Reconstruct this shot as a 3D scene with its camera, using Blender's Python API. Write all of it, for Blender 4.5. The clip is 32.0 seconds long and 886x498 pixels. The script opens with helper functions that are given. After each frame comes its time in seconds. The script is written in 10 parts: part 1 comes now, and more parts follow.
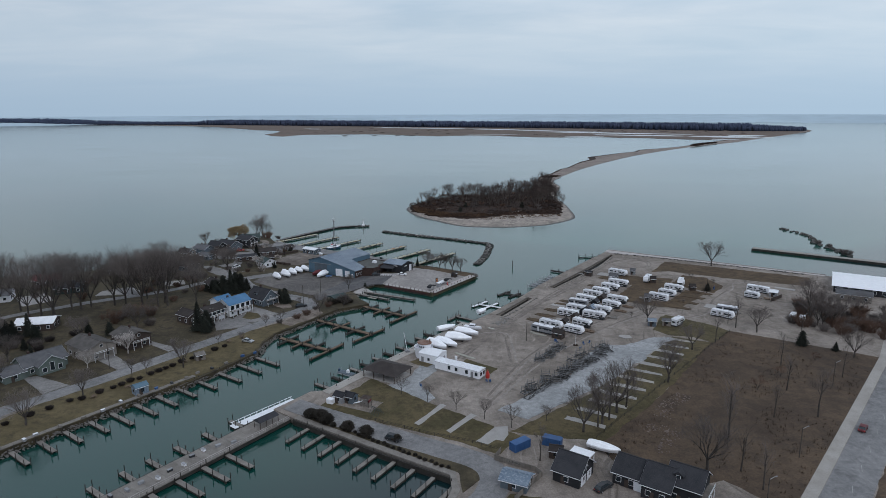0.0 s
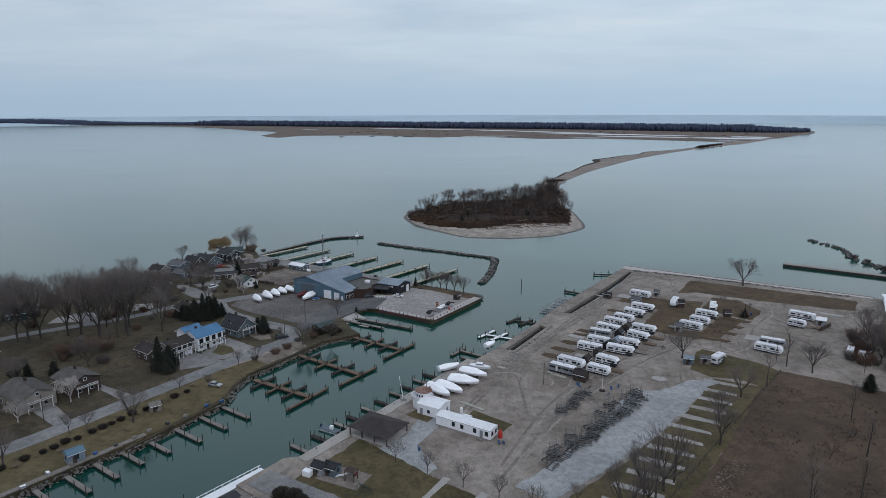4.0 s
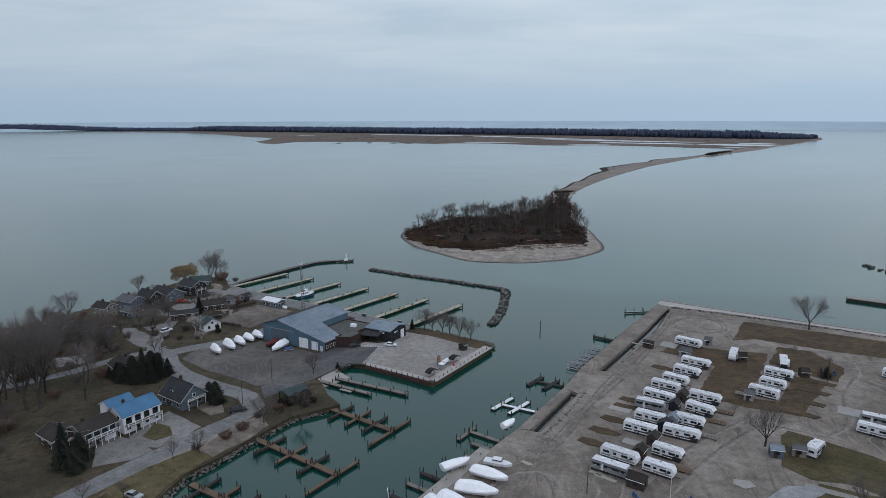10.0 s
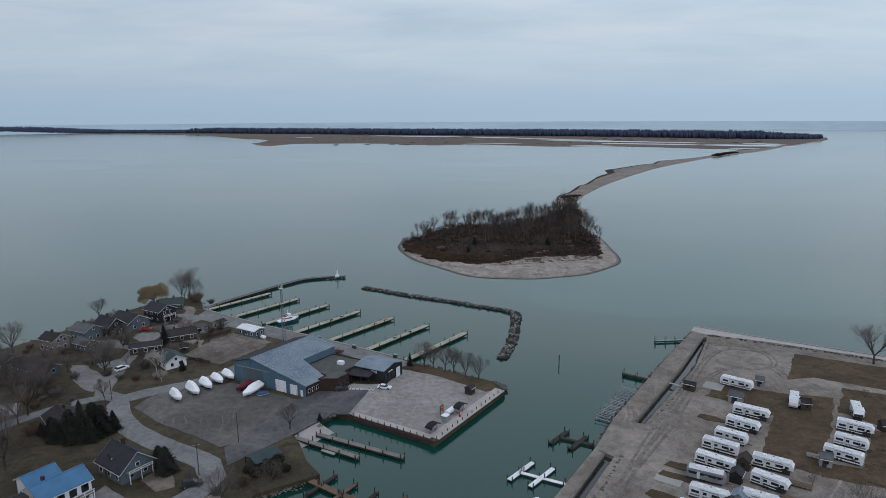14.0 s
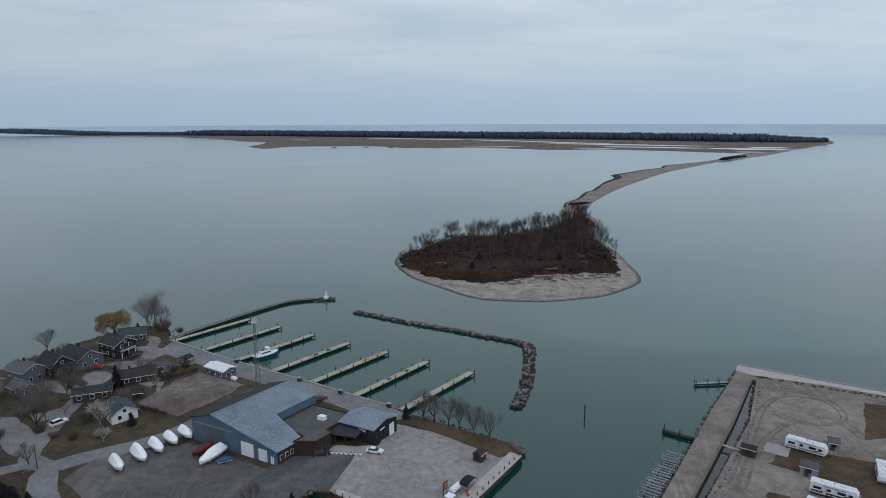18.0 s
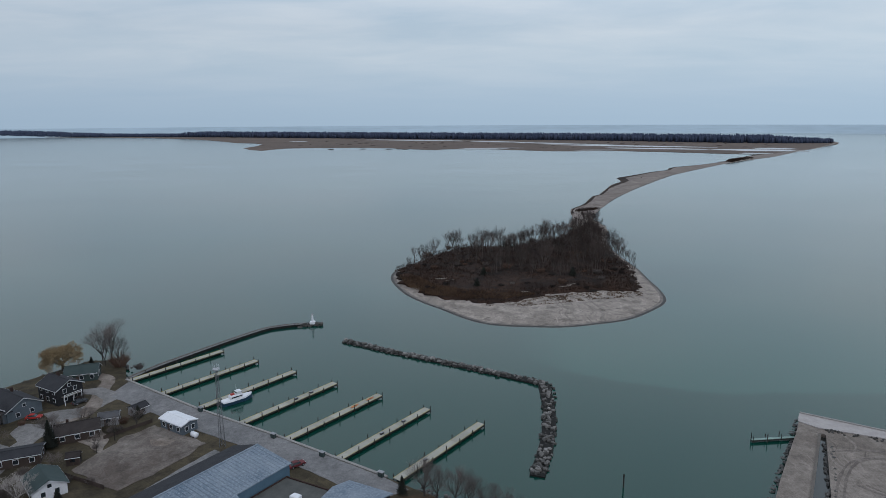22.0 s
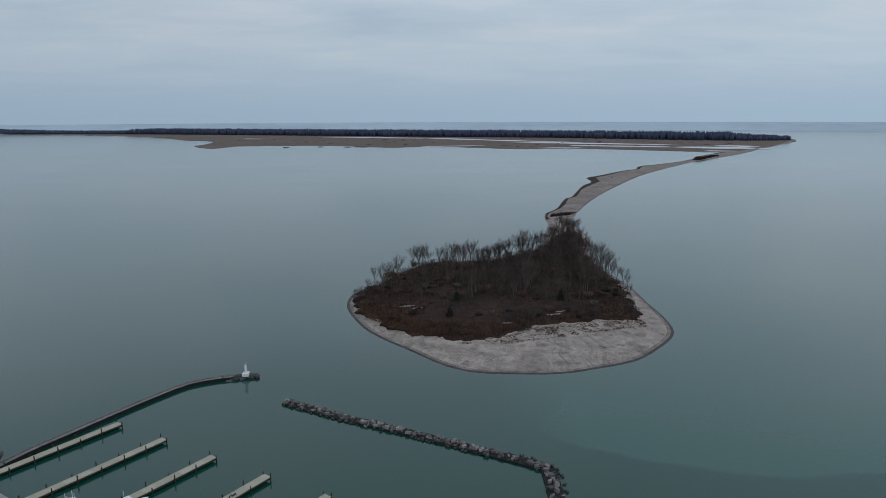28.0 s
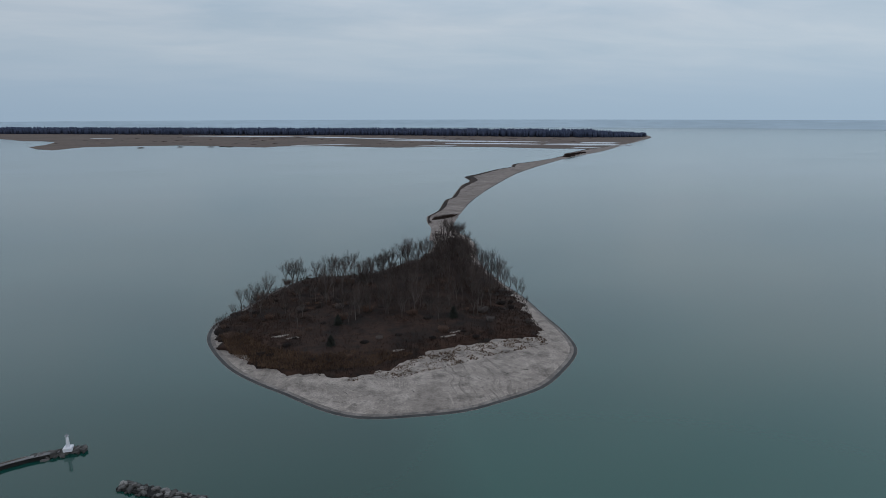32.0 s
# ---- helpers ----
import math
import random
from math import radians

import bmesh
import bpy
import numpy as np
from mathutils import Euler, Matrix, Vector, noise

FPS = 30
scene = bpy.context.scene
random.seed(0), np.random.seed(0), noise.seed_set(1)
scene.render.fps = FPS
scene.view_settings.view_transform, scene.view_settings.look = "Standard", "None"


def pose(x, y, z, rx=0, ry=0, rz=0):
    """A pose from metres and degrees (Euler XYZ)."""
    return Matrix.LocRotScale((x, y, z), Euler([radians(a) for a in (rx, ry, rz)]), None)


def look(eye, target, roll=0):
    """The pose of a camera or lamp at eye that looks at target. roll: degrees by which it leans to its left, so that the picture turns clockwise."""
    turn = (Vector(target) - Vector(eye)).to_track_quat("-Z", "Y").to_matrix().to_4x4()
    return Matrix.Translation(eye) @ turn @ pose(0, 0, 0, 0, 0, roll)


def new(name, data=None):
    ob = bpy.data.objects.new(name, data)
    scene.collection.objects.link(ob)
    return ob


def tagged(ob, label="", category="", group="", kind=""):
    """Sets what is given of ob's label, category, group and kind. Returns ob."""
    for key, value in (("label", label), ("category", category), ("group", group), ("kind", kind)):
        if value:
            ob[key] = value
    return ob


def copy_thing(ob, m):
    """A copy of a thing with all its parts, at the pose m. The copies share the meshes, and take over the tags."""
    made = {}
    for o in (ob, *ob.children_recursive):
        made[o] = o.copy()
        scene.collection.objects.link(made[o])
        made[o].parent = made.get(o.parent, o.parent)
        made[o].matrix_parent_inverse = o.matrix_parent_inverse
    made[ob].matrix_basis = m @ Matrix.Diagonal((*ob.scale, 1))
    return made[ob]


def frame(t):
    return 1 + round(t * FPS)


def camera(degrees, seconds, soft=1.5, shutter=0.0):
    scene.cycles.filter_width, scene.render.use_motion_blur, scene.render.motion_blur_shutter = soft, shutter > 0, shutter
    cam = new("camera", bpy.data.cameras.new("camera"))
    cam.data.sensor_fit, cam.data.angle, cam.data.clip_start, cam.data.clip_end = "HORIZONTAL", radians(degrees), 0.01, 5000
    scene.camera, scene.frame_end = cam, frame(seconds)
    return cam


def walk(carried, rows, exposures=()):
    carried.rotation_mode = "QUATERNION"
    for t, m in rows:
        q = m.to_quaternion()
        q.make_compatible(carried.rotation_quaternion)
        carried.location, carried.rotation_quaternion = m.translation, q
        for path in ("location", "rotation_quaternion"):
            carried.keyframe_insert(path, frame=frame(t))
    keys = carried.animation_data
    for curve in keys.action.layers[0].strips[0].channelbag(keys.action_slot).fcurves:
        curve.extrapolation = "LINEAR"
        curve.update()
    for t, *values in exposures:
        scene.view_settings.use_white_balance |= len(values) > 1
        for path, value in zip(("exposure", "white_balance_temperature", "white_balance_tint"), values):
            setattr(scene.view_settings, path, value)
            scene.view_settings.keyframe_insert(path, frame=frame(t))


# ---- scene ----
cam = camera(69.5, 32.0, 0.65)
PATH = [
    (0, (14.916, 7.502, 90.339), (14.857, 9.454, 89.908), -0.2),
    (1, (14.376, 17.053, 90.613), (14.318, 19.005, 90.183), -0.3),
    (2, (13.668, 26.405, 90.799), (13.611, 28.358, 90.37), -0.3),
    (3, (12.937, 36.212, 90.904), (12.882, 38.164, 90.474), -0.2),
    (6, (11.573, 65.685, 90.691), (11.519, 67.638, 90.264), -0.1),
    (7, (10.778, 75.58, 90.912), (10.725, 77.534, 90.486), -0.1),
    (8, (10.263, 85.392, 90.949), (10.211, 87.346, 90.529), -0.1),
    (9, (9.788, 95.101, 90.85), (9.737, 97.056, 90.435), -0.0),
    (10, (9.35, 104.791, 91.038), (9.299, 106.748, 90.625), -0.1),
    (11, (8.884, 114.441, 90.905), (8.834, 116.397, 90.492), -0.2),
    (12, (8.213, 124.453, 90.967), (8.164, 126.409, 90.555), -0.2),
    (13, (7.671, 134.628, 90.668), (7.622, 136.585, 90.259), -0.1),
    (14, (7.214, 144.503, 90.689), (7.165, 146.46, 90.279), -0.3),
    (14.5, (7.027, 149.391, 90.715), (6.978, 151.348, 90.306), -0.3),
    (17, (5.736, 174.027, 90.833), (5.688, 175.985, 90.43), -0.3),
    (18, (5.113, 184.028, 90.823), (5.066, 185.987, 90.42), -0.2),
    (19, (4.44, 193.884, 90.768), (4.395, 195.842, 90.367), -0.2),
    (20, (3.869, 203.597, 90.8), (3.824, 205.556, 90.399), -0.3),
    (21, (3.408, 213.295, 90.778), (3.363, 215.254, 90.377), -0.3),
    (22, (2.791, 222.941, 90.748), (2.748, 224.901, 90.348), -0.3),
    (23, (2.093, 232.711, 90.776), (2.051, 234.67, 90.374), -0.2),
    (24, (1.228, 242.632, 90.792), (1.186, 244.591, 90.389), -0.3),
    (24.5, (1.019, 247.499, 90.83), (0.978, 249.457, 90.427), -0.3),
    (26.5, (-0.034, 266.397, 90.925), (-0.075, 268.355, 90.52), -0.3),
    (27, (-0.259, 271.22, 91.051), (-0.276, 273.178, 90.645), -0.3),
    (27.5, (-0.471, 276.01, 91.083), (-0.451, 277.967, 90.675), -0.2),
    (28, (-0.501, 280.631, 91.032), (-0.422, 282.587, 90.622), -0.2),
    (28.5, (-0.123, 285.1, 91.183), (0.026, 287.051, 90.77), -0.2),
    (29, (-0.087, 289.38, 91.286), (0.131, 291.324, 90.871), -0.2),
    (29.5, (-0.123, 293.571, 91.373), (0.141, 295.509, 90.956), -0.2),
    (30, (-0.005, 297.818, 91.521), (0.297, 299.751, 91.103), -0.2),
    (31, (0.435, 306.62, 91.809), (0.816, 308.538, 91.39), -0.2),
    (32, (0.951, 315.741, 91.676), (1.408, 317.642, 91.258), -0.1),
]
walk(cam, [(t, look(eye, target, roll)) for t, eye, target, roll in PATH], [(0, 0.12), (9, 0.06), (17, 0.02), (24, -0.02), (29, -0.19), (32, -0.19)])

# ---- world, sun ----
world = bpy.data.worlds.new("overcast_sky")
scene.world = world
world.use_nodes = True
wn, wl = world.node_tree.nodes, world.node_tree.links
wn.clear()


def math_node(nodes, links, op, a, b=None, clamp=False):
    n = nodes.new("ShaderNodeMath")
    n.operation, n.use_clamp = op, clamp
    for i, v in enumerate((a, b)):
        if v is None:
            continue
        if isinstance(v, (int, float)):
            n.inputs[i].default_value = v
        else:
            links.new(v, n.inputs[i])
    return n.outputs[0]


def mix_node(nodes, links, fac, a, b, blend="MIX"):
    n = nodes.new("ShaderNodeMix")
    n.data_type, n.blend_type = "RGBA", blend
    for key, v in ((0, fac), (6, a), (7, b)):
        if isinstance(v, (int, float)):
            n.inputs[key].default_value = v
        elif isinstance(v, tuple):
            n.inputs[key].default_value = (*v, 1)
        else:
            links.new(v, n.inputs[key])
    return n.outputs[2]


def ramp_node(nodes, links, fac, stops):
    n = nodes.new("ShaderNodeValToRGB")
    els = n.color_ramp.elements
    while len(els) < len(stops):
        els.new(0.5)
    for e, (p, c) in zip(els, stops):
        e.position = p
        e.color = (*c, 1) if len(c) == 3 else c
    links.new(fac, n.inputs[0])
    return n.outputs[0]


def build_world():
    sky = wn.new("ShaderNodeTexSky")
    sky.sky_type, sky.sun_disc = "NISHITA", False
    sky.sun_elevation, sky.sun_rotation = radians(38), radians(200)
    sky.air_density, sky.dust_density = 1.5, 3.0
    sky_c = mix_node(wn, wl, 1.0, sky.outputs[0], (0.06, 0.06, 0.06), "MULTIPLY")
    tc = wn.new("ShaderNodeTexCoord")
    sep = wn.new("ShaderNodeSeparateXYZ")
    wl.new(tc.outputs["Generated"], sep.inputs[0])
    x, y, z = sep.outputs
    up = math_node(wn, wl, "MAXIMUM", z, 0.0)
    # cloud deck at a constant height, seen in perspective
    d = math_node(wn, wl, "ADD", up, 0.11)
    cx, cy = math_node(wn, wl, "DIVIDE", x, d), math_node(wn, wl, "DIVIDE", y, d)
    comb = wn.new("ShaderNodeCombineXYZ")
    wl.new(math_node(wn, wl, "MULTIPLY", cx, 0.55), comb.inputs[0])
    wl.new(math_node(wn, wl, "MULTIPLY", cy, 0.9), comb.inputs[1])
    nz = wn.new("ShaderNodeTexNoise")
    nz.inputs["Scale"].default_value, nz.inputs["Detail"].default_value = 1.5, 7
    nz.inputs["Roughness"].default_value, nz.inputs["Distortion"].default_value = 0.55, 0.4
    wl.new(comb.outputs[0], nz.inputs["Vector"])
    cloud = ramp_node(wn, wl, nz.outputs[0], [(0.30, (0.43, 0.545, 0.67)), (0.5, (0.53, 0.62, 0.725)), (0.68, (0.63, 0.695, 0.775))])
    horizon = ramp_node(wn, wl, up, [(0.0, (0.385, 0.515, 0.655)), (0.035, (0.40, 0.53, 0.67)), (0.10, (0.49, 0.607, 0.72)), (0.5, (0.575, 0.66, 0.765))])
    high = ramp_node(wn, wl, up, [(0.0, (0, 0, 0)), (0.03, (0.08, 0.08, 0.08)), (0.16, (0.9, 0.9, 0.9)), (1.0, (1, 1, 1))])
    deck = mix_node(wn, wl, high, horizon, cloud)
    bright = ramp_node(wn, wl, up, [(0.0, (1, 1, 1)), (0.13, (1, 1, 1)), (0.3, (1.26, 1.26, 1.25)), (1.0, (1.3, 1.3, 1.29))])
    deck = mix_node(wn, wl, 1.0, deck, bright, "MULTIPLY")
    # the cloud is thinner and brighter towards the east
    side = ramp_node(wn, wl, math_node(wn, wl, "ADD", math_node(wn, wl, "MULTIPLY", x, 0.5), 0.5), [(0.0, (0.88, 0.88, 0.89)), (1.0, (1.12, 1.12, 1.11))])
    deck = mix_node(wn, wl, 1.0, deck, side, "MULTIPLY")
    out = mix_node(wn, wl, 0.93, sky_c, deck)
    bg = wn.new("ShaderNodeBackground")
    bg.inputs[1].default_value = SKY
    wl.new(out, bg.inputs[0])
    o = wn.new("ShaderNodeOutputWorld")
    wl.new(bg.outputs[0], o.inputs[0])


SKY = 1.0
build_world()
sun = new("sun", bpy.data.lights.new("sun", "SUN"))
sun.data.energy, sun.data.angle, sun.data.color = 0.5, radians(25), (1.0, 0.96, 0.9)
sun.matrix_world = look((0, 0, 300), (-110, 300, 0))


# ---- materials ----
MATS = {}


def tint(c):
    """A cool white-balance cast put into surface colours, a little purple; all but pale ones darkened."""
    k = 0.86 if max(c) < 0.5 else 1.0
    return (c[0] * 1.02 * k, c[1] * k, c[2] * 1.04 * k)


def mat(name, c1, c2, scale=0.6, rough=0.85, bump=0.15, fine=9.0, metal=0.0, c3=None, spec=0.3, jitter=0.12, detail=6, spread=0.16):
    """Two colours mixed by coarse noise, a third by fine noise, and a relief."""
    if name in MATS:
        return MATS[name]
    c1, c2, c3 = tint(c1), tint(c2), tint(c3) if c3 else None
    m = bpy.data.materials.new(name)
    m.use_nodes = True
    n, l = m.node_tree.nodes, m.node_tree.links
    p = n["Principled BSDF"]
    geo = n.new("ShaderNodeNewGeometry")
    big = n.new("ShaderNodeTexNoise")
    big.inputs["Scale"].default_value, big.inputs["Detail"].default_value = scale, detail
    big.inputs["Roughness"].default_value = 0.62
    l.new(geo.outputs["Position"], big.inputs["Vector"])
    small = n.new("ShaderNodeTexNoise")
    small.inputs["Scale"].default_value, small.inputs["Detail"].default_value = fine, 4
    l.new(geo.outputs["Position"], small.inputs["Vector"])
    f = ramp_node(n, l, big.outputs[0], [(0.5 - spread, (0, 0, 0)), (0.5 + spread, (1, 1, 1))])
    col = mix_node(n, l, f, c1, c2)
    if c3:
        g = ramp_node(n, l, small.outputs[0], [(0.48, (0, 0, 0)), (0.72, (1, 1, 1))])
        col = mix_node(n, l, g, col, c3)
    info = n.new("ShaderNodeObjectInfo")
    v = math_node(n, l, "ADD", math_node(n, l, "MULTIPLY", info.outputs["Random"], 2 * jitter), 1 - jitter)
    v = math_node(n, l, "MULTIPLY", v, math_node(n, l, "ADD", math_node(n, l, "MULTIPLY", small.outputs[0], 0.3), 0.85))
    comb = n.new("ShaderNodeCombineColor")
    for i in range(3):
        l.new(v, comb.inputs[i])
    col = mix_node(n, l, 1.0, col, comb.outputs[0], "MULTIPLY")
    l.new(col, p.inputs["Base Color"])
    p.inputs["Roughness"].default_value, p.inputs["Metallic"].default_value = rough, metal
    p.inputs["Specular IOR Level"].default_value = spec
    if bump:
        b = n.new("ShaderNodeBump")
        b.inputs["Strength"].default_value, b.inputs["Distance"].default_value = bump, 0.1
        l.new(small.outputs[0], b.inputs["Height"])
        l.new(b.outputs[0], p.inputs["Normal"])
    MATS[name] = m
    return m


def water_material(name, deep, pale, rough=0.08, wave=0.2, harbour=None):
    m = bpy.data.materials.new(name)
    m.use_nodes = True
    n, l = m.node_tree.nodes, m.node_tree.links
    p = n["Principled BSDF"]
    geo = n.new("ShaderNodeNewGeometry")
    mp = n.new("ShaderNodeMapping")
    mp.inputs["Scale"].default_value = (0.0022, 0.0050, 1)
    mp.inputs["Rotation"].default_value = (0, 0, radians(-14))
    l.new(geo.outputs["Position"], mp.inputs["Vector"])
    big = n.new("ShaderNodeTexNoise")
    big.inputs["Scale"].default_value, big.inputs["Detail"].default_value, big.inputs["Distortion"].default_value = 1.6, 2.5, 0.8
    l.new(mp.outputs[0], big.inputs["Vector"])
    f = ramp_node(n, l, big.outputs[0], [(0.40, (0, 0, 0)), (0.62, (1, 1, 1))])
    col = mix_node(n, l, f, deep, pale)
    if harbour:
        sep = n.new("ShaderNodeSeparateXYZ")
        l.new(geo.outputs["Position"], sep.inputs[0])
        x, y = sep.outputs[0], sep.outputs[1]
        # paler far out and eastward: low-angle sky reflection put into the base colour
        far_sheen = ramp_node(n, l, math_node(n, l, "MULTIPLY", math_node(n, l, "SUBTRACT", y, 480.0), 1 / 700.0, True), [(0.0, (0, 0, 0)), (1.0, (1, 1, 1))])
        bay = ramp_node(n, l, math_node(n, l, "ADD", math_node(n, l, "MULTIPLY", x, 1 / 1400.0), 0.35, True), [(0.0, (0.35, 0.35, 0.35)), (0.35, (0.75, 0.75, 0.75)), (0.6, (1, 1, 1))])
        col = mix_node(n, l, math_node(n, l, "MULTIPLY", far_sheen, bay), col, FAR_SHEEN)
        # clear green harbour water; off the entrance it meets the silty bay along a sharp wavering line
        reach = ramp_node(n, l, math_node(n, l, "MULTIPLY", math_node(n, l, "SUBTRACT", y, 120.0), 1 / 320.0, True), [(0.15, (0, 0, 0)), (0.95, (1, 1, 1))])
        near = mix_node(n, l, reach, harbour, CLEAR)
        wav = n.new("ShaderNodeTexNoise")
        wav.inputs["Scale"].default_value, wav.inputs["Detail"].default_value = 0.035, 3
        l.new(geo.outputs["Position"], wav.inputs["Vector"])
        bend = ramp_node(n, l, math_node(n, l, "MULTIPLY", math_node(n, l, "ADD", x, 60.0), 1 / 220.0, True), [(0.0, (1.0,) * 3), (0.40, (0.62,) * 3), (0.49, (0.37,) * 3), (0.56, (0.18,) * 3), (0.64, (0.06,) * 3), (1.0, (0.0,) * 3)])
        line = math_node(n, l, "ADD", math_node(n, l, "MULTIPLY", bend, 50.0), 419.0)
        gap = math_node(n, l, "SUBTRACT", y, math_node(n, l, "ADD", line, math_node(n, l, "MULTIPLY", wav.outputs[0], 9.0)))
        crisp = math_node(n, l, "ADD", math_node(n, l, "MULTIPLY", gap, 0.4), 0.5, True)
        broad = math_node(n, l, "ADD", math_node(n, l, "MULTIPLY", gap, 0.008), 0.3, True)
        east = math_node(n, l, "MULTIPLY", math_node(n, l, "SUBTRACT", x, 22.0), 0.04, True)
        fade = math_node(n, l, "SUBTRACT", 1.0, math_node(n, l, "MULTIPLY", gap, 1 / 170.0, True))
        silty = mix_node(n, l, math_node(n, l, "MULTIPLY", fade, east), col, PLUME)
        col = mix_node(n, l, mix_node(n, l, east, broad, crisp), near, silty)
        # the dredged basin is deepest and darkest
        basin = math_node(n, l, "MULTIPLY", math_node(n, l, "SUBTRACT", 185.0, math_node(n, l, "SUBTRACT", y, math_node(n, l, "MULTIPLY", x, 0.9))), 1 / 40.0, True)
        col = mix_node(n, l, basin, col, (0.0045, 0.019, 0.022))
    l.new(col, p.inputs["Base Color"])
    slick = n.new("ShaderNodeTexNoise")
    slick.inputs["Scale"].default_value, slick.inputs["Detail"].default_value, slick.inputs["Distortion"].default_value = 1.9, 2.0, 1.2
    l.new(mp.outputs[0], slick.inputs["Vector"])
    s = ramp_node(n, l, slick.outputs[0], [(0.34, (1, 1, 1)), (0.68, (0.82, 0.82, 0.82))])
    l.new(math_node(n, l, "MULTIPLY", s, rough), p.inputs["Roughness"])
    p.inputs["IOR"].default_value = 1.52
    p.inputs["Specular IOR Level"].default_value = 0.44
    w1 = n.new("ShaderNodeTexNoise")
    w1.inputs["Scale"].default_value, w1.inputs["Detail"].default_value = 0.5, 5
    l.new(geo.outputs["Position"], w1.inputs["Vector"])
    b = n.new("ShaderNodeBump")
    b.inputs["Distance"].default_value = 0.25
    l.new(math_node(n, l, "MULTIPLY", s, wave), b.inputs["Strength"])
    l.new(w1.outputs[0], b.inputs["Height"])
    l.new(b.outputs[0], p.inputs["Normal"])
    return m


def ground(name, base, light, dark, scale=0.05, fine=2.5, streak=0.0, turn=33.7, bump=0.4, amount=0.5, far=False):
    """Earth, gravel or grass: broad patches, mottling, wheel streaks and fine grain."""
    base, light, dark = tint(base), tint(light), tint(dark)
    m = bpy.data.materials.new(name)
    m.use_nodes = True
    n, l = m.node_tree.nodes, m.node_tree.links
    p = n["Principled BSDF"]
    geo = n.new("ShaderNodeNewGeometry")

    def tex(s, detail, rough=0.6, vec=None, dist=0.0):
        t = n.new("ShaderNodeTexNoise")
        t.inputs["Scale"].default_value, t.inputs["Detail"].default_value = s, detail
        t.inputs["Roughness"].default_value, t.inputs["Distortion"].default_value = rough, dist
        l.new(vec or geo.outputs["Position"], t.inputs["Vector"])
        return t.outputs[0]

    broad = ramp_node(n, l, tex(scale, 5, 0.65, dist=0.6), [(0.40, (0, 0, 0)), (0.60, (1, 1, 1))])
    col = mix_node(n, l, broad, base, light)
    mid = ramp_node(n, l, tex(scale * 4.5, 6, 0.7), [(0.50, (0, 0, 0)), (0.66, (1, 1, 1))])
    col = mix_node(n, l, math_node(n, l, "MULTIPLY", mid, amount), col, dark)
    if streak:
        mp = n.new("ShaderNodeMapping")
        mp.inputs["Rotation"].default_value = (0, 0, radians(turn))
        mp.inputs["Scale"].default_value = (0.9, 0.045, 1)
        warp = n.new("ShaderNodeVectorMath")
        warp.operation = "MULTIPLY_ADD"
        nv = n.new("ShaderNodeTexNoise")
        nv.inputs["Scale"].default_value, nv.inputs["Detail"].default_value = 0.03, 2
        l.new(geo.outputs["Position"], nv.inputs["Vector"])
        l.new(nv.outputs[1], warp.inputs[0])
        warp.inputs[1].default_value = (26, 26, 0)
        l.new(geo.outputs["Position"], warp.inputs[2])
        l.new(warp.outputs[0], mp.inputs["Vector"])
        st = ramp_node(n, l, tex(1.0, 4, 0.7, mp.outputs[0]), [(0.53, (0, 0, 0)), (0.66, (1, 1, 1))])
        keep = ramp_node(n, l, tex(0.035, 3), [(0.42, (0, 0, 0)), (0.58, (1, 1, 1))])
        st = math_node(n, l, "MULTIPLY", math_node(n, l, "MULTIPLY", st, keep), streak)
        col = mix_node(n, l, st, col, light)
        # darker damp ruts beside the pale tracks
        rut = ramp_node(n, l, tex(0.55, 5, 0.72, mp.outputs[0]), [(0.55, (0, 0, 0)), (0.64, (1, 1, 1))])
        where = ramp_node(n, l, tex(0.022, 2), [(0.46, (0, 0, 0)), (0.58, (1, 1, 1))])
        col = mix_node(n, l, math_node(n, l, "MULTIPLY", math_node(n, l, "MULTIPLY", rut, where), streak * 0.8), col, dark)
    small = tex(fine, 5, 0.7)
    clod = tex(fine * 0.16, 4, 0.65)
    v = math_node(n, l, "ADD", math_node(n, l, "MULTIPLY", small, 1.4), 0.3)
    v = math_node(n, l, "MULTIPLY", v, math_node(n, l, "ADD", math_node(n, l, "MULTIPLY", clod, 1.1), 0.45))
    comb = n.new("ShaderNodeCombineColor")
    for i in range(3):
        l.new(v, comb.inputs[i])
    l.new(mix_node(n, l, 1.0, col, comb.outputs[0], "MULTIPLY"), p.inputs["Base Color"])
    p.inputs["Roughness"].default_value = 0.95
    p.inputs["Specular IOR Level"].default_value = 0.25
    b = n.new("ShaderNodeBump")
    b.inputs["Strength"].default_value, b.inputs["Distance"].default_value = bump, 0.12
    l.new(small, b.inputs["Height"])
    l.new(b.outputs[0], p.inputs["Normal"])
    MATS[name] = m
    return m


CLEAR, PLUME, FAR_SHEEN = (0.003, 0.041, 0.031), (0.013, 0.069, 0.055), (0.056, 0.110, 0.114)
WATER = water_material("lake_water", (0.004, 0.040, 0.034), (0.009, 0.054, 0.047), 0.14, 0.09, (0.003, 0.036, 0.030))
# calm pond water: the bright sky reflection is put into the base colour
POND = mat("pond_sky_sheen", (0.42, 0.45, 0.47), (0.50, 0.53, 0.55), 0.01, 0.4, 0.0, 0.05, jitter=0.04)
TRENCH_WATER = water_material("murky_trench_water", (0.024, 0.026, 0.026), (0.036, 0.038, 0.037))
GRAVEL = ground("gravel_lot", (0.17, 0.145, 0.124), (0.268, 0.233, 0.203), (0.096, 0.079, 0.067), 0.03, 2.5, 0.9)
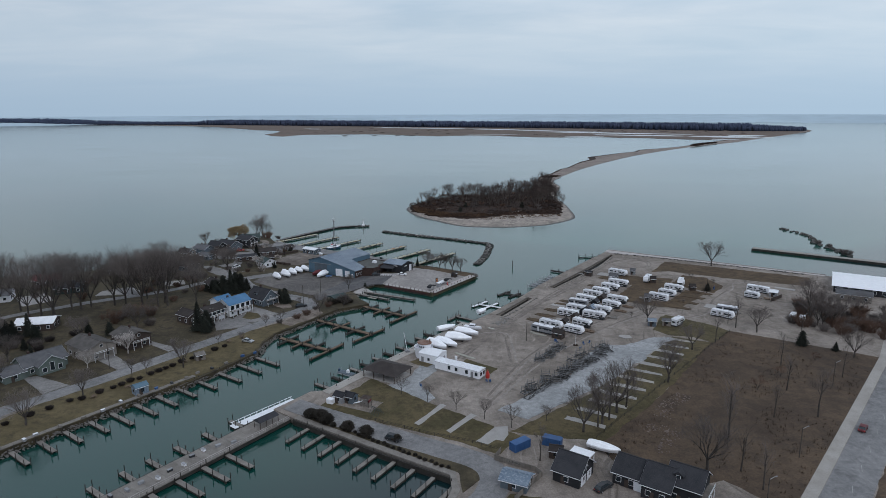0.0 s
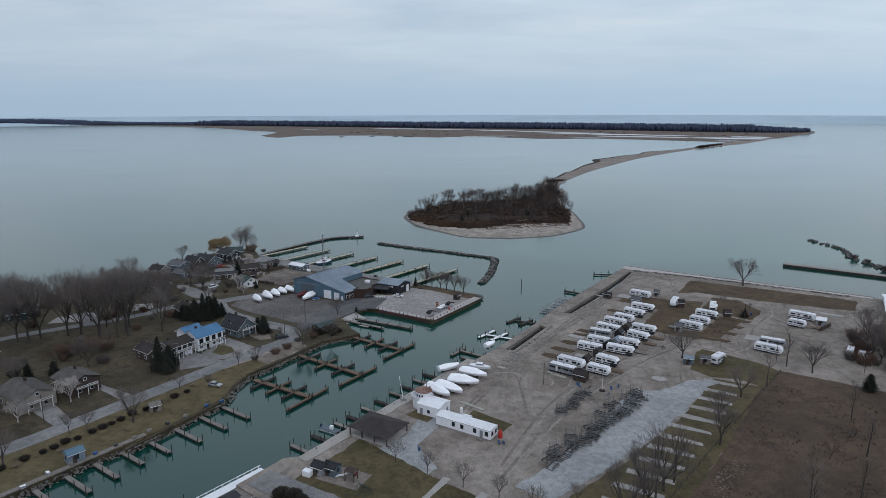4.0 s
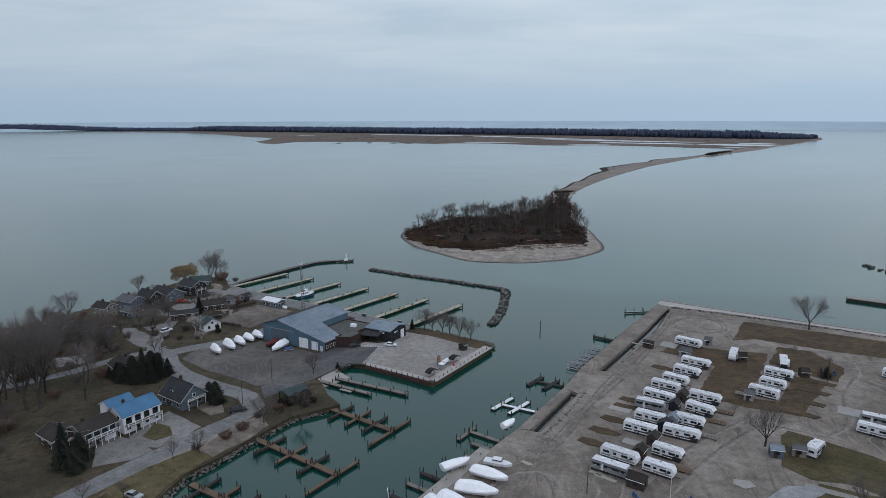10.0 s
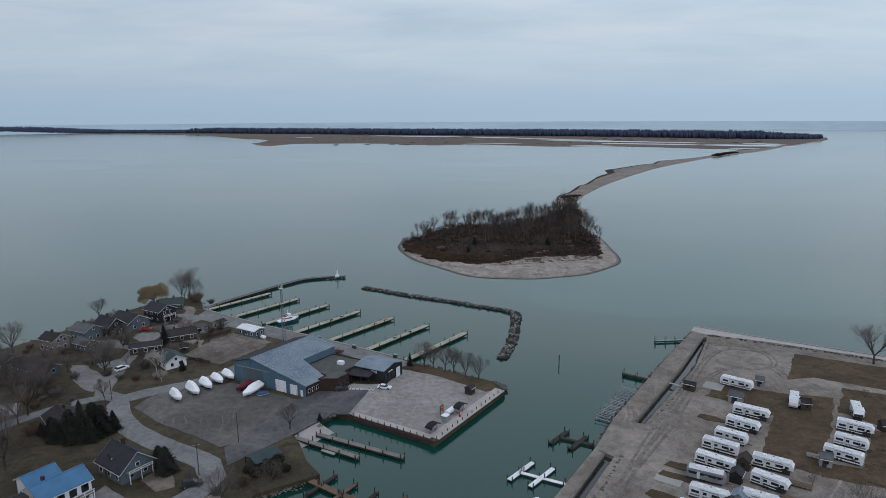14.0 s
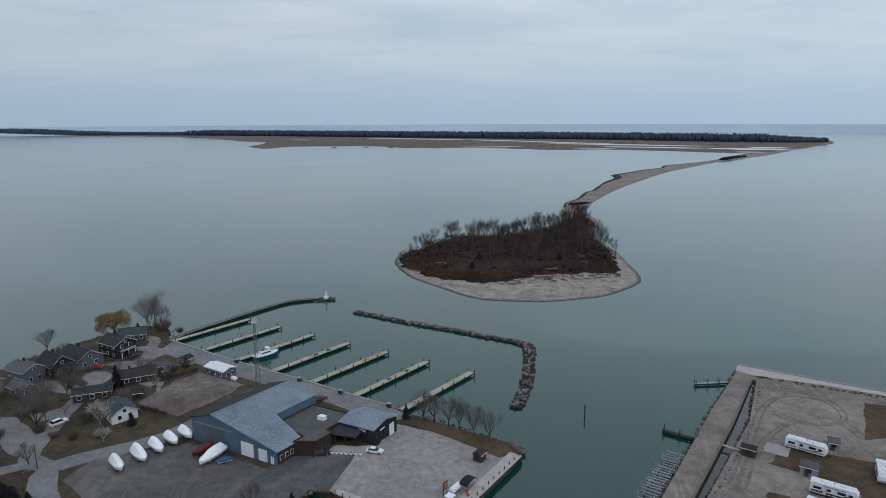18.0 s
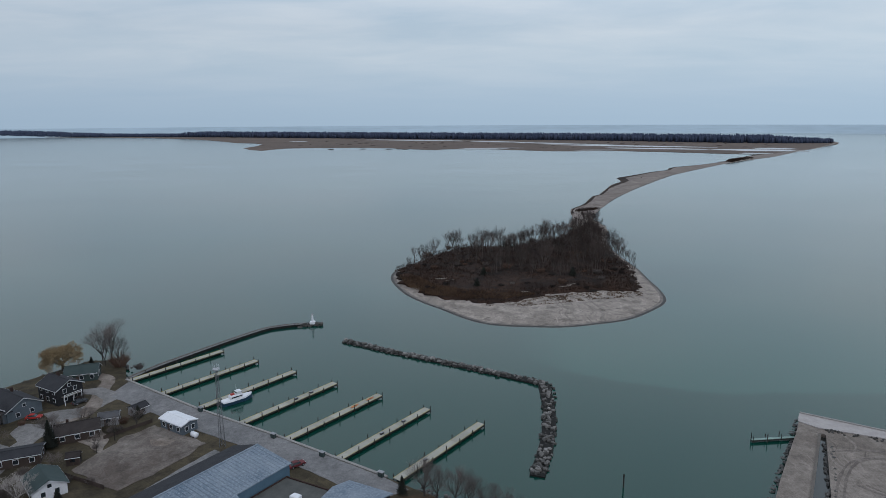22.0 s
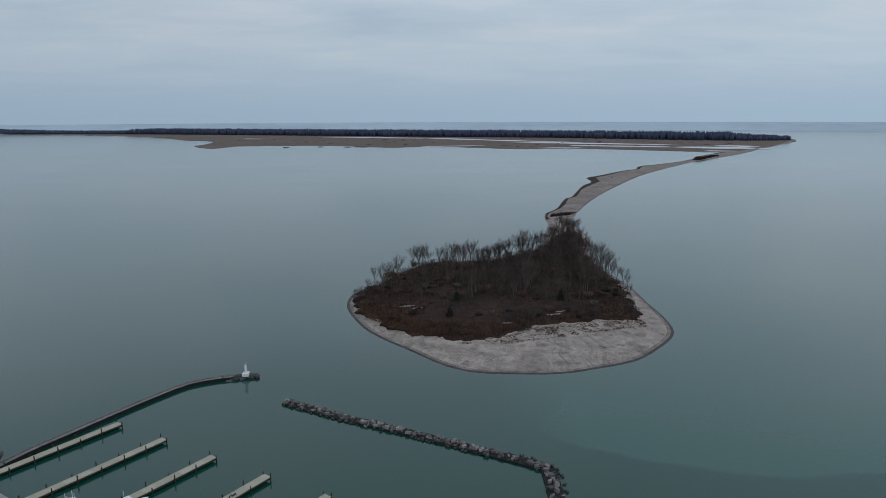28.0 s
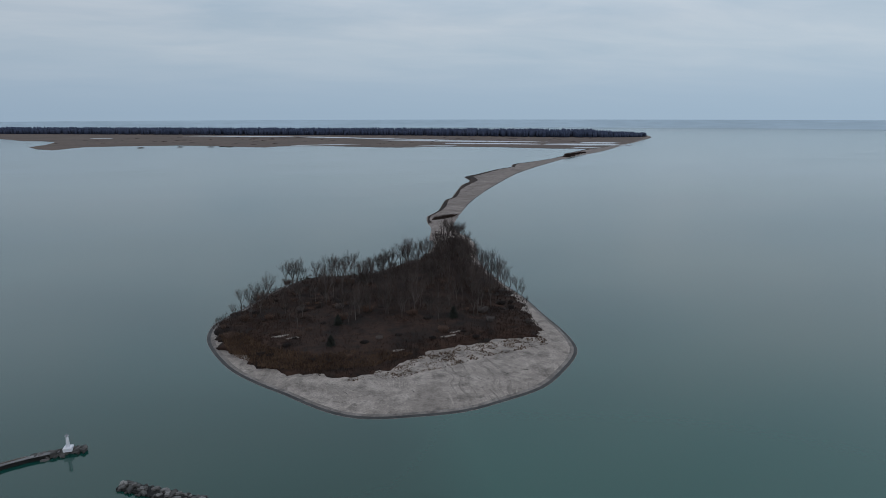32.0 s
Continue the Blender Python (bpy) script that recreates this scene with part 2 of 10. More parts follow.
TRACK = ground("packed_wheel_track", (0.145, 0.123, 0.108), (0.205, 0.178, 0.158), (0.105, 0.088, 0.077), 0.12, 2.5, 0.0, amount=0.7)
PALE_TRACK = ground("dry_swept_gravel", (0.225, 0.2, 0.178), (0.27, 0.24, 0.213), (0.165, 0.143, 0.126), 0.12, 2.5, 0.0, amount=0.7)
CRUSHED = ground("crushed_stone", (0.24, 0.246, 0.248), (0.31, 0.316, 0.316), (0.185, 0.19, 0.192), 0.06, 4.0, 0.4)
CRADLE_STEEL = mat("dull_dark_steel", (0.11, 0.113, 0.117), (0.23, 0.232, 0.235), 0.8, 0.6, 0.05, 5.0, metal=0.3, jitter=0.35)
YARD_GRAVEL = ground("grey_yard_gravel", (0.17, 0.163, 0.158), (0.235, 0.225, 0.215), (0.12, 0.115, 0.11), 0.05, 3.0, 0.4, 60)
FUEL_GRAVEL = ground("pale_quay_gravel", (0.245, 0.228, 0.215), (0.30, 0.28, 0.264), (0.165, 0.15, 0.14), 0.06, 3.0, 0.6, 60)
CANVAS = mat("black_canvas", (0.012, 0.012, 0.014), (0.02, 0.02, 0.023), 0.5, 0.95, 0.05, 5.0)
# distance haze is put into this base colour, close to the low sky
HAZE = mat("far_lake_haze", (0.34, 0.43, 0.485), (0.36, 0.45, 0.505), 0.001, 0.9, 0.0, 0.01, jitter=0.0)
MUD = ground("dark_trench_mud", (0.06, 0.056, 0.05), (0.10, 0.094, 0.085), (0.035, 0.033, 0.03), 0.15, 3.0)
SANDY = ground("bare_earth", (0.15, 0.12, 0.10), (0.26, 0.225, 0.195), (0.085, 0.066, 0.052), 0.05, 2.0, 0.3, 0, amount=0.8)
LAWN = ground("winter_lawn", (0.062, 0.052, 0.024), (0.10, 0.078, 0.04), (0.042, 0.033, 0.018), 0.07, 4.0, amount=0.7)
FIELD = ground("rough_field_grass", (0.058, 0.040, 0.028), (0.090, 0.062, 0.041), (0.038, 0.029, 0.023), 0.03, 1.6, 0.3, 37, amount=0.6)
DRYLAWN = ground("dry_lawn", (0.046, 0.038, 0.023), (0.078, 0.062, 0.038), (0.027, 0.022, 0.016), 0.05, 3.0, amount=0.8)
ASPHALT = ground("asphalt", (0.080, 0.080, 0.085), (0.135, 0.128, 0.124), (0.062, 0.061, 0.063), 0.05, 5.0, 0.5, 62)
BOATYARD = ground("brown_boat_yard_gravel", (0.092, 0.085, 0.081), (0.155, 0.141, 0.131), (0.066, 0.061, 0.058), 0.04, 3.0, 0.9, 120)
OLD_ASPHALT = ground("old_road_asphalt", (0.165, 0.163, 0.163), (0.215, 0.211, 0.209), (0.12, 0.118, 0.118), 0.06, 5.0, 0.35, 45)
CONCRETE = mat("concrete", (0.29, 0.275, 0.26), (0.37, 0.355, 0.335), 0.3, 0.9, 0.2, 7.0, c3=(0.24, 0.228, 0.212))
OLD_CONCRETE = mat("stained_concrete", (0.27, 0.25, 0.225), (0.36, 0.34, 0.31), 0.2, 0.9, 0.3, 4.0, c3=(0.2, 0.18, 0.16))
DECK = mat("grey_deck_wood", (0.165, 0.15, 0.134), (0.245, 0.225, 0.202), 0.5, 0.9, 0.25, 6.0, c3=(0.12, 0.107, 0.094))
PALE_DECK = mat("pale_deck_concrete", (0.34, 0.33, 0.28), (0.42, 0.41, 0.355), 0.4, 0.9, 0.25, 6.0, c3=(0.28, 0.265, 0.22))
BROWN_DECK = mat("brown_deck_wood", (0.12, 0.082, 0.056), (0.175, 0.122, 0.085), 0.5, 0.9, 0.25, 6.0, c3=(0.085, 0.06, 0.043))
DARK_WOOD = mat("dark_wet_timber", (0.022, 0.02, 0.018), (0.045, 0.04, 0.035), 0.8, 0.85, 0.3, 7.0)
ROCK = mat("grey_armour_stone", (0.115, 0.111, 0.105), (0.25, 0.24, 0.225), 0.5, 0.9, 0.6, 3.0, c3=(0.07, 0.067, 0.062), jitter=0.35)
DARK_ROCK = mat("dark_shore_stone", (0.045, 0.043, 0.041), (0.12, 0.115, 0.107), 0.6, 0.9, 0.6, 3.0, jitter=0.35)
SAND = ground("beach_sand", (0.245, 0.212, 0.183), (0.36, 0.314, 0.272), (0.13, 0.112, 0.098), 0.045, 1.6, 0.9, 78, amount=0.85)
WETSAND = mat("wet_shingle", (0.03, 0.03, 0.03), (0.07, 0.066, 0.063), 0.15, 0.7, 0.5, 1.5, jitter=0.0)
BANK_ROCK = mat("brown_grey_bank_stone", (0.10, 0.092, 0.084), (0.20, 0.187, 0.172), 0.5, 0.9, 0.6, 3.0, c3=(0.07, 0.064, 0.058), jitter=0.0)
RUBBLE = mat("broken_brick_rubble", (0.105, 0.08, 0.069), (0.20, 0.16, 0.142), 0.6, 0.9, 0.4, 3.0, jitter=0.0)
SPIT_SAND = ground("spit_shingle", (0.185, 0.152, 0.132), (0.265, 0.226, 0.198), (0.11, 0.09, 0.08), 0.04, 0.8, 0.8, 55, amount=0.8)
DAMPSAND = ground("damp_shingle", (0.165, 0.146, 0.13), (0.235, 0.21, 0.188), (0.09, 0.08, 0.072), 0.08, 1.8, 0.5, 78, amount=0.8)
# near-black: shade between breakwater stones put into colour; pier wall too
GAP = mat("black_gap_shade_and_wall", (0.009, 0.009, 0.009), (0.018, 0.017, 0.016), 0.5, 0.9, 0.3, 3.0, jitter=0.0)
DIRT = ground("brown_dirt_lot", (0.108, 0.087, 0.074), (0.20, 0.175, 0.155), (0.066, 0.053, 0.045), 0.05, 2.0, 0.4, 0, amount=0.7)
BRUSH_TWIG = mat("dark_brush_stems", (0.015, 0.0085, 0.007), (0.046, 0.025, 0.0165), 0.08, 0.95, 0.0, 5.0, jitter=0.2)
WOOD_TWIG = mat("dark_wood_twigs", (0.048, 0.035, 0.030), (0.084, 0.064, 0.056), 0.15, 0.95, 0.0, 5.0, jitter=0.35)
WOOD_BARK = mat("dark_wood_bark", (0.07, 0.058, 0.051), (0.12, 0.10, 0.088), 0.5, 0.95, 0.2, 5.0, jitter=0.25)
REED = mat("rusty_reeds", (0.075, 0.044, 0.027), (0.12, 0.072, 0.042), 0.2, 0.95, 0.0, 5.0, jitter=0.1)
BEAM = mat("brown_stained_beam", (0.12, 0.105, 0.09), (0.19, 0.17, 0.15), 0.3, 0.9, 0.3, 4.0, c3=(0.08, 0.07, 0.06))
PALE_GREEN = mat("pale_green_pipe", (0.20, 0.29, 0.26), (0.26, 0.36, 0.32), 0.5, 0.7, 0.1, 5.0)
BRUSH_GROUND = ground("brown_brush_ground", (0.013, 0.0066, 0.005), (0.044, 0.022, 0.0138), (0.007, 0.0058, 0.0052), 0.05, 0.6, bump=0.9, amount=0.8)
BANK_GRASS = ground("tan_bank_grass", (0.066, 0.044, 0.026), (0.098, 0.067, 0.040), (0.042, 0.030, 0.019), 0.07, 3.0, amount=0.8)
VERGE_GRASS = ground("olive_verge_grass", (0.086, 0.068, 0.034), (0.122, 0.096, 0.05), (0.056, 0.044, 0.025), 0.08, 3.0, amount=0.8)
MARSH = mat("marsh_reeds", (0.105, 0.075, 0.06), (0.15, 0.108, 0.086), 0.006, 0.95, 0.2, 0.08, c3=(0.06, 0.048, 0.04), jitter=0.0)
HEDGE = mat("dark_clipped_twigs", (0.026, 0.021, 0.020), (0.050, 0.041, 0.038), 0.4, 0.95, 0.0, 5.0, jitter=0.2)
BARK = mat("grey_brown_bark", (0.044, 0.038, 0.034), (0.078, 0.067, 0.06), 0.5, 0.95, 0.3, 5.0, jitter=0.25)
TWIG = mat("bare_twigs", (0.10, 0.085, 0.078), (0.16, 0.137, 0.126), 0.3, 0.95, 0.0, 5.0, jitter=0.25)
RED_TWIG = mat("reddish_twigs", (0.095, 0.058, 0.043), (0.14, 0.088, 0.065), 0.3, 0.95, 0.0, 5.0, jitter=0.25)
PALE_TWIG = mat("pale_birch_twigs", (0.33, 0.30, 0.28), (0.45, 0.42, 0.39), 0.5, 0.95, 0.0, 5.0, jitter=0.15)
GOLD_TWIG = mat("golden_willow_twigs", (0.22, 0.16, 0.085), (0.31, 0.232, 0.13), 0.4, 0.95, 0.0, 5.0, jitter=0.1)
CONIFER = mat("dark_conifer_needles", (0.011, 0.014, 0.011), (0.026, 0.029, 0.022), 0.6, 0.9, 0.0, 5.0, jitter=0.3)
EVERGREEN = mat("evergreen_shrub", (0.024, 0.021, 0.017), (0.046, 0.038, 0.03), 0.8, 0.9, 0.0, 5.0, jitter=0.3)
WHITE = mat("white_painted_panel", (0.62, 0.63, 0.65), (0.70, 0.71, 0.725), 0.5, 0.45, 0.03, 4.0, jitter=0.06, spec=0.4)
SHRINK = mat("white_shrink_wrap", (0.74, 0.75, 0.77), (0.82, 0.83, 0.84), 0.8, 0.4, 0.15, 3.0, jitter=0.04, spec=0.4)
RV_ROOF = mat("white_rubber_roof", (0.52, 0.53, 0.55), (0.64, 0.65, 0.665), 0.7, 0.7, 0.05, 3.0, c3=(0.45, 0.455, 0.46), jitter=0.08)
GREY = mat("grey_painted", (0.22, 0.225, 0.235), (0.28, 0.285, 0.295), 0.5, 0.6, 0.05, 5.0, jitter=0.2)
DARK = mat("dark_grey_painted", (0.028, 0.03, 0.034), (0.045, 0.047, 0.052), 0.5, 0.6, 0.05, 5.0, jitter=0.25)
STEEL = mat("galvanised_steel", (0.33, 0.34, 0.35), (0.43, 0.44, 0.45), 0.8, 0.5, 0.05, 5.0, metal=0.4, jitter=0.2)
BLUE_WALL = mat("blue_ribbed_wall", (0.075, 0.135, 0.185), (0.095, 0.165, 0.22), 0.2, 0.6, 0.1, 5.0, jitter=0.03)
FROST_ROOF = mat("weathered_blue_steel_roof", (0.105, 0.145, 0.195), (0.215, 0.26, 0.305), 0.12, 0.55, 0.08, 2.0, c3=(0.25, 0.29, 0.33), jitter=0.0)
BLACK_ROOF = mat("dark_shingle_roof", (0.020, 0.021, 0.025), (0.036, 0.036, 0.041), 0.4, 0.9, 0.25, 7.0, c3=(0.045, 0.045, 0.05), jitter=0.15)
BROWN_ROOF = mat("brown_shingle_roof", (0.028, 0.023, 0.022), (0.046, 0.038, 0.036), 0.4, 0.9, 0.25, 7.0, jitter=0.15)
TAUPE_ROOF = mat("taupe_shingle_roof", (0.062, 0.056, 0.053), (0.098, 0.089, 0.083), 0.4, 0.9, 0.25, 7.0, jitter=0.1)
GREY_ROOF = mat("grey_shingle_roof", (0.075, 0.076, 0.082), (0.115, 0.115, 0.12), 0.4, 0.9, 0.25, 7.0, jitter=0.15)
BLUE_ROOF = mat("bright_blue_metal_roof", (0.045, 0.135, 0.25), (0.062, 0.17, 0.31), 0.3, 0.45, 0.03, 6.0, jitter=0.03)
FLAT_ROOF = mat("gravel_flat_roof", (0.072, 0.074, 0.07), (0.105, 0.107, 0.10), 0.3, 0.95, 0.2, 4.0, jitter=0.05)
BRICK = mat("brown_brick", (0.036, 0.021, 0.018), (0.058, 0.034, 0.028), 0.6, 0.9, 0.2, 8.0, jitter=0.05)
BEIGE = mat("beige_siding", (0.20, 0.18, 0.16), (0.27, 0.245, 0.215), 0.4, 0.8, 0.05, 5.0, jitter=0.08)
BLACK_WALL = mat("charcoal_siding", (0.016, 0.017, 0.020), (0.026, 0.027, 0.031), 0.4, 0.8, 0.05, 5.0, jitter=0.1)
SAGE = mat("sage_green_siding", (0.10, 0.128, 0.118), (0.135, 0.165, 0.152), 0.4, 0.8, 0.05, 5.0, jitter=0.05)
SLATE_WALL = mat("slate_blue_siding", (0.085, 0.108, 0.128), (0.115, 0.142, 0.165), 0.4, 0.8, 0.05, 5.0, jitter=0.08)
BROWN_WALL = mat("dark_brown_siding", (0.048, 0.035, 0.03), (0.072, 0.054, 0.046), 0.4, 0.85, 0.05, 5.0, jitter=0.1)
GREEN_WALL = mat("dark_green_siding", (0.035, 0.055, 0.055), (0.05, 0.07, 0.068), 0.4, 0.85, 0.05, 5.0, jitter=0.1)
RED = mat("red_paint", (0.36, 0.03, 0.025), (0.45, 0.045, 0.035), 0.6, 0.5, 0.03, 5.0, jitter=0.1)
DARK_RED = mat("dark_red_cover", (0.10, 0.022, 0.026), (0.15, 0.032, 0.036), 0.6, 0.6, 0.1, 5.0, jitter=0.1)
BLUE = mat("blue_paint", (0.024, 0.07, 0.18), (0.036, 0.095, 0.22), 0.6, 0.55, 0.05, 5.0, jitter=0.1)
ORANGE = mat("orange_paint", (0.40, 0.13, 0.03), (0.5, 0.18, 0.05), 0.6, 0.55, 0.05, 5.0, jitter=0.1)
NAVY = mat("navy_hull_paint", (0.02, 0.05, 0.09), (0.03, 0.065, 0.11), 0.6, 0.4, 0.02, 5.0, jitter=0.05)
YELLOW = mat("faded_yellow_paint", (0.36, 0.30, 0.10), (0.43, 0.36, 0.14), 0.6, 0.7, 0.05, 5.0, jitter=0.1)
RUBBER = mat("black_rubber", (0.016, 0.016, 0.017), (0.026, 0.026, 0.027), 0.6, 0.8, 0.05, 5.0)
SKIRT = mat("grey_lattice_skirt", (0.22, 0.21, 0.20), (0.30, 0.29, 0.27), 0.6, 0.8, 0.1, 5.0, jitter=0.2)
FENCE = mat("weathered_fence_boards", (0.14, 0.125, 0.11), (0.21, 0.19, 0.165), 0.6, 0.9, 0.2, 6.0, jitter=0.15)
LINE = mat("road_paint", (0.25, 0.245, 0.235), (0.32, 0.315, 0.30), 0.6, 0.8, 0.0, 5.0)
PINK_CONC = mat("pale_quay_boards", (0.35, 0.32, 0.305), (0.44, 0.41, 0.39), 0.4, 0.9, 0.15, 6.0, jitter=0.02)
RUST = mat("rusty_deck_paint", (0.16, 0.07, 0.045), (0.27, 0.20, 0.17), 1.2, 0.85, 0.2, 5.0, c3=(0.10, 0.045, 0.03))
FENDER = mat("faded_red_fender", (0.05, 0.022, 0.022), (0.085, 0.038, 0.036), 0.6, 0.8, 0.1, 5.0)


def glass_material():
    m = bpy.data.materials.new("window_glass")
    m.use_nodes = True
    p = m.node_tree.nodes["Principled BSDF"]
    p.inputs["Base Color"].default_value = (0.02, 0.026, 0.032, 1)
    p.inputs["Roughness"].default_value = 0.08
    p.inputs["Specular IOR Level"].default_value = 0.5
    return m


GLASS = glass_material()


# ---- mesh tools ----
class Geo:
    """Collects faces of one mesh."""

    def __init__(self):
        self.v, self.f = [], []

    def add(self, verts, faces):
        k = len(self.v)
        self.v.extend(verts)
        self.f.extend([tuple(i + k for i in q) for q in faces])
        return self

    def box(self, x, y, z, sx, sy, sz, rz=0.0, taper=1.0):
        """Box with its base centre at x, y, z; rz in degrees about that point."""
        c, s = math.cos(radians(rz)), math.sin(radians(rz))
        vs = []
        for k, t in ((0, 1.0), (1, taper)):
            for a, b in ((-1, -1), (1, -1), (1, 1), (-1, 1)):
                px, py = a * sx / 2 * t, b * sy / 2 * t
                vs.append((x + px * c - py * s, y + px * s + py * c, z + k * sz))
        return self.add(vs, [(3, 2, 1, 0), (4, 5, 6, 7), (0, 1, 5, 4), (1, 2, 6, 5), (2, 3, 7, 6), (3, 0, 4, 7)])

    def soft(self, x, y, z, sx, sy, sz, r=0.1):
        """Box with bevelled upright and top edges."""
        rings = []
        for zz, ins in ((0, 0), (sz - r, 0), (sz, r)):
            a, b = sx / 2 - ins, sy / 2 - ins
            q = r * 0.7
            rings.append([(x + px, y + py, z + zz) for px, py in ((-a + q, -b), (a - q, -b), (a, -b + q), (a, b - q), (a - q, b), (-a + q, b), (-a, b - q), (-a, -b + q))])
        return self.loft(rings)

    def loft(self, rings, caps=True):
        n = len(rings[0])
        faces = []
        for i in range(len(rings) - 1):
            for j in range(n):
                k = (j + 1) % n
                faces.append((i * n + j, i * n + k, (i + 1) * n + k, (i + 1) * n + j))
        if caps:
            faces.append(tuple(range(n - 1, -1, -1)))
            faces.append(tuple(range((len(rings) - 1) * n, len(rings) * n)))
        return self.add([p for r in rings for p in r], faces)

    def tube(self, a, b, r0, r1=None, n=6, caps=True):
        r1 = r0 if r1 is None else r1
        a, b = Vector(a), Vector(b)
        d = (b - a)
        if d.length < 1e-6:
            return self
        d.normalize()
        u = d.orthogonal().normalized()
        w = d.cross(u)
        rings = []
        for p, r in ((a, r0), (b, r1)):
            rings.append([tuple(p + (u * math.cos(6.28319 * i / n) + w * math.sin(6.28319 * i / n)) * r) for i in range(n)])
        return self.loft(rings, caps)

    def prism(self, pts, z0, z1):
        n = len(pts)
        area = sum(pts[i][0] * pts[(i + 1) % n][1] - pts[(i + 1) % n][0] * pts[i][1] for i in range(n))
        if area < 0:
            pts = pts[::-1]
        vs = [(x, y, z0) for x, y in pts] + [(x, y, z1) for x, y in pts]
        fs = [tuple(range(n, 2 * n)), tuple(range(n - 1, -1, -1))]
        fs += [(i, (i + 1) % n, n + (i + 1) % n, n + i) for i in range(n)]
        return self.add(vs, fs)

    def quad(self, *pts):
        return self.add([tuple(p) for p in pts], [tuple(range(len(pts)))])

    def mesh(self, name, material, smooth=False):
        me = bpy.data.meshes.new(name)
        me.from_pydata(self.v, [], self.f)
        me.materials.append(material)
        if smooth:
            me.polygons.foreach_set("use_smooth", [True] * len(me.polygons))
        me.update()
        return me


def part(name, geo, material, parent, label="", smooth=False):
    ob = new(name, geo.mesh(name, material, smooth))
    ob.parent = parent
    return tagged(ob, label)


def share(name, me, parent, m=None, label=""):
    """A part on shared mesh data."""
    ob = new(name, me)
    ob.parent = parent
    if m is not None:
        ob.matrix_basis = m
    return tagged(ob, label)


def thing(name, m, label, category, group="", kind=""):
    ob = new(name)
    ob.empty_display_size = 0.3
    ob.matrix_basis = m
    return tagged(ob, label, category, group, kind)


def single(name, geo, material, label, category="", group="", kind="", m=None, smooth=False):
    ob = new(name, geo.mesh(name, material, smooth))
    if m is not None:
        ob.matrix_basis = m
    return tagged(ob, label, category, group, kind)


GA = radians(-33.7)
GX, GY = 107.0, 403.0


def G(x, y):
    """Marina grid (x along the sea wall, y along the channel) to the world."""
    return (GX + x * math.cos(GA) - y * math.sin(GA), GY + x * math.sin(GA) + y * math.cos(GA))


def GM(x, y, z=0.0, rz=0.0):
    a = G(x, y)
    return pose(a[0], a[1], z, 0, 0, rz - 33.7)


def spline(pts, step=6.0, closed=True):
    """Catmull-Rom through the points."""
    out, n = [], len(pts)
    rng = range(n) if closed else range(n - 1)
    for i in rng:
        if closed:
            p0, p1, p2, p3 = pts[i - 1], pts[i], pts[(i + 1) % n], pts[(i + 2) % n]
        else:
            p0, p1, p2, p3 = pts[max(i - 1, 0)], pts[i], pts[i + 1], pts[min(i + 2, n - 1)]
        k = max(1, int(math.dist(p1, p2) / step))
        for j in range(k):
            t = j / k
            out.append(tuple(0.5 * (2 * b + (c - a) * t + (2 * a - 5 * b + 4 * c - d) * t * t + (3 * b - a - 3 * c + d) * t ** 3) for a, b, c, d in zip(p0, p1, p2, p3)))
    if not closed:
        out.append(tuple(pts[-1]))
    return out


def rough_edge(pts, amp=0.5, step=2.0):
    """Straight outline cut into short steps with a wavering edge."""
    out, n = [], len(pts)
    for i in range(n):
        a, b = Vector(pts[i]), Vector(pts[(i + 1) % n])
        k = max(1, int((b - a).length / step))
        nrm = Vector((b.y - a.y, a.x - b.x)).normalized() if (b - a).length > 0 else Vector((0, 0))
        for j in range(k):
            p = a.lerp(b, j / k)
            w = noise.noise((p.x * 0.23, p.y * 0.23, 3.7)) + 0.6 * noise.noise((p.x * 0.9, p.y * 0.9, 1.2))
            p = p + nrm * (w * amp)
            out.append((p.x, p.y))
    return out


LAYER = [0]


def sheet(name, pts, material, label, z=1.8, amp=0.6, step=2.0, grid=True):
    """A patch of ground cover lying on the land, a little above what it covers."""
    LAYER[0] += 1
    if grid:
        pts = [G(*p) for p in pts]
    if amp:
        pts = rough_edge(pts, amp, step)
    g = Geo().prism(pts, z - 0.3, z + 0.012 + 0.0018 * LAYER[0])
    return single(name, g, material, label, "ground", kind="structure")


def strip(pts, width):
    """Outline of a band along a line."""
    left, right = [], []
    for i, p in enumerate(pts):
        a, b = Vector(pts[max(i - 1, 0)]), Vector(pts[min(i + 1, len(pts) - 1)])
        d = (b - a).normalized()
        nrm = Vector((-d.y, d.x)) * (width / 2)
        left.append((p[0] + nrm.x, p[1] + nrm.y))
        right.append((p[0] - nrm.x, p[1] - nrm.y))
    return left + right[::-1]

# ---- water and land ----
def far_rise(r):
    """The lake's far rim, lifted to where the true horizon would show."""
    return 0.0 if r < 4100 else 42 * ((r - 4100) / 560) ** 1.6


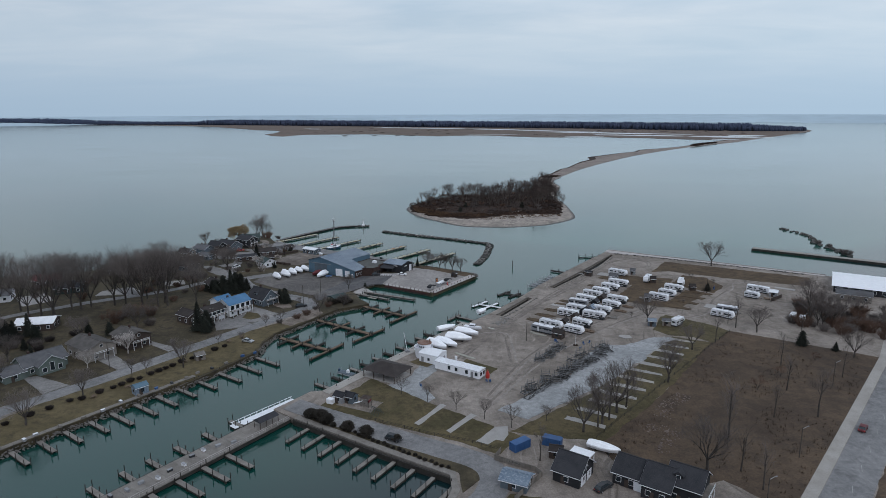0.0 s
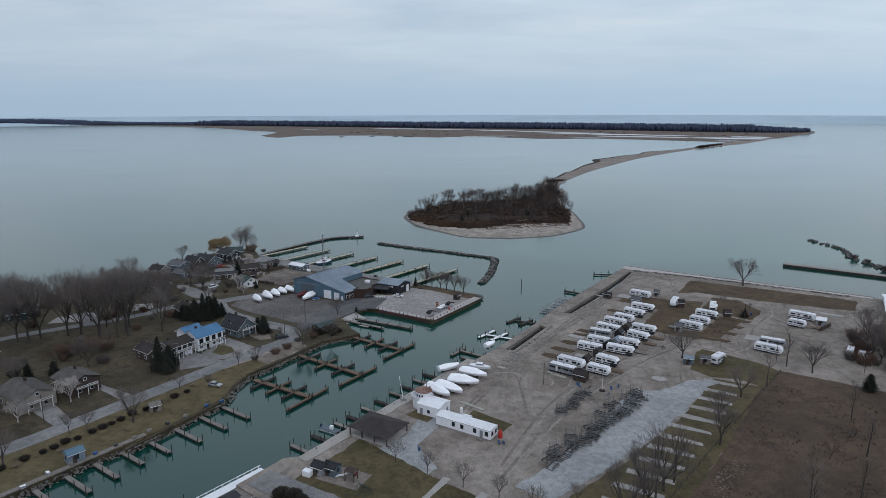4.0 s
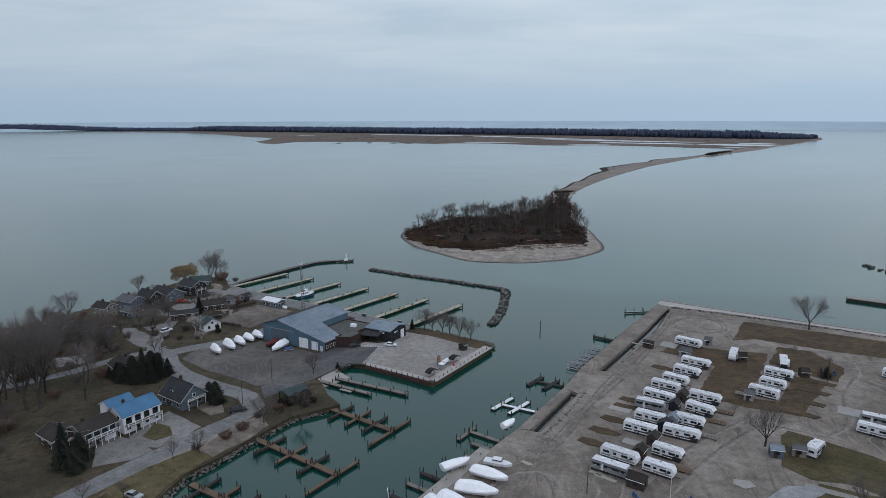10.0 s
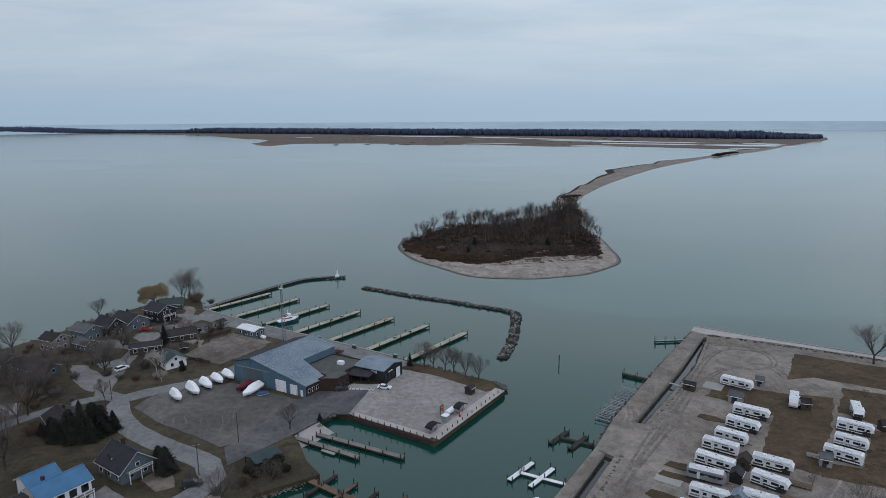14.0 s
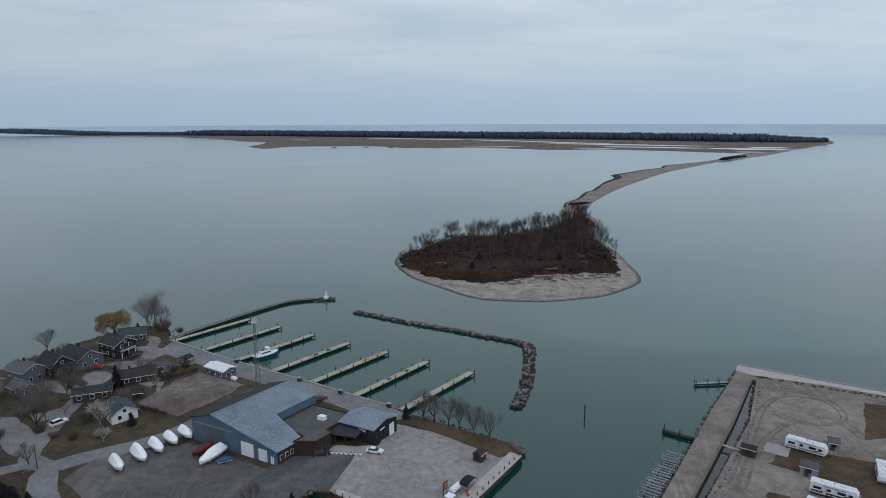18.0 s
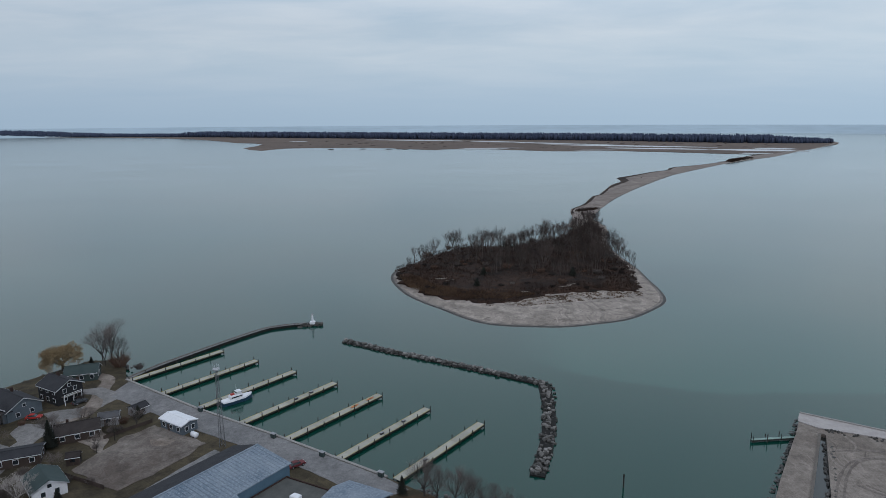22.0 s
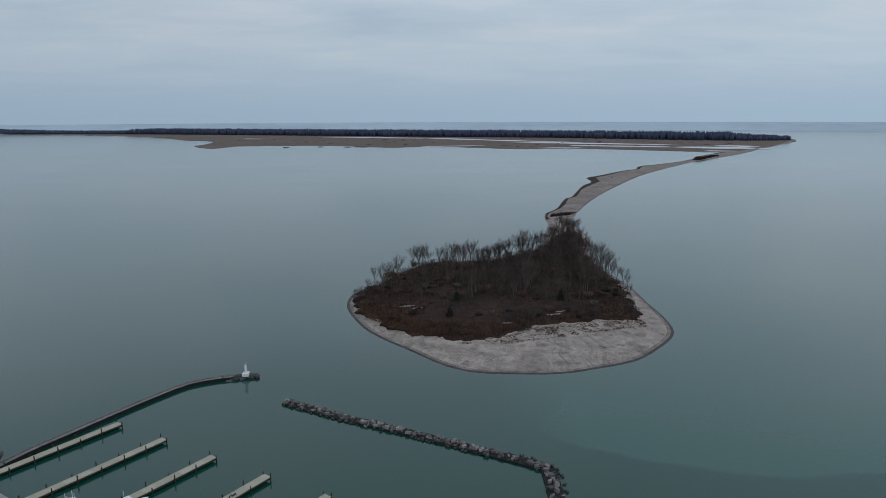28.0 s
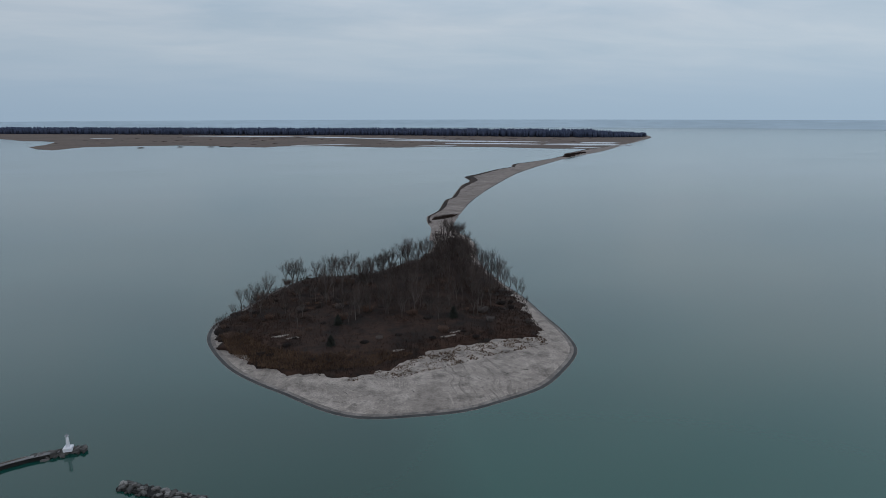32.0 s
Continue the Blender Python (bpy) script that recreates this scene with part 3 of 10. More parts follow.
def build_water():
    rings = [0, 60, 150, 300, 500, 800, 1200, 1700, 2300, 3000, 3600, 4100, 4250, 4400, 4520, 4660]
    n, g, far = 96, Geo(), Geo()
    vs = [(0, 300, 0)]
    for r in rings[1:]:
        rise = far_rise(r)
        vs += [(r * math.cos(6.28319 * i / n), 300 + r * math.sin(6.28319 * i / n), rise) for i in range(n)]
    fs = [(0, 1 + i, 1 + (i + 1) % n) for i in range(n)]
    for k in range(len(rings) - 2):
        a, b = 1 + k * n, 1 + (k + 1) * n
        ring = [(a + i, b + i, b + (i + 1) % n, a + (i + 1) % n) for i in range(n)]
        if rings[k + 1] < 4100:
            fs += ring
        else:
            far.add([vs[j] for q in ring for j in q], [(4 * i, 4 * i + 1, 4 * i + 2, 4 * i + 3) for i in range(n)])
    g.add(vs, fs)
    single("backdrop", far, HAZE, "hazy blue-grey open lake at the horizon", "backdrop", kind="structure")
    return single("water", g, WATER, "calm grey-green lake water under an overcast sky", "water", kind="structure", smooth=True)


build_water()

# east land: marina yard, trailer camp, field
EAST = [G(*p) for p in ((-1.2, 3), (26, 3.8), (60, 6.2), (118, 9), (260, 14), (420, 16), (420, -520), (70, -520), (70, -275), (67, -268), (63, -263.5), (7, -265.5), (-2, -265), (-2, -250), (1.8, -246), (2.4, -200), (3.0, -166), (3.6, -150.5), (10, -149), (8.4, -118), (2.6, -117), (0.4, -97), (9.2, -95.5), (10.2, -42), (6.4, -7.6), (-0.8, -7.2))]
single("ground_east", Geo().prism(EAST, -3, 1.8), GRAVEL, "packed grey-brown gravel ground of the marina yard", "ground", kind="structure")
# narrow quay strips that close the drainage trench off from the channel
for q in (((3.6, -150.5), (7.2, -149), (5.6, -118), (2.6, -117)), ((0.4, -97), (6.6, -95.8), (6.4, -46), (4.6, -7.8), (-0.8, -7.2), (-0.9, -40))):
    single("quay_strip", Geo().prism([G(*p) for p in q], -3, 1.83), GRAVEL, "worn gravel and concrete quay strip along the channel", "quay", kind="structure")
single("trench_floor", Geo().prism([G(*p) for p in ((6.3, -96), (9.6, -96), (10.6, -42), (6.8, -7), (4.3, -7.4), (6.1, -46))], -2, 0.75).prism([G(*p) for p in ((7.0, -149.5), (10.3, -149.5), (8.8, -117.5), (5.3, -117.5))], -2, 0.7), TRENCH_WATER, "still grey water in the drainage trench", "trench", kind="structure")
# west land: village, warehouse, quay
WEST = [(-113, 430.5), (-79, 408), (-47, 389.5), (-15, 369.5), (-4, 362), (10, 353.5), (19, 348.5), (22.5, 342), (0.5, 307.5), (-24, 322.8), (-30.5, 325), (-36, 318), (-40, 311), (-37, 306), (-33, 297), (-28, 290.5), (-34, 286.5), (-41, 282),
        (-48, 270), (-54, 258.5), (-60, 250), (-62, 240), (-61.5, 229), (-67, 218), (-77, 199), (-86, 206)]
WEST = WEST[:-1] + [G(-42, -262), G(-42.5, -290), G(-42.5, -330), G(-42.5, -420), (-420, -40), (-420, 300), (-238, 333), (-202, 343.5), (-184, 357.5), (-173, 375), (-163, 392), (-157, 410), (-150, 425), (-143, 437), (-136, 448), (-126, 449), (-118, 440)]
single("ground_west", Geo().prism(WEST, -3, 1.8), DRYLAWN, "brown winter lawn and yards of the village", "ground", kind="structure")

# island: shore, beach and brushy interior as rings that rise inward
SHORE = [(-35.6, 592), (-34.0, 575), (-24.8, 549), (-14.6, 532.6), (-4.4, 520.3), (4.9, 508.1), (13.6, 499.8), (22.3, 495.9), (33.1, 494.5), (49.9, 493.9), (64.6, 497.9), (81.5, 504.9), (95.5, 518.0), (105.9, 531), (110, 542), (112, 559), (112.4, 580), (113.5, 606), (112, 640), (113, 680), (120, 715), (128, 750), (126, 785), (107, 785), (101, 763), (96, 741), (82, 710), (64, 693), (46, 678), (28, 672), (11, 673), (-4, 660), (-14, 644), (-24, 622), (-33, 605)]


def island():
    shore = spline(SHORE, 4.0)
    n = len(shore)
    c = Vector((42, 600))
    axis = [Vector((42, 560)), Vector((112, 745))]

    def toward(p):
        # nearest point of the island's spine
        a, b = axis
        t = max(0, min(1, (p - a).dot(b - a) / (b - a).length_squared))
        return a.lerp(b, t)

    g, rings = Geo(), []
    for k, (f, z) in enumerate(((-0.06, -0.8), (0.0, 0.05), (0.04, 0.35), (0.10, 0.8), (0.22, 1.2), (0.4, 1.3), (0.6, 1.3), (0.8, 1.3))):
        ring = []
        for i, q in enumerate(shore):
            p = Vector(q)
            w = p.lerp(toward(p), f)
            ring.append((w.x, w.y, z + 0.35 * noise.noise((w.x * 0.06, w.y * 0.06, 0)) * (k > 2)))
        rings.append(ring)
    g.loft(rings)
    single("island_beach", g, SAND, "pale sand and shingle beach round the island", "island", kind="structure", smooth=True)
    wet = Geo()
    band = [[(*Vector(q).lerp(toward(Vector(q)), f), z) for q in shore] for f, z in ((-0.01, -0.25), (0.0, 0.10), (0.016, 0.22), (0.02, 0.12))]
    wet.loft(band, caps=False)
    damp = Geo()
    damp.loft([[(*Vector(q).lerp(toward(Vector(q)), f * (0.75 + 0.9 * noise.noise((q[0] * 0.03, q[1] * 0.03, 8)) if f > 0.04 else 1)), z) for q in shore] for f, z in ((0.012, 0.1), (0.018, 0.26), (0.028, 0.32), (0.036, 0.4), (0.04, 0.25))], caps=False)
    single("island_damp_sand", damp, DAMPSAND, "taupe damp shingle above the island's waterline", "shore", kind="structure", smooth=True)
    single("island_waterline", wet, WETSAND, "dark wet shingle along the island's waterline", "shore", kind="structure")


island()
BRUSH = [(-33.4, 600), (-31, 578), (-26.5, 566.5), (-19, 557), (-15, 545.5), (-6.5, 538), (1.7, 532), (9.7, 527.5), (16, 525), (24, 525), (31, 528), (40, 536), (51, 543), (63.5, 547), (76, 548.5), (88, 549), (97, 549), (101, 553), (102, 563), (105, 580), (108.5, 602), (109, 640), (108, 680), (115, 715), (120, 740), (112, 760), (98, 738), (84, 707), (65, 689), (47, 674), (28, 668), (11, 669), (-2, 656), (-12, 641), (-22, 619)]


def brush_cover():
    edge = rough_edge(spline(BRUSH, 4.0), 3.2, 1.6)
    spine = [Vector((42, 590)), Vector((108, 735))]
    rings = []
    for f, z in ((0.0, 0.6), (0.03, 1.75), (0.3, 2.5), (0.6, 2.95), (0.85, 3.1)):
        ring = []
        for q in edge:
            p = Vector(q)
            a, b = spine
            t = max(0, min(1, (p - a).dot(b - a) / (b - a).length_squared))
            w = p.lerp(a.lerp(b, t), f)
            ring.append((w.x, w.y, z + 0.3 * noise.noise((w.x * 0.08, w.y * 0.08, 5))))
        rings.append(ring)
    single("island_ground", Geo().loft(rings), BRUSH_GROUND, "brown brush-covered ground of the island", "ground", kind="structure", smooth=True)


brush_cover()

# sand spit from the island to the far shore
SPIT_W = [(98, 762), (108, 800), (113.5, 838), (121, 872), (137, 901), (163, 977), (172, 987), (214, 1101), (241, 1156), (249, 1213), (271, 1238), (337, 1323), (371, 1354), (396, 1413), (440, 1450), (510, 1517), (546, 1562), (584, 1610), (606, 1664), (658, 1720), (723, 1803), (798, 1870), (894, 1970), (980, 2055), (1190, 2330), (1330, 2530)]
SPIT_E = [(130, 760), (128, 785), (127, 802), (139.5, 847), (157.5, 892), (187.5, 961), (225, 1037), (276, 1131), (334, 1233), (392, 1319), (476, 1433), (574, 1559), (668, 1658), (754, 1754), (939, 1995), (1091, 2180), (1270, 2420), (1391, 2602)]


def spit():
    a, b = spline(SPIT_W, 12, False), spline(SPIT_E, 12, False)
    m = 150

    def even(line, i):
        t = i / (m - 1) * (len(line) - 1)
        k = min(int(t), len(line) - 2)
        return Vector(line[k]).lerp(Vector(line[k + 1]), t - k)

    g, top = Geo(), Geo()
    prof = ((-0.08, -0.5), (0.0, 0.06), (0.15, 0.7), (0.5, 1.2), (0.85, 0.6), (1.0, 0.06), (1.08, -0.5))
    vs = []
    for i in range(m):
        p, q = even(a, i), even(b, i)
        for j, (f, z) in enumerate(prof):
            w = p.lerp(q, f)
            jig = 2.2 * noise.noise((w.x * 0.03, w.y * 0.03, j)) * (f in (0.0, 1.0, 0.15, 0.85))
            vs.append((w.x + jig, w.y + jig * 0.4, z))
    k = len(prof)
    g.add(vs, [(i * k + j, i * k + j + 1, (i + 1) * k + j + 1, (i + 1) * k + j) for i in range(m - 1) for j in range(k - 1)])
    single("spit", g, SPIT_SAND, "narrow pale sand and shingle spit", "spit", kind="structure")
    # brown vegetated crest on the bay side
    vs = []
    for i in range(m):
        p, q = even(a, i), even(b, i)
        wob = 0.16 * noise.noise((i * 0.21, 0.3, 0)) + 0.05 * noise.noise((i * 0.9, 0.3, 4))
        for f, z in ((0.0, 0.1), (0.03, 0.6), (0.13 + wob * 0.8, 1.0), (0.16 + wob * 0.8, 0.6)):
            w = p.lerp(q, f)
            vs.append((w.x, w.y, z))
    top.add(vs, [(i * 4 + j, i * 4 + j + 1, (i + 1) * 4 + j + 1, (i + 1) * 4 + j) for i in range(m - 1) for j in range(3) if 4 < i])
    single("spit_grass", top, BRUSH_GROUND, "brown grass along the crest of the spit", "grass", kind="structure")
    edge = Geo()
    vs = []
    for i in range(m):
        p, q = even(a, i), even(b, i)
        for f, z in ((1.02, -0.1), (0.99, 0.14), (0.97, 0.24), (0.96, 0.15)):
            w = p.lerp(q, f)
            vs.append((w.x, w.y, z))
    edge.add(vs, [(i * 4 + j, i * 4 + j + 1, (i + 1) * 4 + j + 1, (i + 1) * 4 + j) for i in range(m - 1) for j in range(3)])
    single("spit_waterline", edge, WETSAND, "dark wet shingle along the spit's waterline", "shore", kind="structure")


spit()

# far peninsula: marsh flats and forest
FAR = [(-2630, 3720), (-2000, 3740), (-1675, 3600), (-1261, 3308), (-1014, 2986), (-876, 2788), (-732, 2663), (-688, 2428), (-690, 2310), (-637, 2199), (-577, 2128), (-546, 2276), (-450, 2302), (-311, 2305), (-201, 2256), (-127, 2178), (-60, 2137), (-20, 2183), (104, 2169), (181, 2111), (252, 2041), (328, 2033), (411, 2055), (546, 1981), (661, 1887), (749, 1828), (814, 1872), (900, 1965), (1000, 2080), (1296, 2440), (1400, 2640), (1300, 3000), (900, 3500), (-300, 4050), (-2700, 3900)]
single("far_marsh", Geo().prism(rough_edge(FAR, 9, 25), -2, 0.5), MARSH, "flat brown reed marsh of the far shore", "marsh", kind="structure")


def far_ponds():
    random.seed(11)
    k = 0
    for cx, cy, lx, ly, rz in ((-178, 3000, 235, 42, -26), (155, 2792, 158, 36, -39), (342, 2605, 147, 32, -45), (563, 2345, 245, 34, -30), (604, 2150, 143, 30, -25), (830, 2040, 120, 58, -30), (930, 2120, 62, 34, -37), (98, 2212, 96, 18, 10), (759, 1875, 40, 18, -15), (401, 2075, 60, 12, 4), (-660, 2910, 45, 14, -28), (470, 2480, 90, 18, -40)):
        g, n = Geo(), 28
        pts = []
        for i in range(n):
            a = 6.28319 * i / n
            r = 1 + 0.45 * noise.noise((math.cos(a) * 1.7 + cx, math.sin(a) * 1.7, cy))
            x, y = math.cos(a) * lx * r, math.sin(a) * ly * r
            c, s = math.cos(radians(rz)), math.sin(radians(rz))
            pts.append((cx + x * c - y * s, cy + x * s + y * c))
        g.prism(pts, 0.1, 0.62 + 0.03 * k)
        k += 1
        single("marsh_pond", g, POND, "pale pond in the far marsh, sky reflection put into its colour", "pond", kind="structure")


far_ponds()


def far_forest():
    """Dense bare woodland along the far shore: thousands of small uneven crowns."""
    random.seed(5)
    line = spline([(-3050, 3480), (-2613, 3800), (-1990, 3790), (-1411, 3672), (-630, 3366), (-91, 3125), (269, 3000), (595, 2852), (950, 2596), (1122, 2521), (1265, 2505)], 13, False)
    g = Geo()
    for k, (x, y) in enumerate(line):
        end = min(1.0, 0.3 + (len(line) - 1 - k) / 22)
        for depth in range(7):
            px, py = x + random.uniform(-9, 9) + depth * 12, y + depth * 26 * max(0.3, end) + random.uniform(-8, 8)
            base = far_rise(math.dist((px, py), (0, 300))) - 0.5
            if math.dist((px, py), (0, 300)) > 4500:
                continue
            h = random.triangular(25, 32, 28) * (0.38 + 0.62 * end) * (0.62 if x < -1500 else 1) * (0.8 if depth == 0 else 1)
            for _ in range(3):
                r, hh = random.uniform(2.5, 6), h * random.uniform(0.86, 1.04)
                qx, qy, ph = px + random.uniform(-9, 9), py + random.uniform(-6, 6), random.uniform(0, 6)
                g.loft([[(qx + math.cos(1.5708 * i + ph) * r * rr, qy + math.sin(1.5708 * i + ph) * r * rr, base + hh * zz) for i in range(4)] for zz, rr in ((0, 1.0), (0.72, 0.9), (1.0, 0.12))])
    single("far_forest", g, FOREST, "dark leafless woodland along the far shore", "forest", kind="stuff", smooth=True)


# the blue of distance haze is put into the woodland's base colour
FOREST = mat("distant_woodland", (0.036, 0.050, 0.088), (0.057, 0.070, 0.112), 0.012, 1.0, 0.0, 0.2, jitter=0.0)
far_forest()


# ---- ground cover ----
sheet("field", [(92, -113), (146, -112), (133.5, -232), (117, -227), (112, -236), (94, -236), (85.5, -228), (90.5, -188), (91, -140)], FIELD, "rough brown winter field with weeds", amp=0.8)
sheet("lane", strip(spline([(56, -102), (66, -102.5), (78, -103), (97, -106.5), (113, -104.2), (147, -102), (230, -100)], 4, False), 8), GRAVEL, "gravel lane between the camp and the field", amp=0.4)
sheet("road_shoulder", strip([(149, -60), (147, -112), (135, -226), (122, -350), (112, -450)], 3.0), OLD_CONCRETE, "pale concrete shoulder of the road", amp=0)
sheet("road", strip([(155, -60), (153.4, -112), (141.4, -226), (128.5, -350), (118.5, -450)], 9.5), OLD_ASPHALT, "grey asphalt road beside the field", amp=0)
sheet("verge", strip([(164, -60), (162.4, -112), (150.4, -226), (137.5, -350)], 8), FIELD, "brown grass verge of the road", amp=0.5)
# turning wheel tracks worn into the yard, in pairs a wheelbase apart
TRACKS = (([(50, -225), (47, -190), (49, -160), (55, -128), (60, -112), (64, -106), (80, -104.5)], 2.0), ([(47, -220), (42, -185), (43, -155), (50, -125), (56, -108), (58, -96)], 1.9),
          ([(13, -190), (16, -160), (14.5, -130), (15.5, -95), (15, -62), (19, -40), (30, -26), (38, -34)], 2.1), ([(22, -200), (18, -170), (16, -140), (13, -105), (13, -70), (12, -30), (17, -16), (28, -13)], 1.9),
          ([(40, -192), (30, -178), (22, -168), (14, -172), (11, -185)], 2.0), ([(10, -16), (20, -10), (30, -15), (33, -26), (26, -34), (16, -32)], 1.9), ([(78, -104), (82, -92), (80, -70), (82, -48), (80, -36), (88, -30), (104, -28)], 2.0))
for line, gauge in TRACKS:
    for k, off in enumerate((-gauge / 2, gauge / 2)):
        pts = [(x + off * 0.8, y + off * 0.6) for x, y in line]
        sheet("wheel_track", strip(spline(pts, 3, False), 0.75), PALE_TRACK if k and line[0][0] > 30 else TRACK, "packed wheel track in the gravel", amp=0.3, step=1.6)
sheet("grass_seawall", [(37.5, -8), (72, -4), (112, -1), (112, -20), (73, -27), (46, -29), (39, -36)], BANK_GRASS, "brown winter lawn behind the sea wall", amp=0.8)
sheet("grass_camp", [(19, -65), (19.5, -53), (42, -48.5), (53, -44), (54, -62), (54, -98), (40, -97), (39.5, -68), (28, -66)], BANK_GRASS, "patchy winter lawn between the trailers", amp=0.9)
sheet("grass_island_camp", [(55, -34), (66, -32), (78, -44), (77, -60), (67, -58), (55, -55)], BANK_GRASS, "brown lawn round the camp's fire pit", amp=0.9)
sheet("grass_camp_east", [(64, -62), (74, -62), (70, -95), (54, -98), (54, -90), (63, -88)], BANK_GRASS, "brown grass pitches of the camp", amp=0.7)
sheet("grass_green", [(66.4, -111), (67.8, -107), (86.5, -109.4), (95, -113.6), (92.6, -131), (85, -129), (76.3, -132), (69.5, -129)], LAWN, "green-brown lawn beside the lane", amp=0.7)
sheet("grass_pitches", [(78, -133), (92, -131), (91, -188), (86.5, -227), (63, -236), (66, -224), (72, -200), (76, -170)], LAWN, "grass between the concrete pitches", amp=0.8)
for i in range(12):
    y0 = -135.5 - 7.6 * i
    x0 = 77.2 - 0.05 * max(0, -y0 - 160)
    sheet("concrete_pitch", [(x0 - 2, y0 + 0.9), (x0 + 4, y0 + 1.5), (x0 + 9.6, y0 + 1.6), (x0 + 10, y0 - 0.2), (x0 + 5, y0 - 0.8), (x0 - 2, y0 - 1.6)], CONCRETE if i % 3 else OLD_CONCRETE, "worn concrete trailer pitch in the grass", amp=0.4, step=1.2)
sheet("crushed_stone_track", [(59, -157), (66, -153), (69.5, -146), (71, -139.7), (77, -134.2), (80, -136), (77.6, -143.6), (76.8, -161), (74, -182), (70, -203), (64, -227), (54, -227), (57, -206), (61, -190), (58.5, -174)], CRUSHED, "blue-grey crushed stone track", amp=0.9)
sheet("crushed_stone_yard", [(15.5, -233), (17, -222), (13, -211), (18, -209.5), (21.5, -213.5), (22.5, -225), (33.5, -231), (33.5, -235), (26.8, -234)], CRUSHED, "blue-grey crushed stone apron by the pavilion", amp=0.9)
sheet("lawn_south", [(8.2, -241), (7.5, -231.5), (21.9, -233), (37.3, -235), (67, -236.6), (68, -245.8), (66.5, -248.3), (57.8, -248.6), (40.6, -251), (30, -253), (20.2, -254.2), (7.6, -255.6)], LAWN, "green-brown lawn by the playground", amp=0.7)
sheet("lawn_small", [(9, -213), (17, -213), (17, -207), (10, -207)], LAWN, "small lawn behind the wheelhouse", amp=0.4)
sheet("lawn_office", [(24, -199), (38, -200), (38, -205), (25, -204)], LAWN, "small lawn beside the office trailer", amp=0.4)
for p in ([(38.2, -247.9), (40.2, -247.9), (39.2, -233.2), (37.3, -233.2)], [(48.2, -246), (50, -246.4), (50.4, -233.4), (48.3, -233.2)], [(58.3, -246.2), (58.3, -236.3), (60.9, -233.8), (63.6, -237.8), (64.3, -241.7), (62.1, -242.2), (61.8, -245.7)]):
    sheet("concrete_pitch", p, CONCRETE, "concrete trailer pitch in the lawn", amp=0.3)
sheet("verge_basin", [(20, -258), (36, -257.5), (52, -255), (64, -252.5), (69, -256), (68.5, -268), (63, -261.4), (40, -262.6), (8, -263.6)], DRYLAWN, "brown grass verge between the drive and the basin", amp=0.3)
sheet("road_south", strip(spline([(0, -259.6), (14, -258.8), (30, -257.6), (46, -256.0), (58, -254.4), (66, -254.4), (71, -257.6), (74, -265), (74.5, -282), (74.5, -345)], 2, False), 7.6), OLD_ASPHALT, "grey asphalt drive along the basin", amp=0.25)
sheet("yard_south", [(67, -236), (88, -232), (96, -236), (101, -262), (80, -270), (78, -252), (67, -249)], GRAVEL, "gravel yard behind the houses", amp=0.5)
sheet("lawn_southeast", [(78, -262), (92, -256), (118, -262), (112, -330), (79, -330)], LAWN, "lawn of the houses by the road", amp=0.5)

# west side
sheet("road_edge", strip(spline([G(-60.5, -420), G(-60, -330), (-122.6, 177), (-112, 191.5), (-101.5, 206.5), (-89, 226.5), (-79, 242.5), (-69, 258.5), (-61, 271)], 4, False), 9.4), GRAVEL, "gravel shoulder of the village road", amp=0.6, grid=False)
sheet("bank_lawn", [G(-52, -420), G(-43, -420), G(-43, -290), G(-42.6, -262), (-78, 200), (-68, 218), (-62.5, 230), (-62.6, 240), (-60.6, 250), (-55, 259), (-49, 270), (-52, 279), (-60, 266), (-72, 251), (-84, 236), (-96, 219), (-108, 197)], VERGE_GRASS, "olive-tan winter grass along the village bank", amp=0.8, grid=False)
sheet("village_road", strip(spline([G(-62, -420), G(-61.5, -330), (-124, 178), (-113.5, 192.5), (-103, 207.5), (-90.5, 227.5), (-80.5, 243.5), (-70.5, 259.5), (-62.5, 272), (-56, 281.5), (-54.6, 288.5), (-58.5, 295), (-66, 299.6), (-75, 304.6), (-84, 310.2), (-92, 317), (-98, 325), (-101, 333), (-96, 337.5), (-86, 343.5), (-78, 350), (-72, 360), (-67.5, 369), (-61, 381)], 4, False), 6.6), OLD_ASPHALT, "pale grey asphalt village road", amp=0.25, grid=False)
LANE = [(-101, 333.5), (-109.7, 337.4), (-112.9, 348), (-115.9, 362.3), (-117.9, 375), (-119, 388), (-117, 398), (-113, 408), (-109, 419)]
sheet("gravel_yard", [(-134.8, 362.1), (-127.8, 360.5), (-118, 352), (-112, 346), (-113.6, 338.5), (-120, 342), (-127, 349)], YARD_GRAVEL, "grey gravel yard beside the village lane", amp=0.9, grid=False)
sheet("driveway", [(-127.5, 397), (-126.9, 391), (-121, 386), (-117, 388), (-117, 397)], YARD_GRAVEL, "grey gravel drive between the dark houses", amp=0.6, grid=False)
sheet("village_lane", strip(spline(LANE, 4, False), 5.2), YARD_GRAVEL, "pale gravel lane into the village", amp=0.4, grid=False)
sheet("back_lane", strip(spline([(-104, 336), (-114.4, 330.3), (-121.8, 322.3), (-126.9, 314.6), (-134, 307.8), (-143.5, 300.5), (-158, 291), (-169.6, 281), (-179.5, 272.7), (-190, 261), (-225, 232), (-300, 190)], 5, False), 4.6), OLD_ASPHALT, "narrow asphalt lane behind the gardens", amp=0.4, grid=False)
sheet("boat_yard", [(-94, 327), (-80, 316), (-70, 311), (-58, 303), (-52, 309), (-44, 333), (-70, 346.5), (-82, 341), (-92, 337)], BOATYARD, "dark gravel boat yard with wheel tracks", amp=0.5, grid=False)
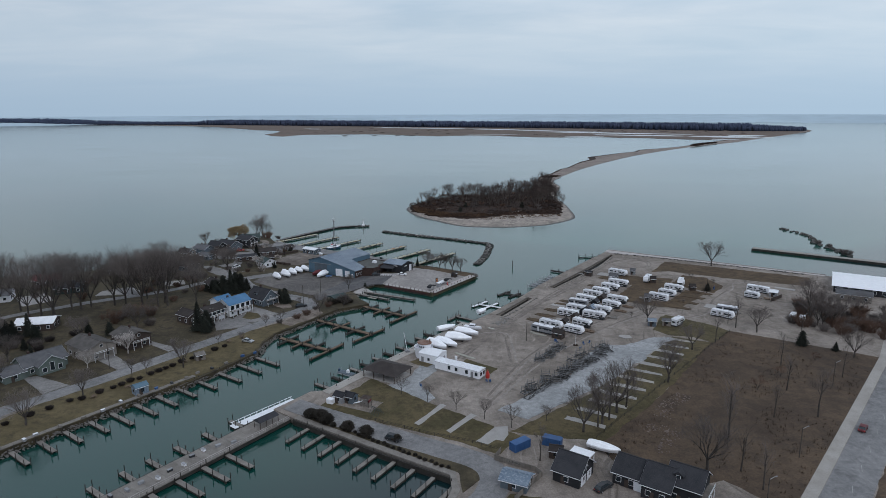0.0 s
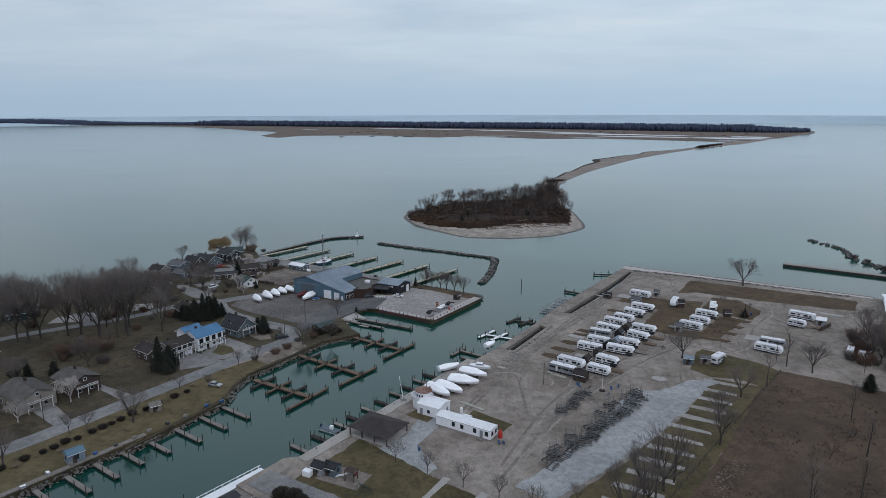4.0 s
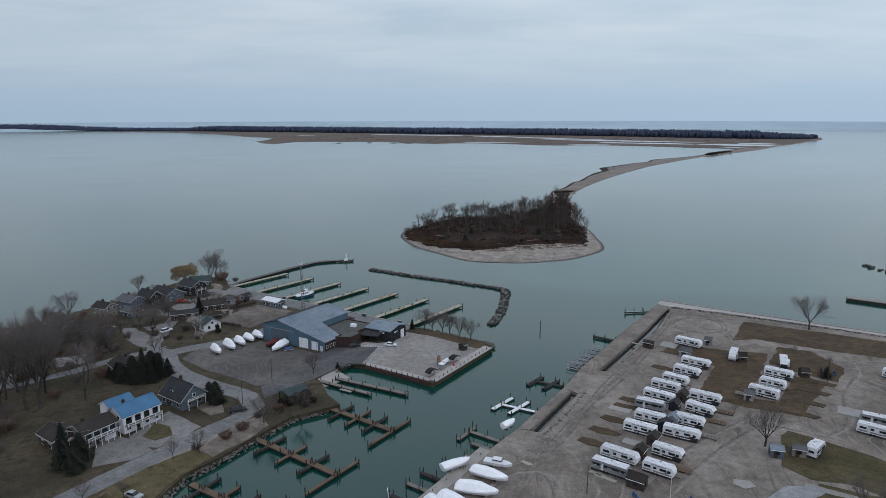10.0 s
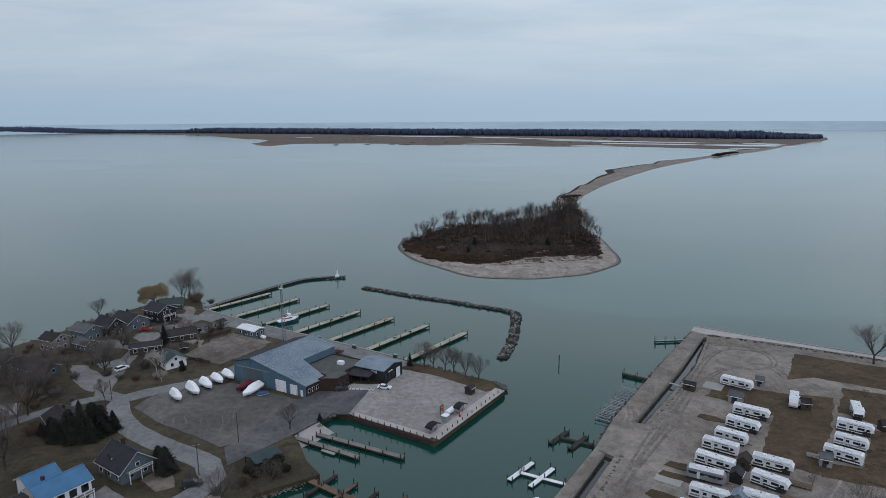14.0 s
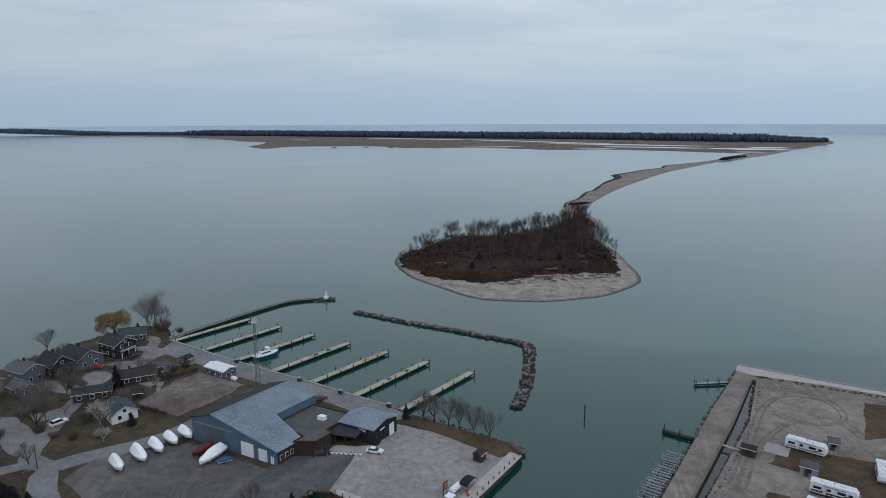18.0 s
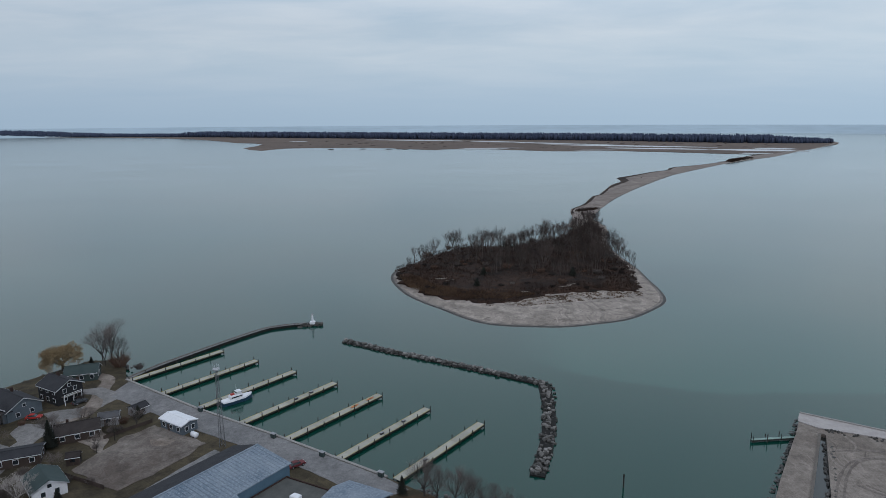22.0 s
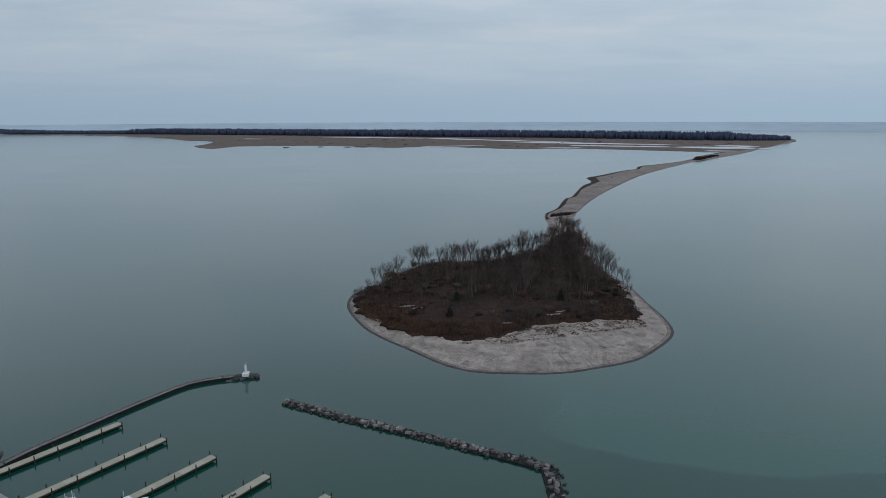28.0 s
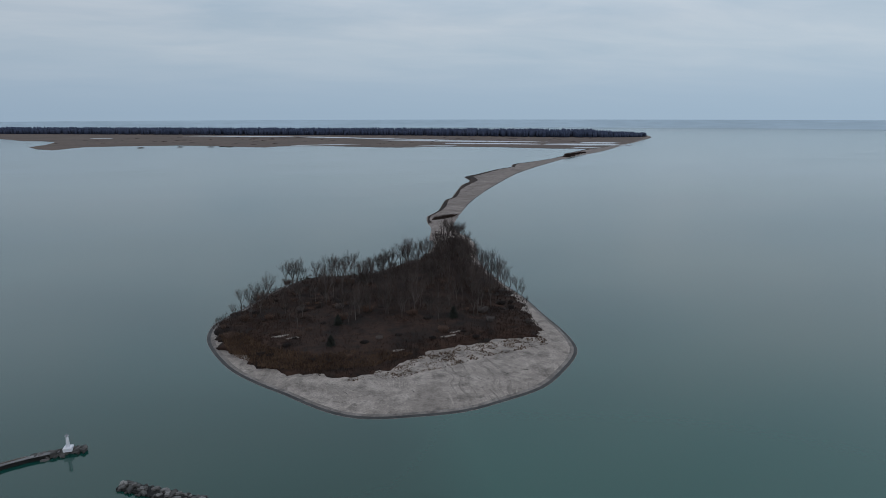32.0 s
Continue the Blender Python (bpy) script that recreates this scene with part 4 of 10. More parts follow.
sheet("car_park", [(-57, 303), (-53, 294), (-40, 311), (-31, 324), (-25, 323.5), (-22, 334), (-21, 343), (-33, 347), (-44, 334)], ASPHALT, "dark asphalt car park of the marina building", amp=0.3, grid=False)
sheet("fuel_yard", [(-26, 324), (-1, 309.5), (20, 341), (2, 352.5), (-14, 359), (-17, 346), (-22, 342)], FUEL_GRAVEL, "pale gravel yard beside the fuel quay", amp=0.4, grid=False)
sheet("quay_lawn", [(-12, 360), (2, 351), (16, 340), (20.5, 342), (18, 348), (8, 354.5), (-5, 362.5)], BANK_GRASS, "brown grass strip along the harbour", amp=0.5, grid=False)
sheet("harbour_quay", [(-111, 428.5), (-79, 407.5), (-47, 389), (-15, 369), (-9, 364), (-17, 359), (-35, 372), (-52, 382), (-72, 393), (-92, 405), (-112, 417)], OLD_ASPHALT, "grey asphalt quay behind the finger docks", amp=0.2, grid=False)
sheet("vacant_lot", [(-97.1, 372.2), (-85.7, 364.4), (-80.4, 362.7), (-73, 374), (-67.5, 386), (-80, 393), (-87.2, 396.8), (-93, 388)], DIRT, "bare brown dirt of a vacant lot", amp=1.0, grid=False)
sheet("gravel_patch", [(-84.5, 388), (-80, 389.5), (-77, 387.5), (-78.5, 384), (-82, 384.5)], SANDY, "pale gravel patch in the dirt lot", amp=0.6, grid=False)
sheet("gravel_drive", strip(spline([(-125, 434), (-119, 430), (-115.5, 418), (-112, 404), (-118, 399)], 3, False), 4.5), SANDY, "pale gravel drive behind the houses", amp=0.5, grid=False)

for name, pts in (("split house", [(-88.9, 269), (-91, 264.7), (-85.5, 252.5), (-77, 256.0), (-73.5, 261), (-80, 266)]), ("blue-roofed house", [(-80.9, 280.5), (-79.7, 284.5), (-66, 274.8), (-68.0, 268.8), (-73, 262.4), (-79.3, 263.0), (-84, 268)]), ("brown house", [(-105.2, 236.3), (-94.4, 229.0), (-92.2, 232.4), (-106.6, 240.1)]), ("beige house", [(-116.8, 220.6), (-104.5, 211.5), (-101.5, 215.5), (-113.4, 225.7)]), ("green house", [(-133.8, 204.7), (-118.4, 192.2), (-113.6, 199.0), (-129.0, 205.8)])):
    sheet("driveway", pts, YARD_GRAVEL, "grey gravel and concrete driveway of the " + name, amp=0.3, grid=False)
for pts in ([(-200, 296), (-187, 283), (-178, 292), (-190, 304)], [(-163, 300), (-150, 303), (-144, 309), (-154, 316), (-164, 308)], [(-136, 318), (-128, 322), (-132, 330), (-142, 326)]):
    sheet("driveway", pts, CONCRETE, "pale concrete driveway of a lakeside cottage", amp=0.5, grid=False)
sheet("front_lawn", [(-80.5, 277), (-80, 268.5), (-75.5, 266.2), (-72.0, 269.5), (-75, 274.5)], LAWN, "small front lawn beside the driveway", amp=0.3, grid=False)
sheet("dirt_patch", [(-72, 287), (-66, 282), (-62.5, 284), (-65, 289), (-70, 290.5)], SANDY, "bare dirt patch in a front garden", amp=0.8, grid=False)
sheet("dirt_patch", [(-112, 392), (-100, 384), (-94, 380), (-96, 388), (-104, 397)], SANDY, "bare dirt yard beside the bungalow", amp=1.0, grid=False)
sheet("dirt_patch", [(-62, 262), (-56, 258), (-50, 268), (-46, 276), (-50, 282), (-56, 276)], SANDY, "worn earth along the village bank", amp=1.0, grid=False)
for i, pts in enumerate(([(-125, 404), (-117, 398), (-112, 402), (-117, 408)], [(-141, 386), (-134, 380), (-122, 378), (-121, 383), (-134, 389)], [(-131, 420), (-118, 418), (-112, 414), (-110, 419), (-118, 424)], [(-114, 362), (-121, 358), (-126, 362), (-118, 368)], [(-160, 312), (-148, 300), (-143, 305), (-154, 316)])):
    sheet("driveway", pts, YARD_GRAVEL, "gravel driveway of a village house", amp=0.7, grid=False)


# ---- stones: breakwaters and banks ----
def stone_meshes(material, count, seed):
    random.seed(seed)
    out = []
    for k in range(count):
        rings = []
        for z, r in ((-0.6, 0.95), (0.38, 1.0), (0.52, 0.78)):
            rings.append([(math.cos(1.2566 * i + k) * r * (0.85 + 0.4 * ((i * 7 + k * 3) % 5) / 4), math.sin(1.2566 * i + k) * r * (0.55 + 0.3 * ((i * 3 + k) % 4) / 3), z * random.uniform(0.9, 1.1)) for i in range(5)])
        out.append(Geo().loft(rings).mesh("stone", material))
    return out


STONES = stone_meshes(ROCK, 8, 3)
DARK_STONES = stone_meshes(DARK_ROCK, 6, 4)


def stone_row(parent, line, width, count, meshes, size=(0.7, 1.4), z=0.15, top=1.3, seed=1):
    """Stones heaped along a line; each is a part."""
    random.seed(seed)
    pts = spline(line, 1.0, False)
    for i in range(count):
        t = random.random() * (len(pts) - 2)
        k = int(t)
        a, b = Vector(pts[k]), Vector(pts[k + 1])
        d = (b - a).normalized()
        off = random.triangular(-1, 1, 0)
        p = a.lerp(b, t - k) + Vector((-d.y, d.x)) * off * width / 2
        s = random.uniform(*size)
        h = z + top * (1 - abs(off)) * random.uniform(0.5, 1.0)
        share("stone", random.choice(meshes), parent, Matrix.LocRotScale((p.x, p.y, h), Euler((random.uniform(-0.3, 0.3), random.uniform(-0.3, 0.3), random.uniform(0, 6.28))), (s, s * random.uniform(0.7, 1), s * random.uniform(0.6, 0.95))))


def rubble(name, line, width, count, material, label, size=(0.5, 1.1), z=0.1, top=1.2, seed=1, category="rocks"):
    """Small stones past counting, joined in one heap."""
    random.seed(seed)
    pts, g = spline(line, 1.0, False), Geo()
    for i in range(count):
        t = random.random() * (len(pts) - 2)
        k = int(t)
        a, b = Vector(pts[k]), Vector(pts[k + 1])
        d = (b - a).normalized()
        off = random.uniform(-1, 1)
        p = a.lerp(b, t - k) + Vector((-d.y, d.x)) * off * width / 2
        s = random.uniform(*size)
        h = z + top * (off * 0.5 + 0.5) if top > 0 else z
        ph = random.uniform(0, 6)
        rings = [[(p.x + math.cos(1.2566 * j + ph) * s * r * random.uniform(0.7, 1.2), p.y + math.sin(1.2566 * j + ph) * s * r * 0.85, h + zz * s) for j in range(5)] for zz, r in ((-0.5, 0.8), (0.1, 1.0), (0.5, 0.5))]
        g.loft(rings)
    return single(name, g, material, label, category, kind="stuff")


BREAKWATER = [(-44.0, 475.0), (-22.5, 462.3), (-4.5, 453), (14.8, 442.2), (33, 431.6)]
BREAKWATER_LEG = [(33, 431.6), (32, 412), (28.8, 392), (23.5, 373)]
bw = thing("breakwater", pose(0, 0, 0), "detached rubble-mound breakwater of dark and pale grey stones", "breakwater")
stone_row(bw, BREAKWATER, 3.4, 195, STONES + DARK_STONES, (0.55, 1.15), 0.25, 0.9, 7)
stone_row(bw, BREAKWATER_LEG, 4.6, 100, STONES + DARK_STONES, (0.5, 1.0), 0.25, 0.9, 8)
# the core's black stands for the shade in the gaps between stones
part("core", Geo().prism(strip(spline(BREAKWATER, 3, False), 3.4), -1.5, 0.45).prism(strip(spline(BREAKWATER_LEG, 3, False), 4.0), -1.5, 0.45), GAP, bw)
g0 = rubble("rubble_fill", BREAKWATER + BREAKWATER_LEG[1:], 4.4, 620, DARK_ROCK, "", (0.3, 0.6), 0.25, 0.0, 9)
for key in ("category",):
    del g0[key]
g0.parent = bw

# outer harbour pier with a light at its end
PIER = [(-114.5, 431), (-108.5, 445), (-101.4, 457), (-93.2, 470.5), (-86, 481.5), (-79.6, 489.6), (-71, 493.8), (-64, 495.6)]
pier = thing("harbour_pier", pose(0, 0, 0), "long concrete harbour pier with dark sides", "pier")
part("wall", Geo().prism(strip(spline(PIER, 4, False), 1.7), -2, 1.0), GAP, pier, "near-black pier wall")
part("walkway", Geo().prism(strip(spline(PIER, 4, False), 1.35), 0.98, 1.15), OLD_ASPHALT, pier)
part("kerb", Geo().prism(strip([(x - 0.62, y + 0.3) for x, y in spline(PIER[:-1], 4, False)], 0.25), 1.0, 1.4), BEAM, pier, "low stained kerb")
tip_rocks = thing("pier_head_rocks", pose(0, 0, 0), "dark armour stones heaped round the pier head", "rocks")
stone_row(tip_rocks, [(-70, 494.6), (-66, 495.6), (-61, 496.4), (-57, 496.2)], 5.0, 70, DARK_STONES, (0.6, 1.3), 0.0, 1.1, 12)
lt = thing("harbour_light", pose(-61.9, 495.9, 0.9) @ Matrix.Diagonal((0.72, 0.72, 0.68, 1)), "small white harbour light tower on the pier head", "lighthouse")
part("base", Geo().soft(0, 0, 0, 3.2, 3.2, 1.7, 0.3), WHITE, lt)
part("tower", Geo().tube((0, 0, 1.6), (0, 0, 6.2), 0.75, 0.45, 10), WHITE, lt)
part("gallery", Geo().tube((0, 0, 6.2), (0, 0, 6.4), 0.8, 0.8, 10), GREY, lt)
part("lantern", Geo().tube((0, 0, 6.4), (0, 0, 7.1), 0.3, 0.22, 8), GREY, lt)


# ---- docks ----
POST = Geo().tube((0, 0, -2.2), (0, 0, 1.0), 0.16, 0.15, 6).mesh("post", DARK_WOOD)
TALL_POST = Geo().tube((0, 0, -2.2), (0, 0, 1.5), 0.14, 0.11, 6).mesh("post", DARK_WOOD)
DOCK_CACHE = {}


def dock(m, length, width, material, label, group, z=0.9, gap=4.5, posts=POST, edge=None):
    """A timber dock along local x from the origin, on posts."""
    n = max(2, int(length / 3.2))
    key = (round(length / n, 2), width, material.name)
    if key not in DOCK_CACHE:
        DOCK_CACHE[key] = Geo().box(0, 0, -0.12, length / n - 0.04, width, 0.12).mesh("deck_panel", material)
    t = thing("dock", m, label, "dock", group)
    for i in range(n):
        share("deck_panel", DOCK_CACHE[key], t, pose(length * (i + 0.5) / n, 0, z + 0.004 * (i % 3)))
    bkey = (round(length, 1), width, z)
    if bkey not in DOCK_CACHE:
        DOCK_CACHE[bkey] = Geo().box(length / 2, 0, z - 0.6, length, 0.16, 0.46).mesh("beam", DARK_WOOD)
    for s in (-1, 1):
        share("beam", DOCK_CACHE[bkey], t, pose(0, s * (width / 2 - 0.08), 0))
    for s in (-1, 1) if edge else ():
        part("edge_strip", Geo().box(length / 2, s * (width / 2 - 0.05), z, length, 0.12, 0.06), edge, t, "yellow painted edge")
    k = max(2, int(round(length / gap * 0.72)) + 1)
    for i in range(k):
        for s in (-1, 1):
            share("post", posts, t, pose(0.3 + (length - 0.6) * i / (k - 1), s * (width / 2 + 0.12), z + 0.32 * math.sin(i * 2.4 + s * 1.7 + length * 3)))
    return t


HARBOUR_DOCKS = [((-112.3, 431.8), (-90.2, 461.2)), ((-95.8, 421.2), (-73.3, 451.0)), ((-78.8, 410.8), (-56.2, 440.6)), ((-62.3, 400.2), (-39.5, 430.4)), ((-46.0, 390.4), (-22.8, 420.8)), ((-29.3, 379.8), (-6.5, 410.6)), ((-12.5, 369.9), (10.1, 400.8))]
for i, (a, b) in enumerate(HARBOUR_DOCKS):
    ang = math.degrees(math.atan2(b[1] - a[1], b[0] - a[0]))
    dock(pose(a[0], a[1], 0, 0, 0, ang), math.dist(a, b), 2.5, PALE_DECK, "long pale finger dock with yellow edges in the empty harbour", "harbour finger docks", 1.05, 4.8, edge=YELLOW)


def end_box(x, y, z, rz, label):
    t = thing("dock_box", pose(x, y, z, 0, 0, rz), label, "dock box", "dock boxes")
    part("box", Geo().soft(0, 0, 0, 1.2, 0.7, 0.5, 0.08), DARK, t)
    part("lid", Geo().soft(0, 0, 0.5, 1.26, 0.76, 0.1, 0.04), GREY, t)


for i, (a, b) in enumerate(HARBOUR_DOCKS[3:]):
    for f in ((0.55, 0.72), (0.7, 0.88), (0.45, 0.7), (0.3,))[i]:
        p = Vector(a).lerp(Vector(b), f)
        if i == 1 and f > 0.6:
            t = thing("kayak", pose(p.x, p.y, 1.05, 0, 0, 52), "orange plastic kayak lying on a dock", "kayak")
            part("hull", Geo().loft([[(x, math.cos(k * 0.785) * r, 0.16 + math.sin(k * 0.785) * r * 0.5) for k in range(8)] for x, r in ((-1.8, 0.03), (-1.0, 0.3), (0, 0.38), (1.0, 0.3), (1.8, 0.03))]), ORANGE, t)
            part("cockpit", Geo().tube((0, 0, 0.33), (0, 0, 0.37), 0.3, 0.3, 8), RUBBER, t)
        else:
            end_box(p.x, p.y, 1.05, 52, "low dock box on a harbour dock")
# quay edge beam of the harbour
single("quay_kerb", Geo().prism(strip([(-113, 430.6), (-79, 408.2), (-47, 389.7), (-15, 369.8)], 0.8), 1.5, 2.05), CONCRETE, "pale concrete kerb along the harbour quay", "kerb", kind="structure")
for x, y in ((-77, 406), (-49.5, 389.5), (-33.5, 379.5), (-16.5, 369.8)):
    t = thing("power_pedestal", pose(x, y, 1.8, 0, 0, -31), "green-grey power cabinet on the quay", "cabinet", "quay cabinets")
    part("cabinet", Geo().soft(0, 0, 0, 1.5, 0.9, 1.4, 0.1), GREEN_WALL, t)
    part("cap", Geo().box(0, 0, 1.4, 1.7, 1.1, 0.1), GREY, t)

# west bank fingers, in marina grid rows
for i in range(15):
    y0 = (-239.6, -247.6, -256.2, -264.5, -271.8, -279.0, -286.1, -293.5, -299.9, -307.0, -313.8, -320.7, -328, -335, -342)[i]
    x0 = -42.0
    L = (12.5, 12.5, 12.8, 11, 10.5, 11.5, 12.0, 12, 10.5, 10, 9.5, 10.5, 10, 10, 10)[i]
    dock(GM(x0, y0, 0, 0), L, 1.3, DECK, "grey timber finger dock on the village bank", "bank finger docks", 0.75, 4.5, TALL_POST)
# channel-side short docks
for i, y0 in enumerate((-243, -236, -227, -221.7, -215.1, -209, -201.6, -195.8, -189.4, -183.6)):
    dock(GM(2.2, y0, 0, 180), 8.8 if i else 9.5, 1.2, DARK_WOOD if i % 2 else DECK, "dark weathered short dock along the channel", "channel docks", 0.7, 4.0, TALL_POST)
for y0, L in ((-176, 8), (-170, 5), (-163.5, 7), (-158, 11)):
    dock(GM(3.0, y0, 0, 180), L, 1.2, DECK, "dark weathered short dock along the channel", "channel docks", 0.7, 4.0, TALL_POST)
dock(GM(-8.2, -164, 0, 90), 9, 1.2, DECK, "dark weathered dock head in the channel", "channel docks", 0.7, 4.0, TALL_POST)
# cross-shaped floating docks
for (xa, ya, xb, yb, xc, yc, mt, lab) in ((-10.1, -141.8, -8.6, -130.9, -4.4, -141.4, WHITE, "white floating dock section"), (-9.6, -119.2, -7.6, -110.0, -3.8, -119.0, DARK_WOOD, "dark floating dock section")):
    for x, y in ((xa, ya), (xc, yc)):
        dock(GM(x, y, 0, 84), 11 if mt is WHITE else 9.3, 1.3, mt, lab, "floating docks", 0.6, 5.0)
    dock(GM(xa + 0.6, ya + 4.6, 0, 8), 12 if mt is WHITE else 10, 1.1, mt, lab, "floating docks", 0.62, 6.0)
dock(GM(0, -60.3, 0, 180), 10, 1.3, DARK_WOOD, "dark timber dock with rails at the channel mouth", "channel docks", 0.9, 3.0, TALL_POST)
dock(GM(-0.9, -11.9, 0, 221), 13.2, 0.9, PALE_GREEN, "narrow pale green pipe dock by the sea wall corner", "channel docks", 0.9, 3.5, TALL_POST)


def boat_lift(x, y):
    t = thing("boat_lift", GM(x, y, 0, 0), "galvanised boat lift frame standing in the channel", "boat lift", "boat lifts")
    for s in (-1, 1):
        part("rail", Geo().box(0, s * 1.5, 1.4, 5.0, 0.15, 0.15), STEEL, t)
        part("beam", Geo().box(0, s * 1.5, 0.3, 4.6, 0.3, 0.2), STEEL, t)
        for q in (-2.3, 2.3):
            part("post", Geo().tube((q, s * 1.5, -2), (q, s * 1.5, 2.3), 0.08, 0.08, 5), STEEL, t)
    part("cradle", Geo().box(-1.4, 0, 0.55, 0.25, 3, 0.2).box(1.4, 0, 0.55, 0.25, 3, 0.2).box(0, 0.7, 0.75, 3.6, 0.3, 0.2).box(0, -0.7, 0.75, 3.6, 0.3, 0.2), GREY, t)


for i in range(6):
    boat_lift(-3.2 + 0.25 * (i % 2), -74.5 - i * 4.2)
# brown dock heads off the village bank
for k, (a, b, n) in enumerate((((-47.5, 269.5), (-21.5, 252), 4), ((-57.5, 247.2), (-35.0, 234.2), 4), ((-30.5, 289.4), (-9.6, 275.6), 4))):
    ang = math.degrees(math.atan2(b[1] - a[1], b[0] - a[0]))
    dock(pose(a[0], a[1], 0, 0, 0, ang), math.dist(a, b), 1.8, BROWN_DECK, "brown timber walkway of a finger dock", "brown docks", 0.9, 9.0, POST)
    for i in range(n):
        p = Vector(a).lerp(Vector(b), (i + 0.6) / (n - 0.35) if n > 1 else 1)
        for s, L in ((0, 5.5), (180, 5.5 if i < n - 1 else 8)):
            dock(pose(p.x, p.y, 0, 0, 0, ang + 90 + s), L + (2.5 if i == n - 1 else 0), 0.95, BROWN_DECK if i % 2 else DARK_WOOD, "narrow dark finger of a brown timber dock", "brown dock fingers", 0.86, 6.0, POST)
# launch ramp docks
for a, b, mt in (((-39.5, 311), (-19.8, 300.4), DECK), ((-33.5, 313), (-7.6, 300.6), DECK)):
    ang = math.degrees(math.atan2(b[1] - a[1], b[0] - a[0]))
    dock(pose(a[0], a[1], 0, 0, 0, ang), math.dist(a, b), 1.6, mt, "grey boarding dock beside the launch ramp", "ramp docks", 0.95, 4.2, POST)
single("launch_ramp", Geo().add([(-45, 312, 1.86), (-36, 320, 1.86), (-27, 314, -0.6), (-34, 305, -0.6), (-45, 312, -1), (-36, 320, -1), (-27, 314, -1.5), (-34, 305, -1.5)], [(0, 1, 2, 3)[::-1], (0, 1, 5, 4), (1, 2, 6, 5), (2, 3, 7, 6), (3, 0, 4, 7)]), CONCRETE, "sloping concrete boat launch ramp", "ramp", kind="structure")
sw = thing("swim_raft", pose(-28, 304.6, 0.1, 0, 0, -28), "pale square timber float by the ramp", "raft")
part("deck", Geo().box(0, 0, 0.3, 4.6, 3.2, 0.2), PALE_DECK, sw)
part("float", Geo().box(0, 0, -0.2, 4.2, 2.8, 0.5), DARK, sw)

# long pier between channel and basin
pw = thing("boardwalk_pier", GM(0, 0, 0), "wide grey boardwalk pier between the channel and the basin", "pier")
n = 40
for i in range(n):
    y = -264 - 100 * (i + 0.5) / n
    x = 2.4 + 0.028 * (-(y + 264)) * 0.6
    part("deck_panel", Geo().box(x, y, 1.15, 7.6, 100 / n - 0.05, 0.22), DECK, pw)
part("beam", Geo().box(-0.9, -314, 0.2, 0.4, 100, 0.95, 0.96).box(6.9, -314, 0.2, 0.4, 100, 0.95, 0.96), DARK_WOOD, pw, "dark wet edge beam")
part("piling", Geo().box(3.0, -314, -2, 6.6, 100, 3.1, 0.96), DARK_WOOD, pw, "dark timber piling under the deck")
for i in range(26):
    share("rail_post", Geo().box(0, 0, 0, 0.12, 0.12, 1.05).mesh("rail_post", PINK_CONC) if i == 0 else RAILPOST, pw, pose(6.0 + i * 0.03, -266 - i * 2.2, 1.36))
    if i == 0:
        RAILPOST = bpy.data.meshes["rail_post"]
part("rail", Geo().tube((6.0, -266, 2.4), (6.8, -321, 2.4), 0.07, 0.07, 5).tube((6.0, -266, 1.9), (6.8, -321, 1.9), 0.05, 0.05, 5), PINK_CONC, pw, "pale painted handrail")
for i, y in enumerate((-276, -285, -293.8, -301.8, -308.9, -317, -325, -333)):
    dock(GM(-0.8 + i * 0.1, y, 0, 180), 7.6, 1.4, DECK, "grey timber finger dock on the boardwalk pier", "pier finger docks", 0.8, 3.6, TALL_POST)
for i, y in enumerate((-288.2, -295.5, -302.8, -310, -317.5, -325)):
    dock(GM(6.8 + i * 0.1, y, 0, 0), 10.5, 1.4, DECK, "grey timber finger dock on the boardwalk pier", "pier finger docks", 0.8, 4.0, TALL_POST)
for i in range(9):
    dock(GM(13.9 + 6.3 * i, -265.2, 0, -86), 9.4, 1.2, DECK, "pale grey finger dock in the sheltered basin", "basin docks", 0.75, 4.0, TALL_POST)
# basin edge walk
single("basin_walk", Geo().prism([G(*p) for p in strip([(7.5, -264.6), (40, -263.6), (62, -262.6), (66.6, -268), (69, -276), (69, -330)], 2.0)], 1.4, 1.95), DECK, "grey boardwalk round the basin", "walkway", kind="structure")
single("basin_wall", Geo().prism([G(*p) for p in strip([(7.5, -265.8), (40, -265.4), (62.6, -264.2), (67.4, -268.8), (70.2, -276), (70.2, -330)], 0.5)], -2, 1.6), DARK_WOOD, "dark timber bulkhead of the basin", "wall", kind="structure")
# covered slip beside the pier
cs = thing("canopy_slip", GM(-3.8, -266.8, 0, 87), "long white floating canopy dock with a dark roofed shed", "dock")
part("float", Geo().box(0, 0, -0.3, 22.5, 3.0, 0.9), DARK_WOOD, cs)
part("deck", Geo().box(0, 0.2, 0.62, 22.5, 2.8, 0.15), WHITE, cs)
for i in range(11):
    part("stanchion", Geo().box(-10.5 + 2.1 * i, 1.2, 0.75, 0.12, 0.12, 0.9), WHITE, cs)
part("rail", Geo().box(0, 1.2, 1.65, 22, 0.14, 0.1), WHITE, cs)
hut = thing("pier_shelter", GM(3.2, -272.0, 1.37, 87) @ Matrix.Diagonal((0.68, 0.86, 0.95, 1)), "dark roofed timber shelter on the boardwalk pier", "shelter")
part("roof", Geo().add([(-5, -2, 2.3), (5, -2, 2.3), (5, 2, 2.3), (-5, 2, 2.3), (-4.6, 0, 3.2), (4.6, 0, 3.2)], [(0, 1, 5, 4), (2, 3, 4, 5), (1, 2, 5), (3, 0, 4), (3, 2, 1, 0)]), BLACK_ROOF, hut)
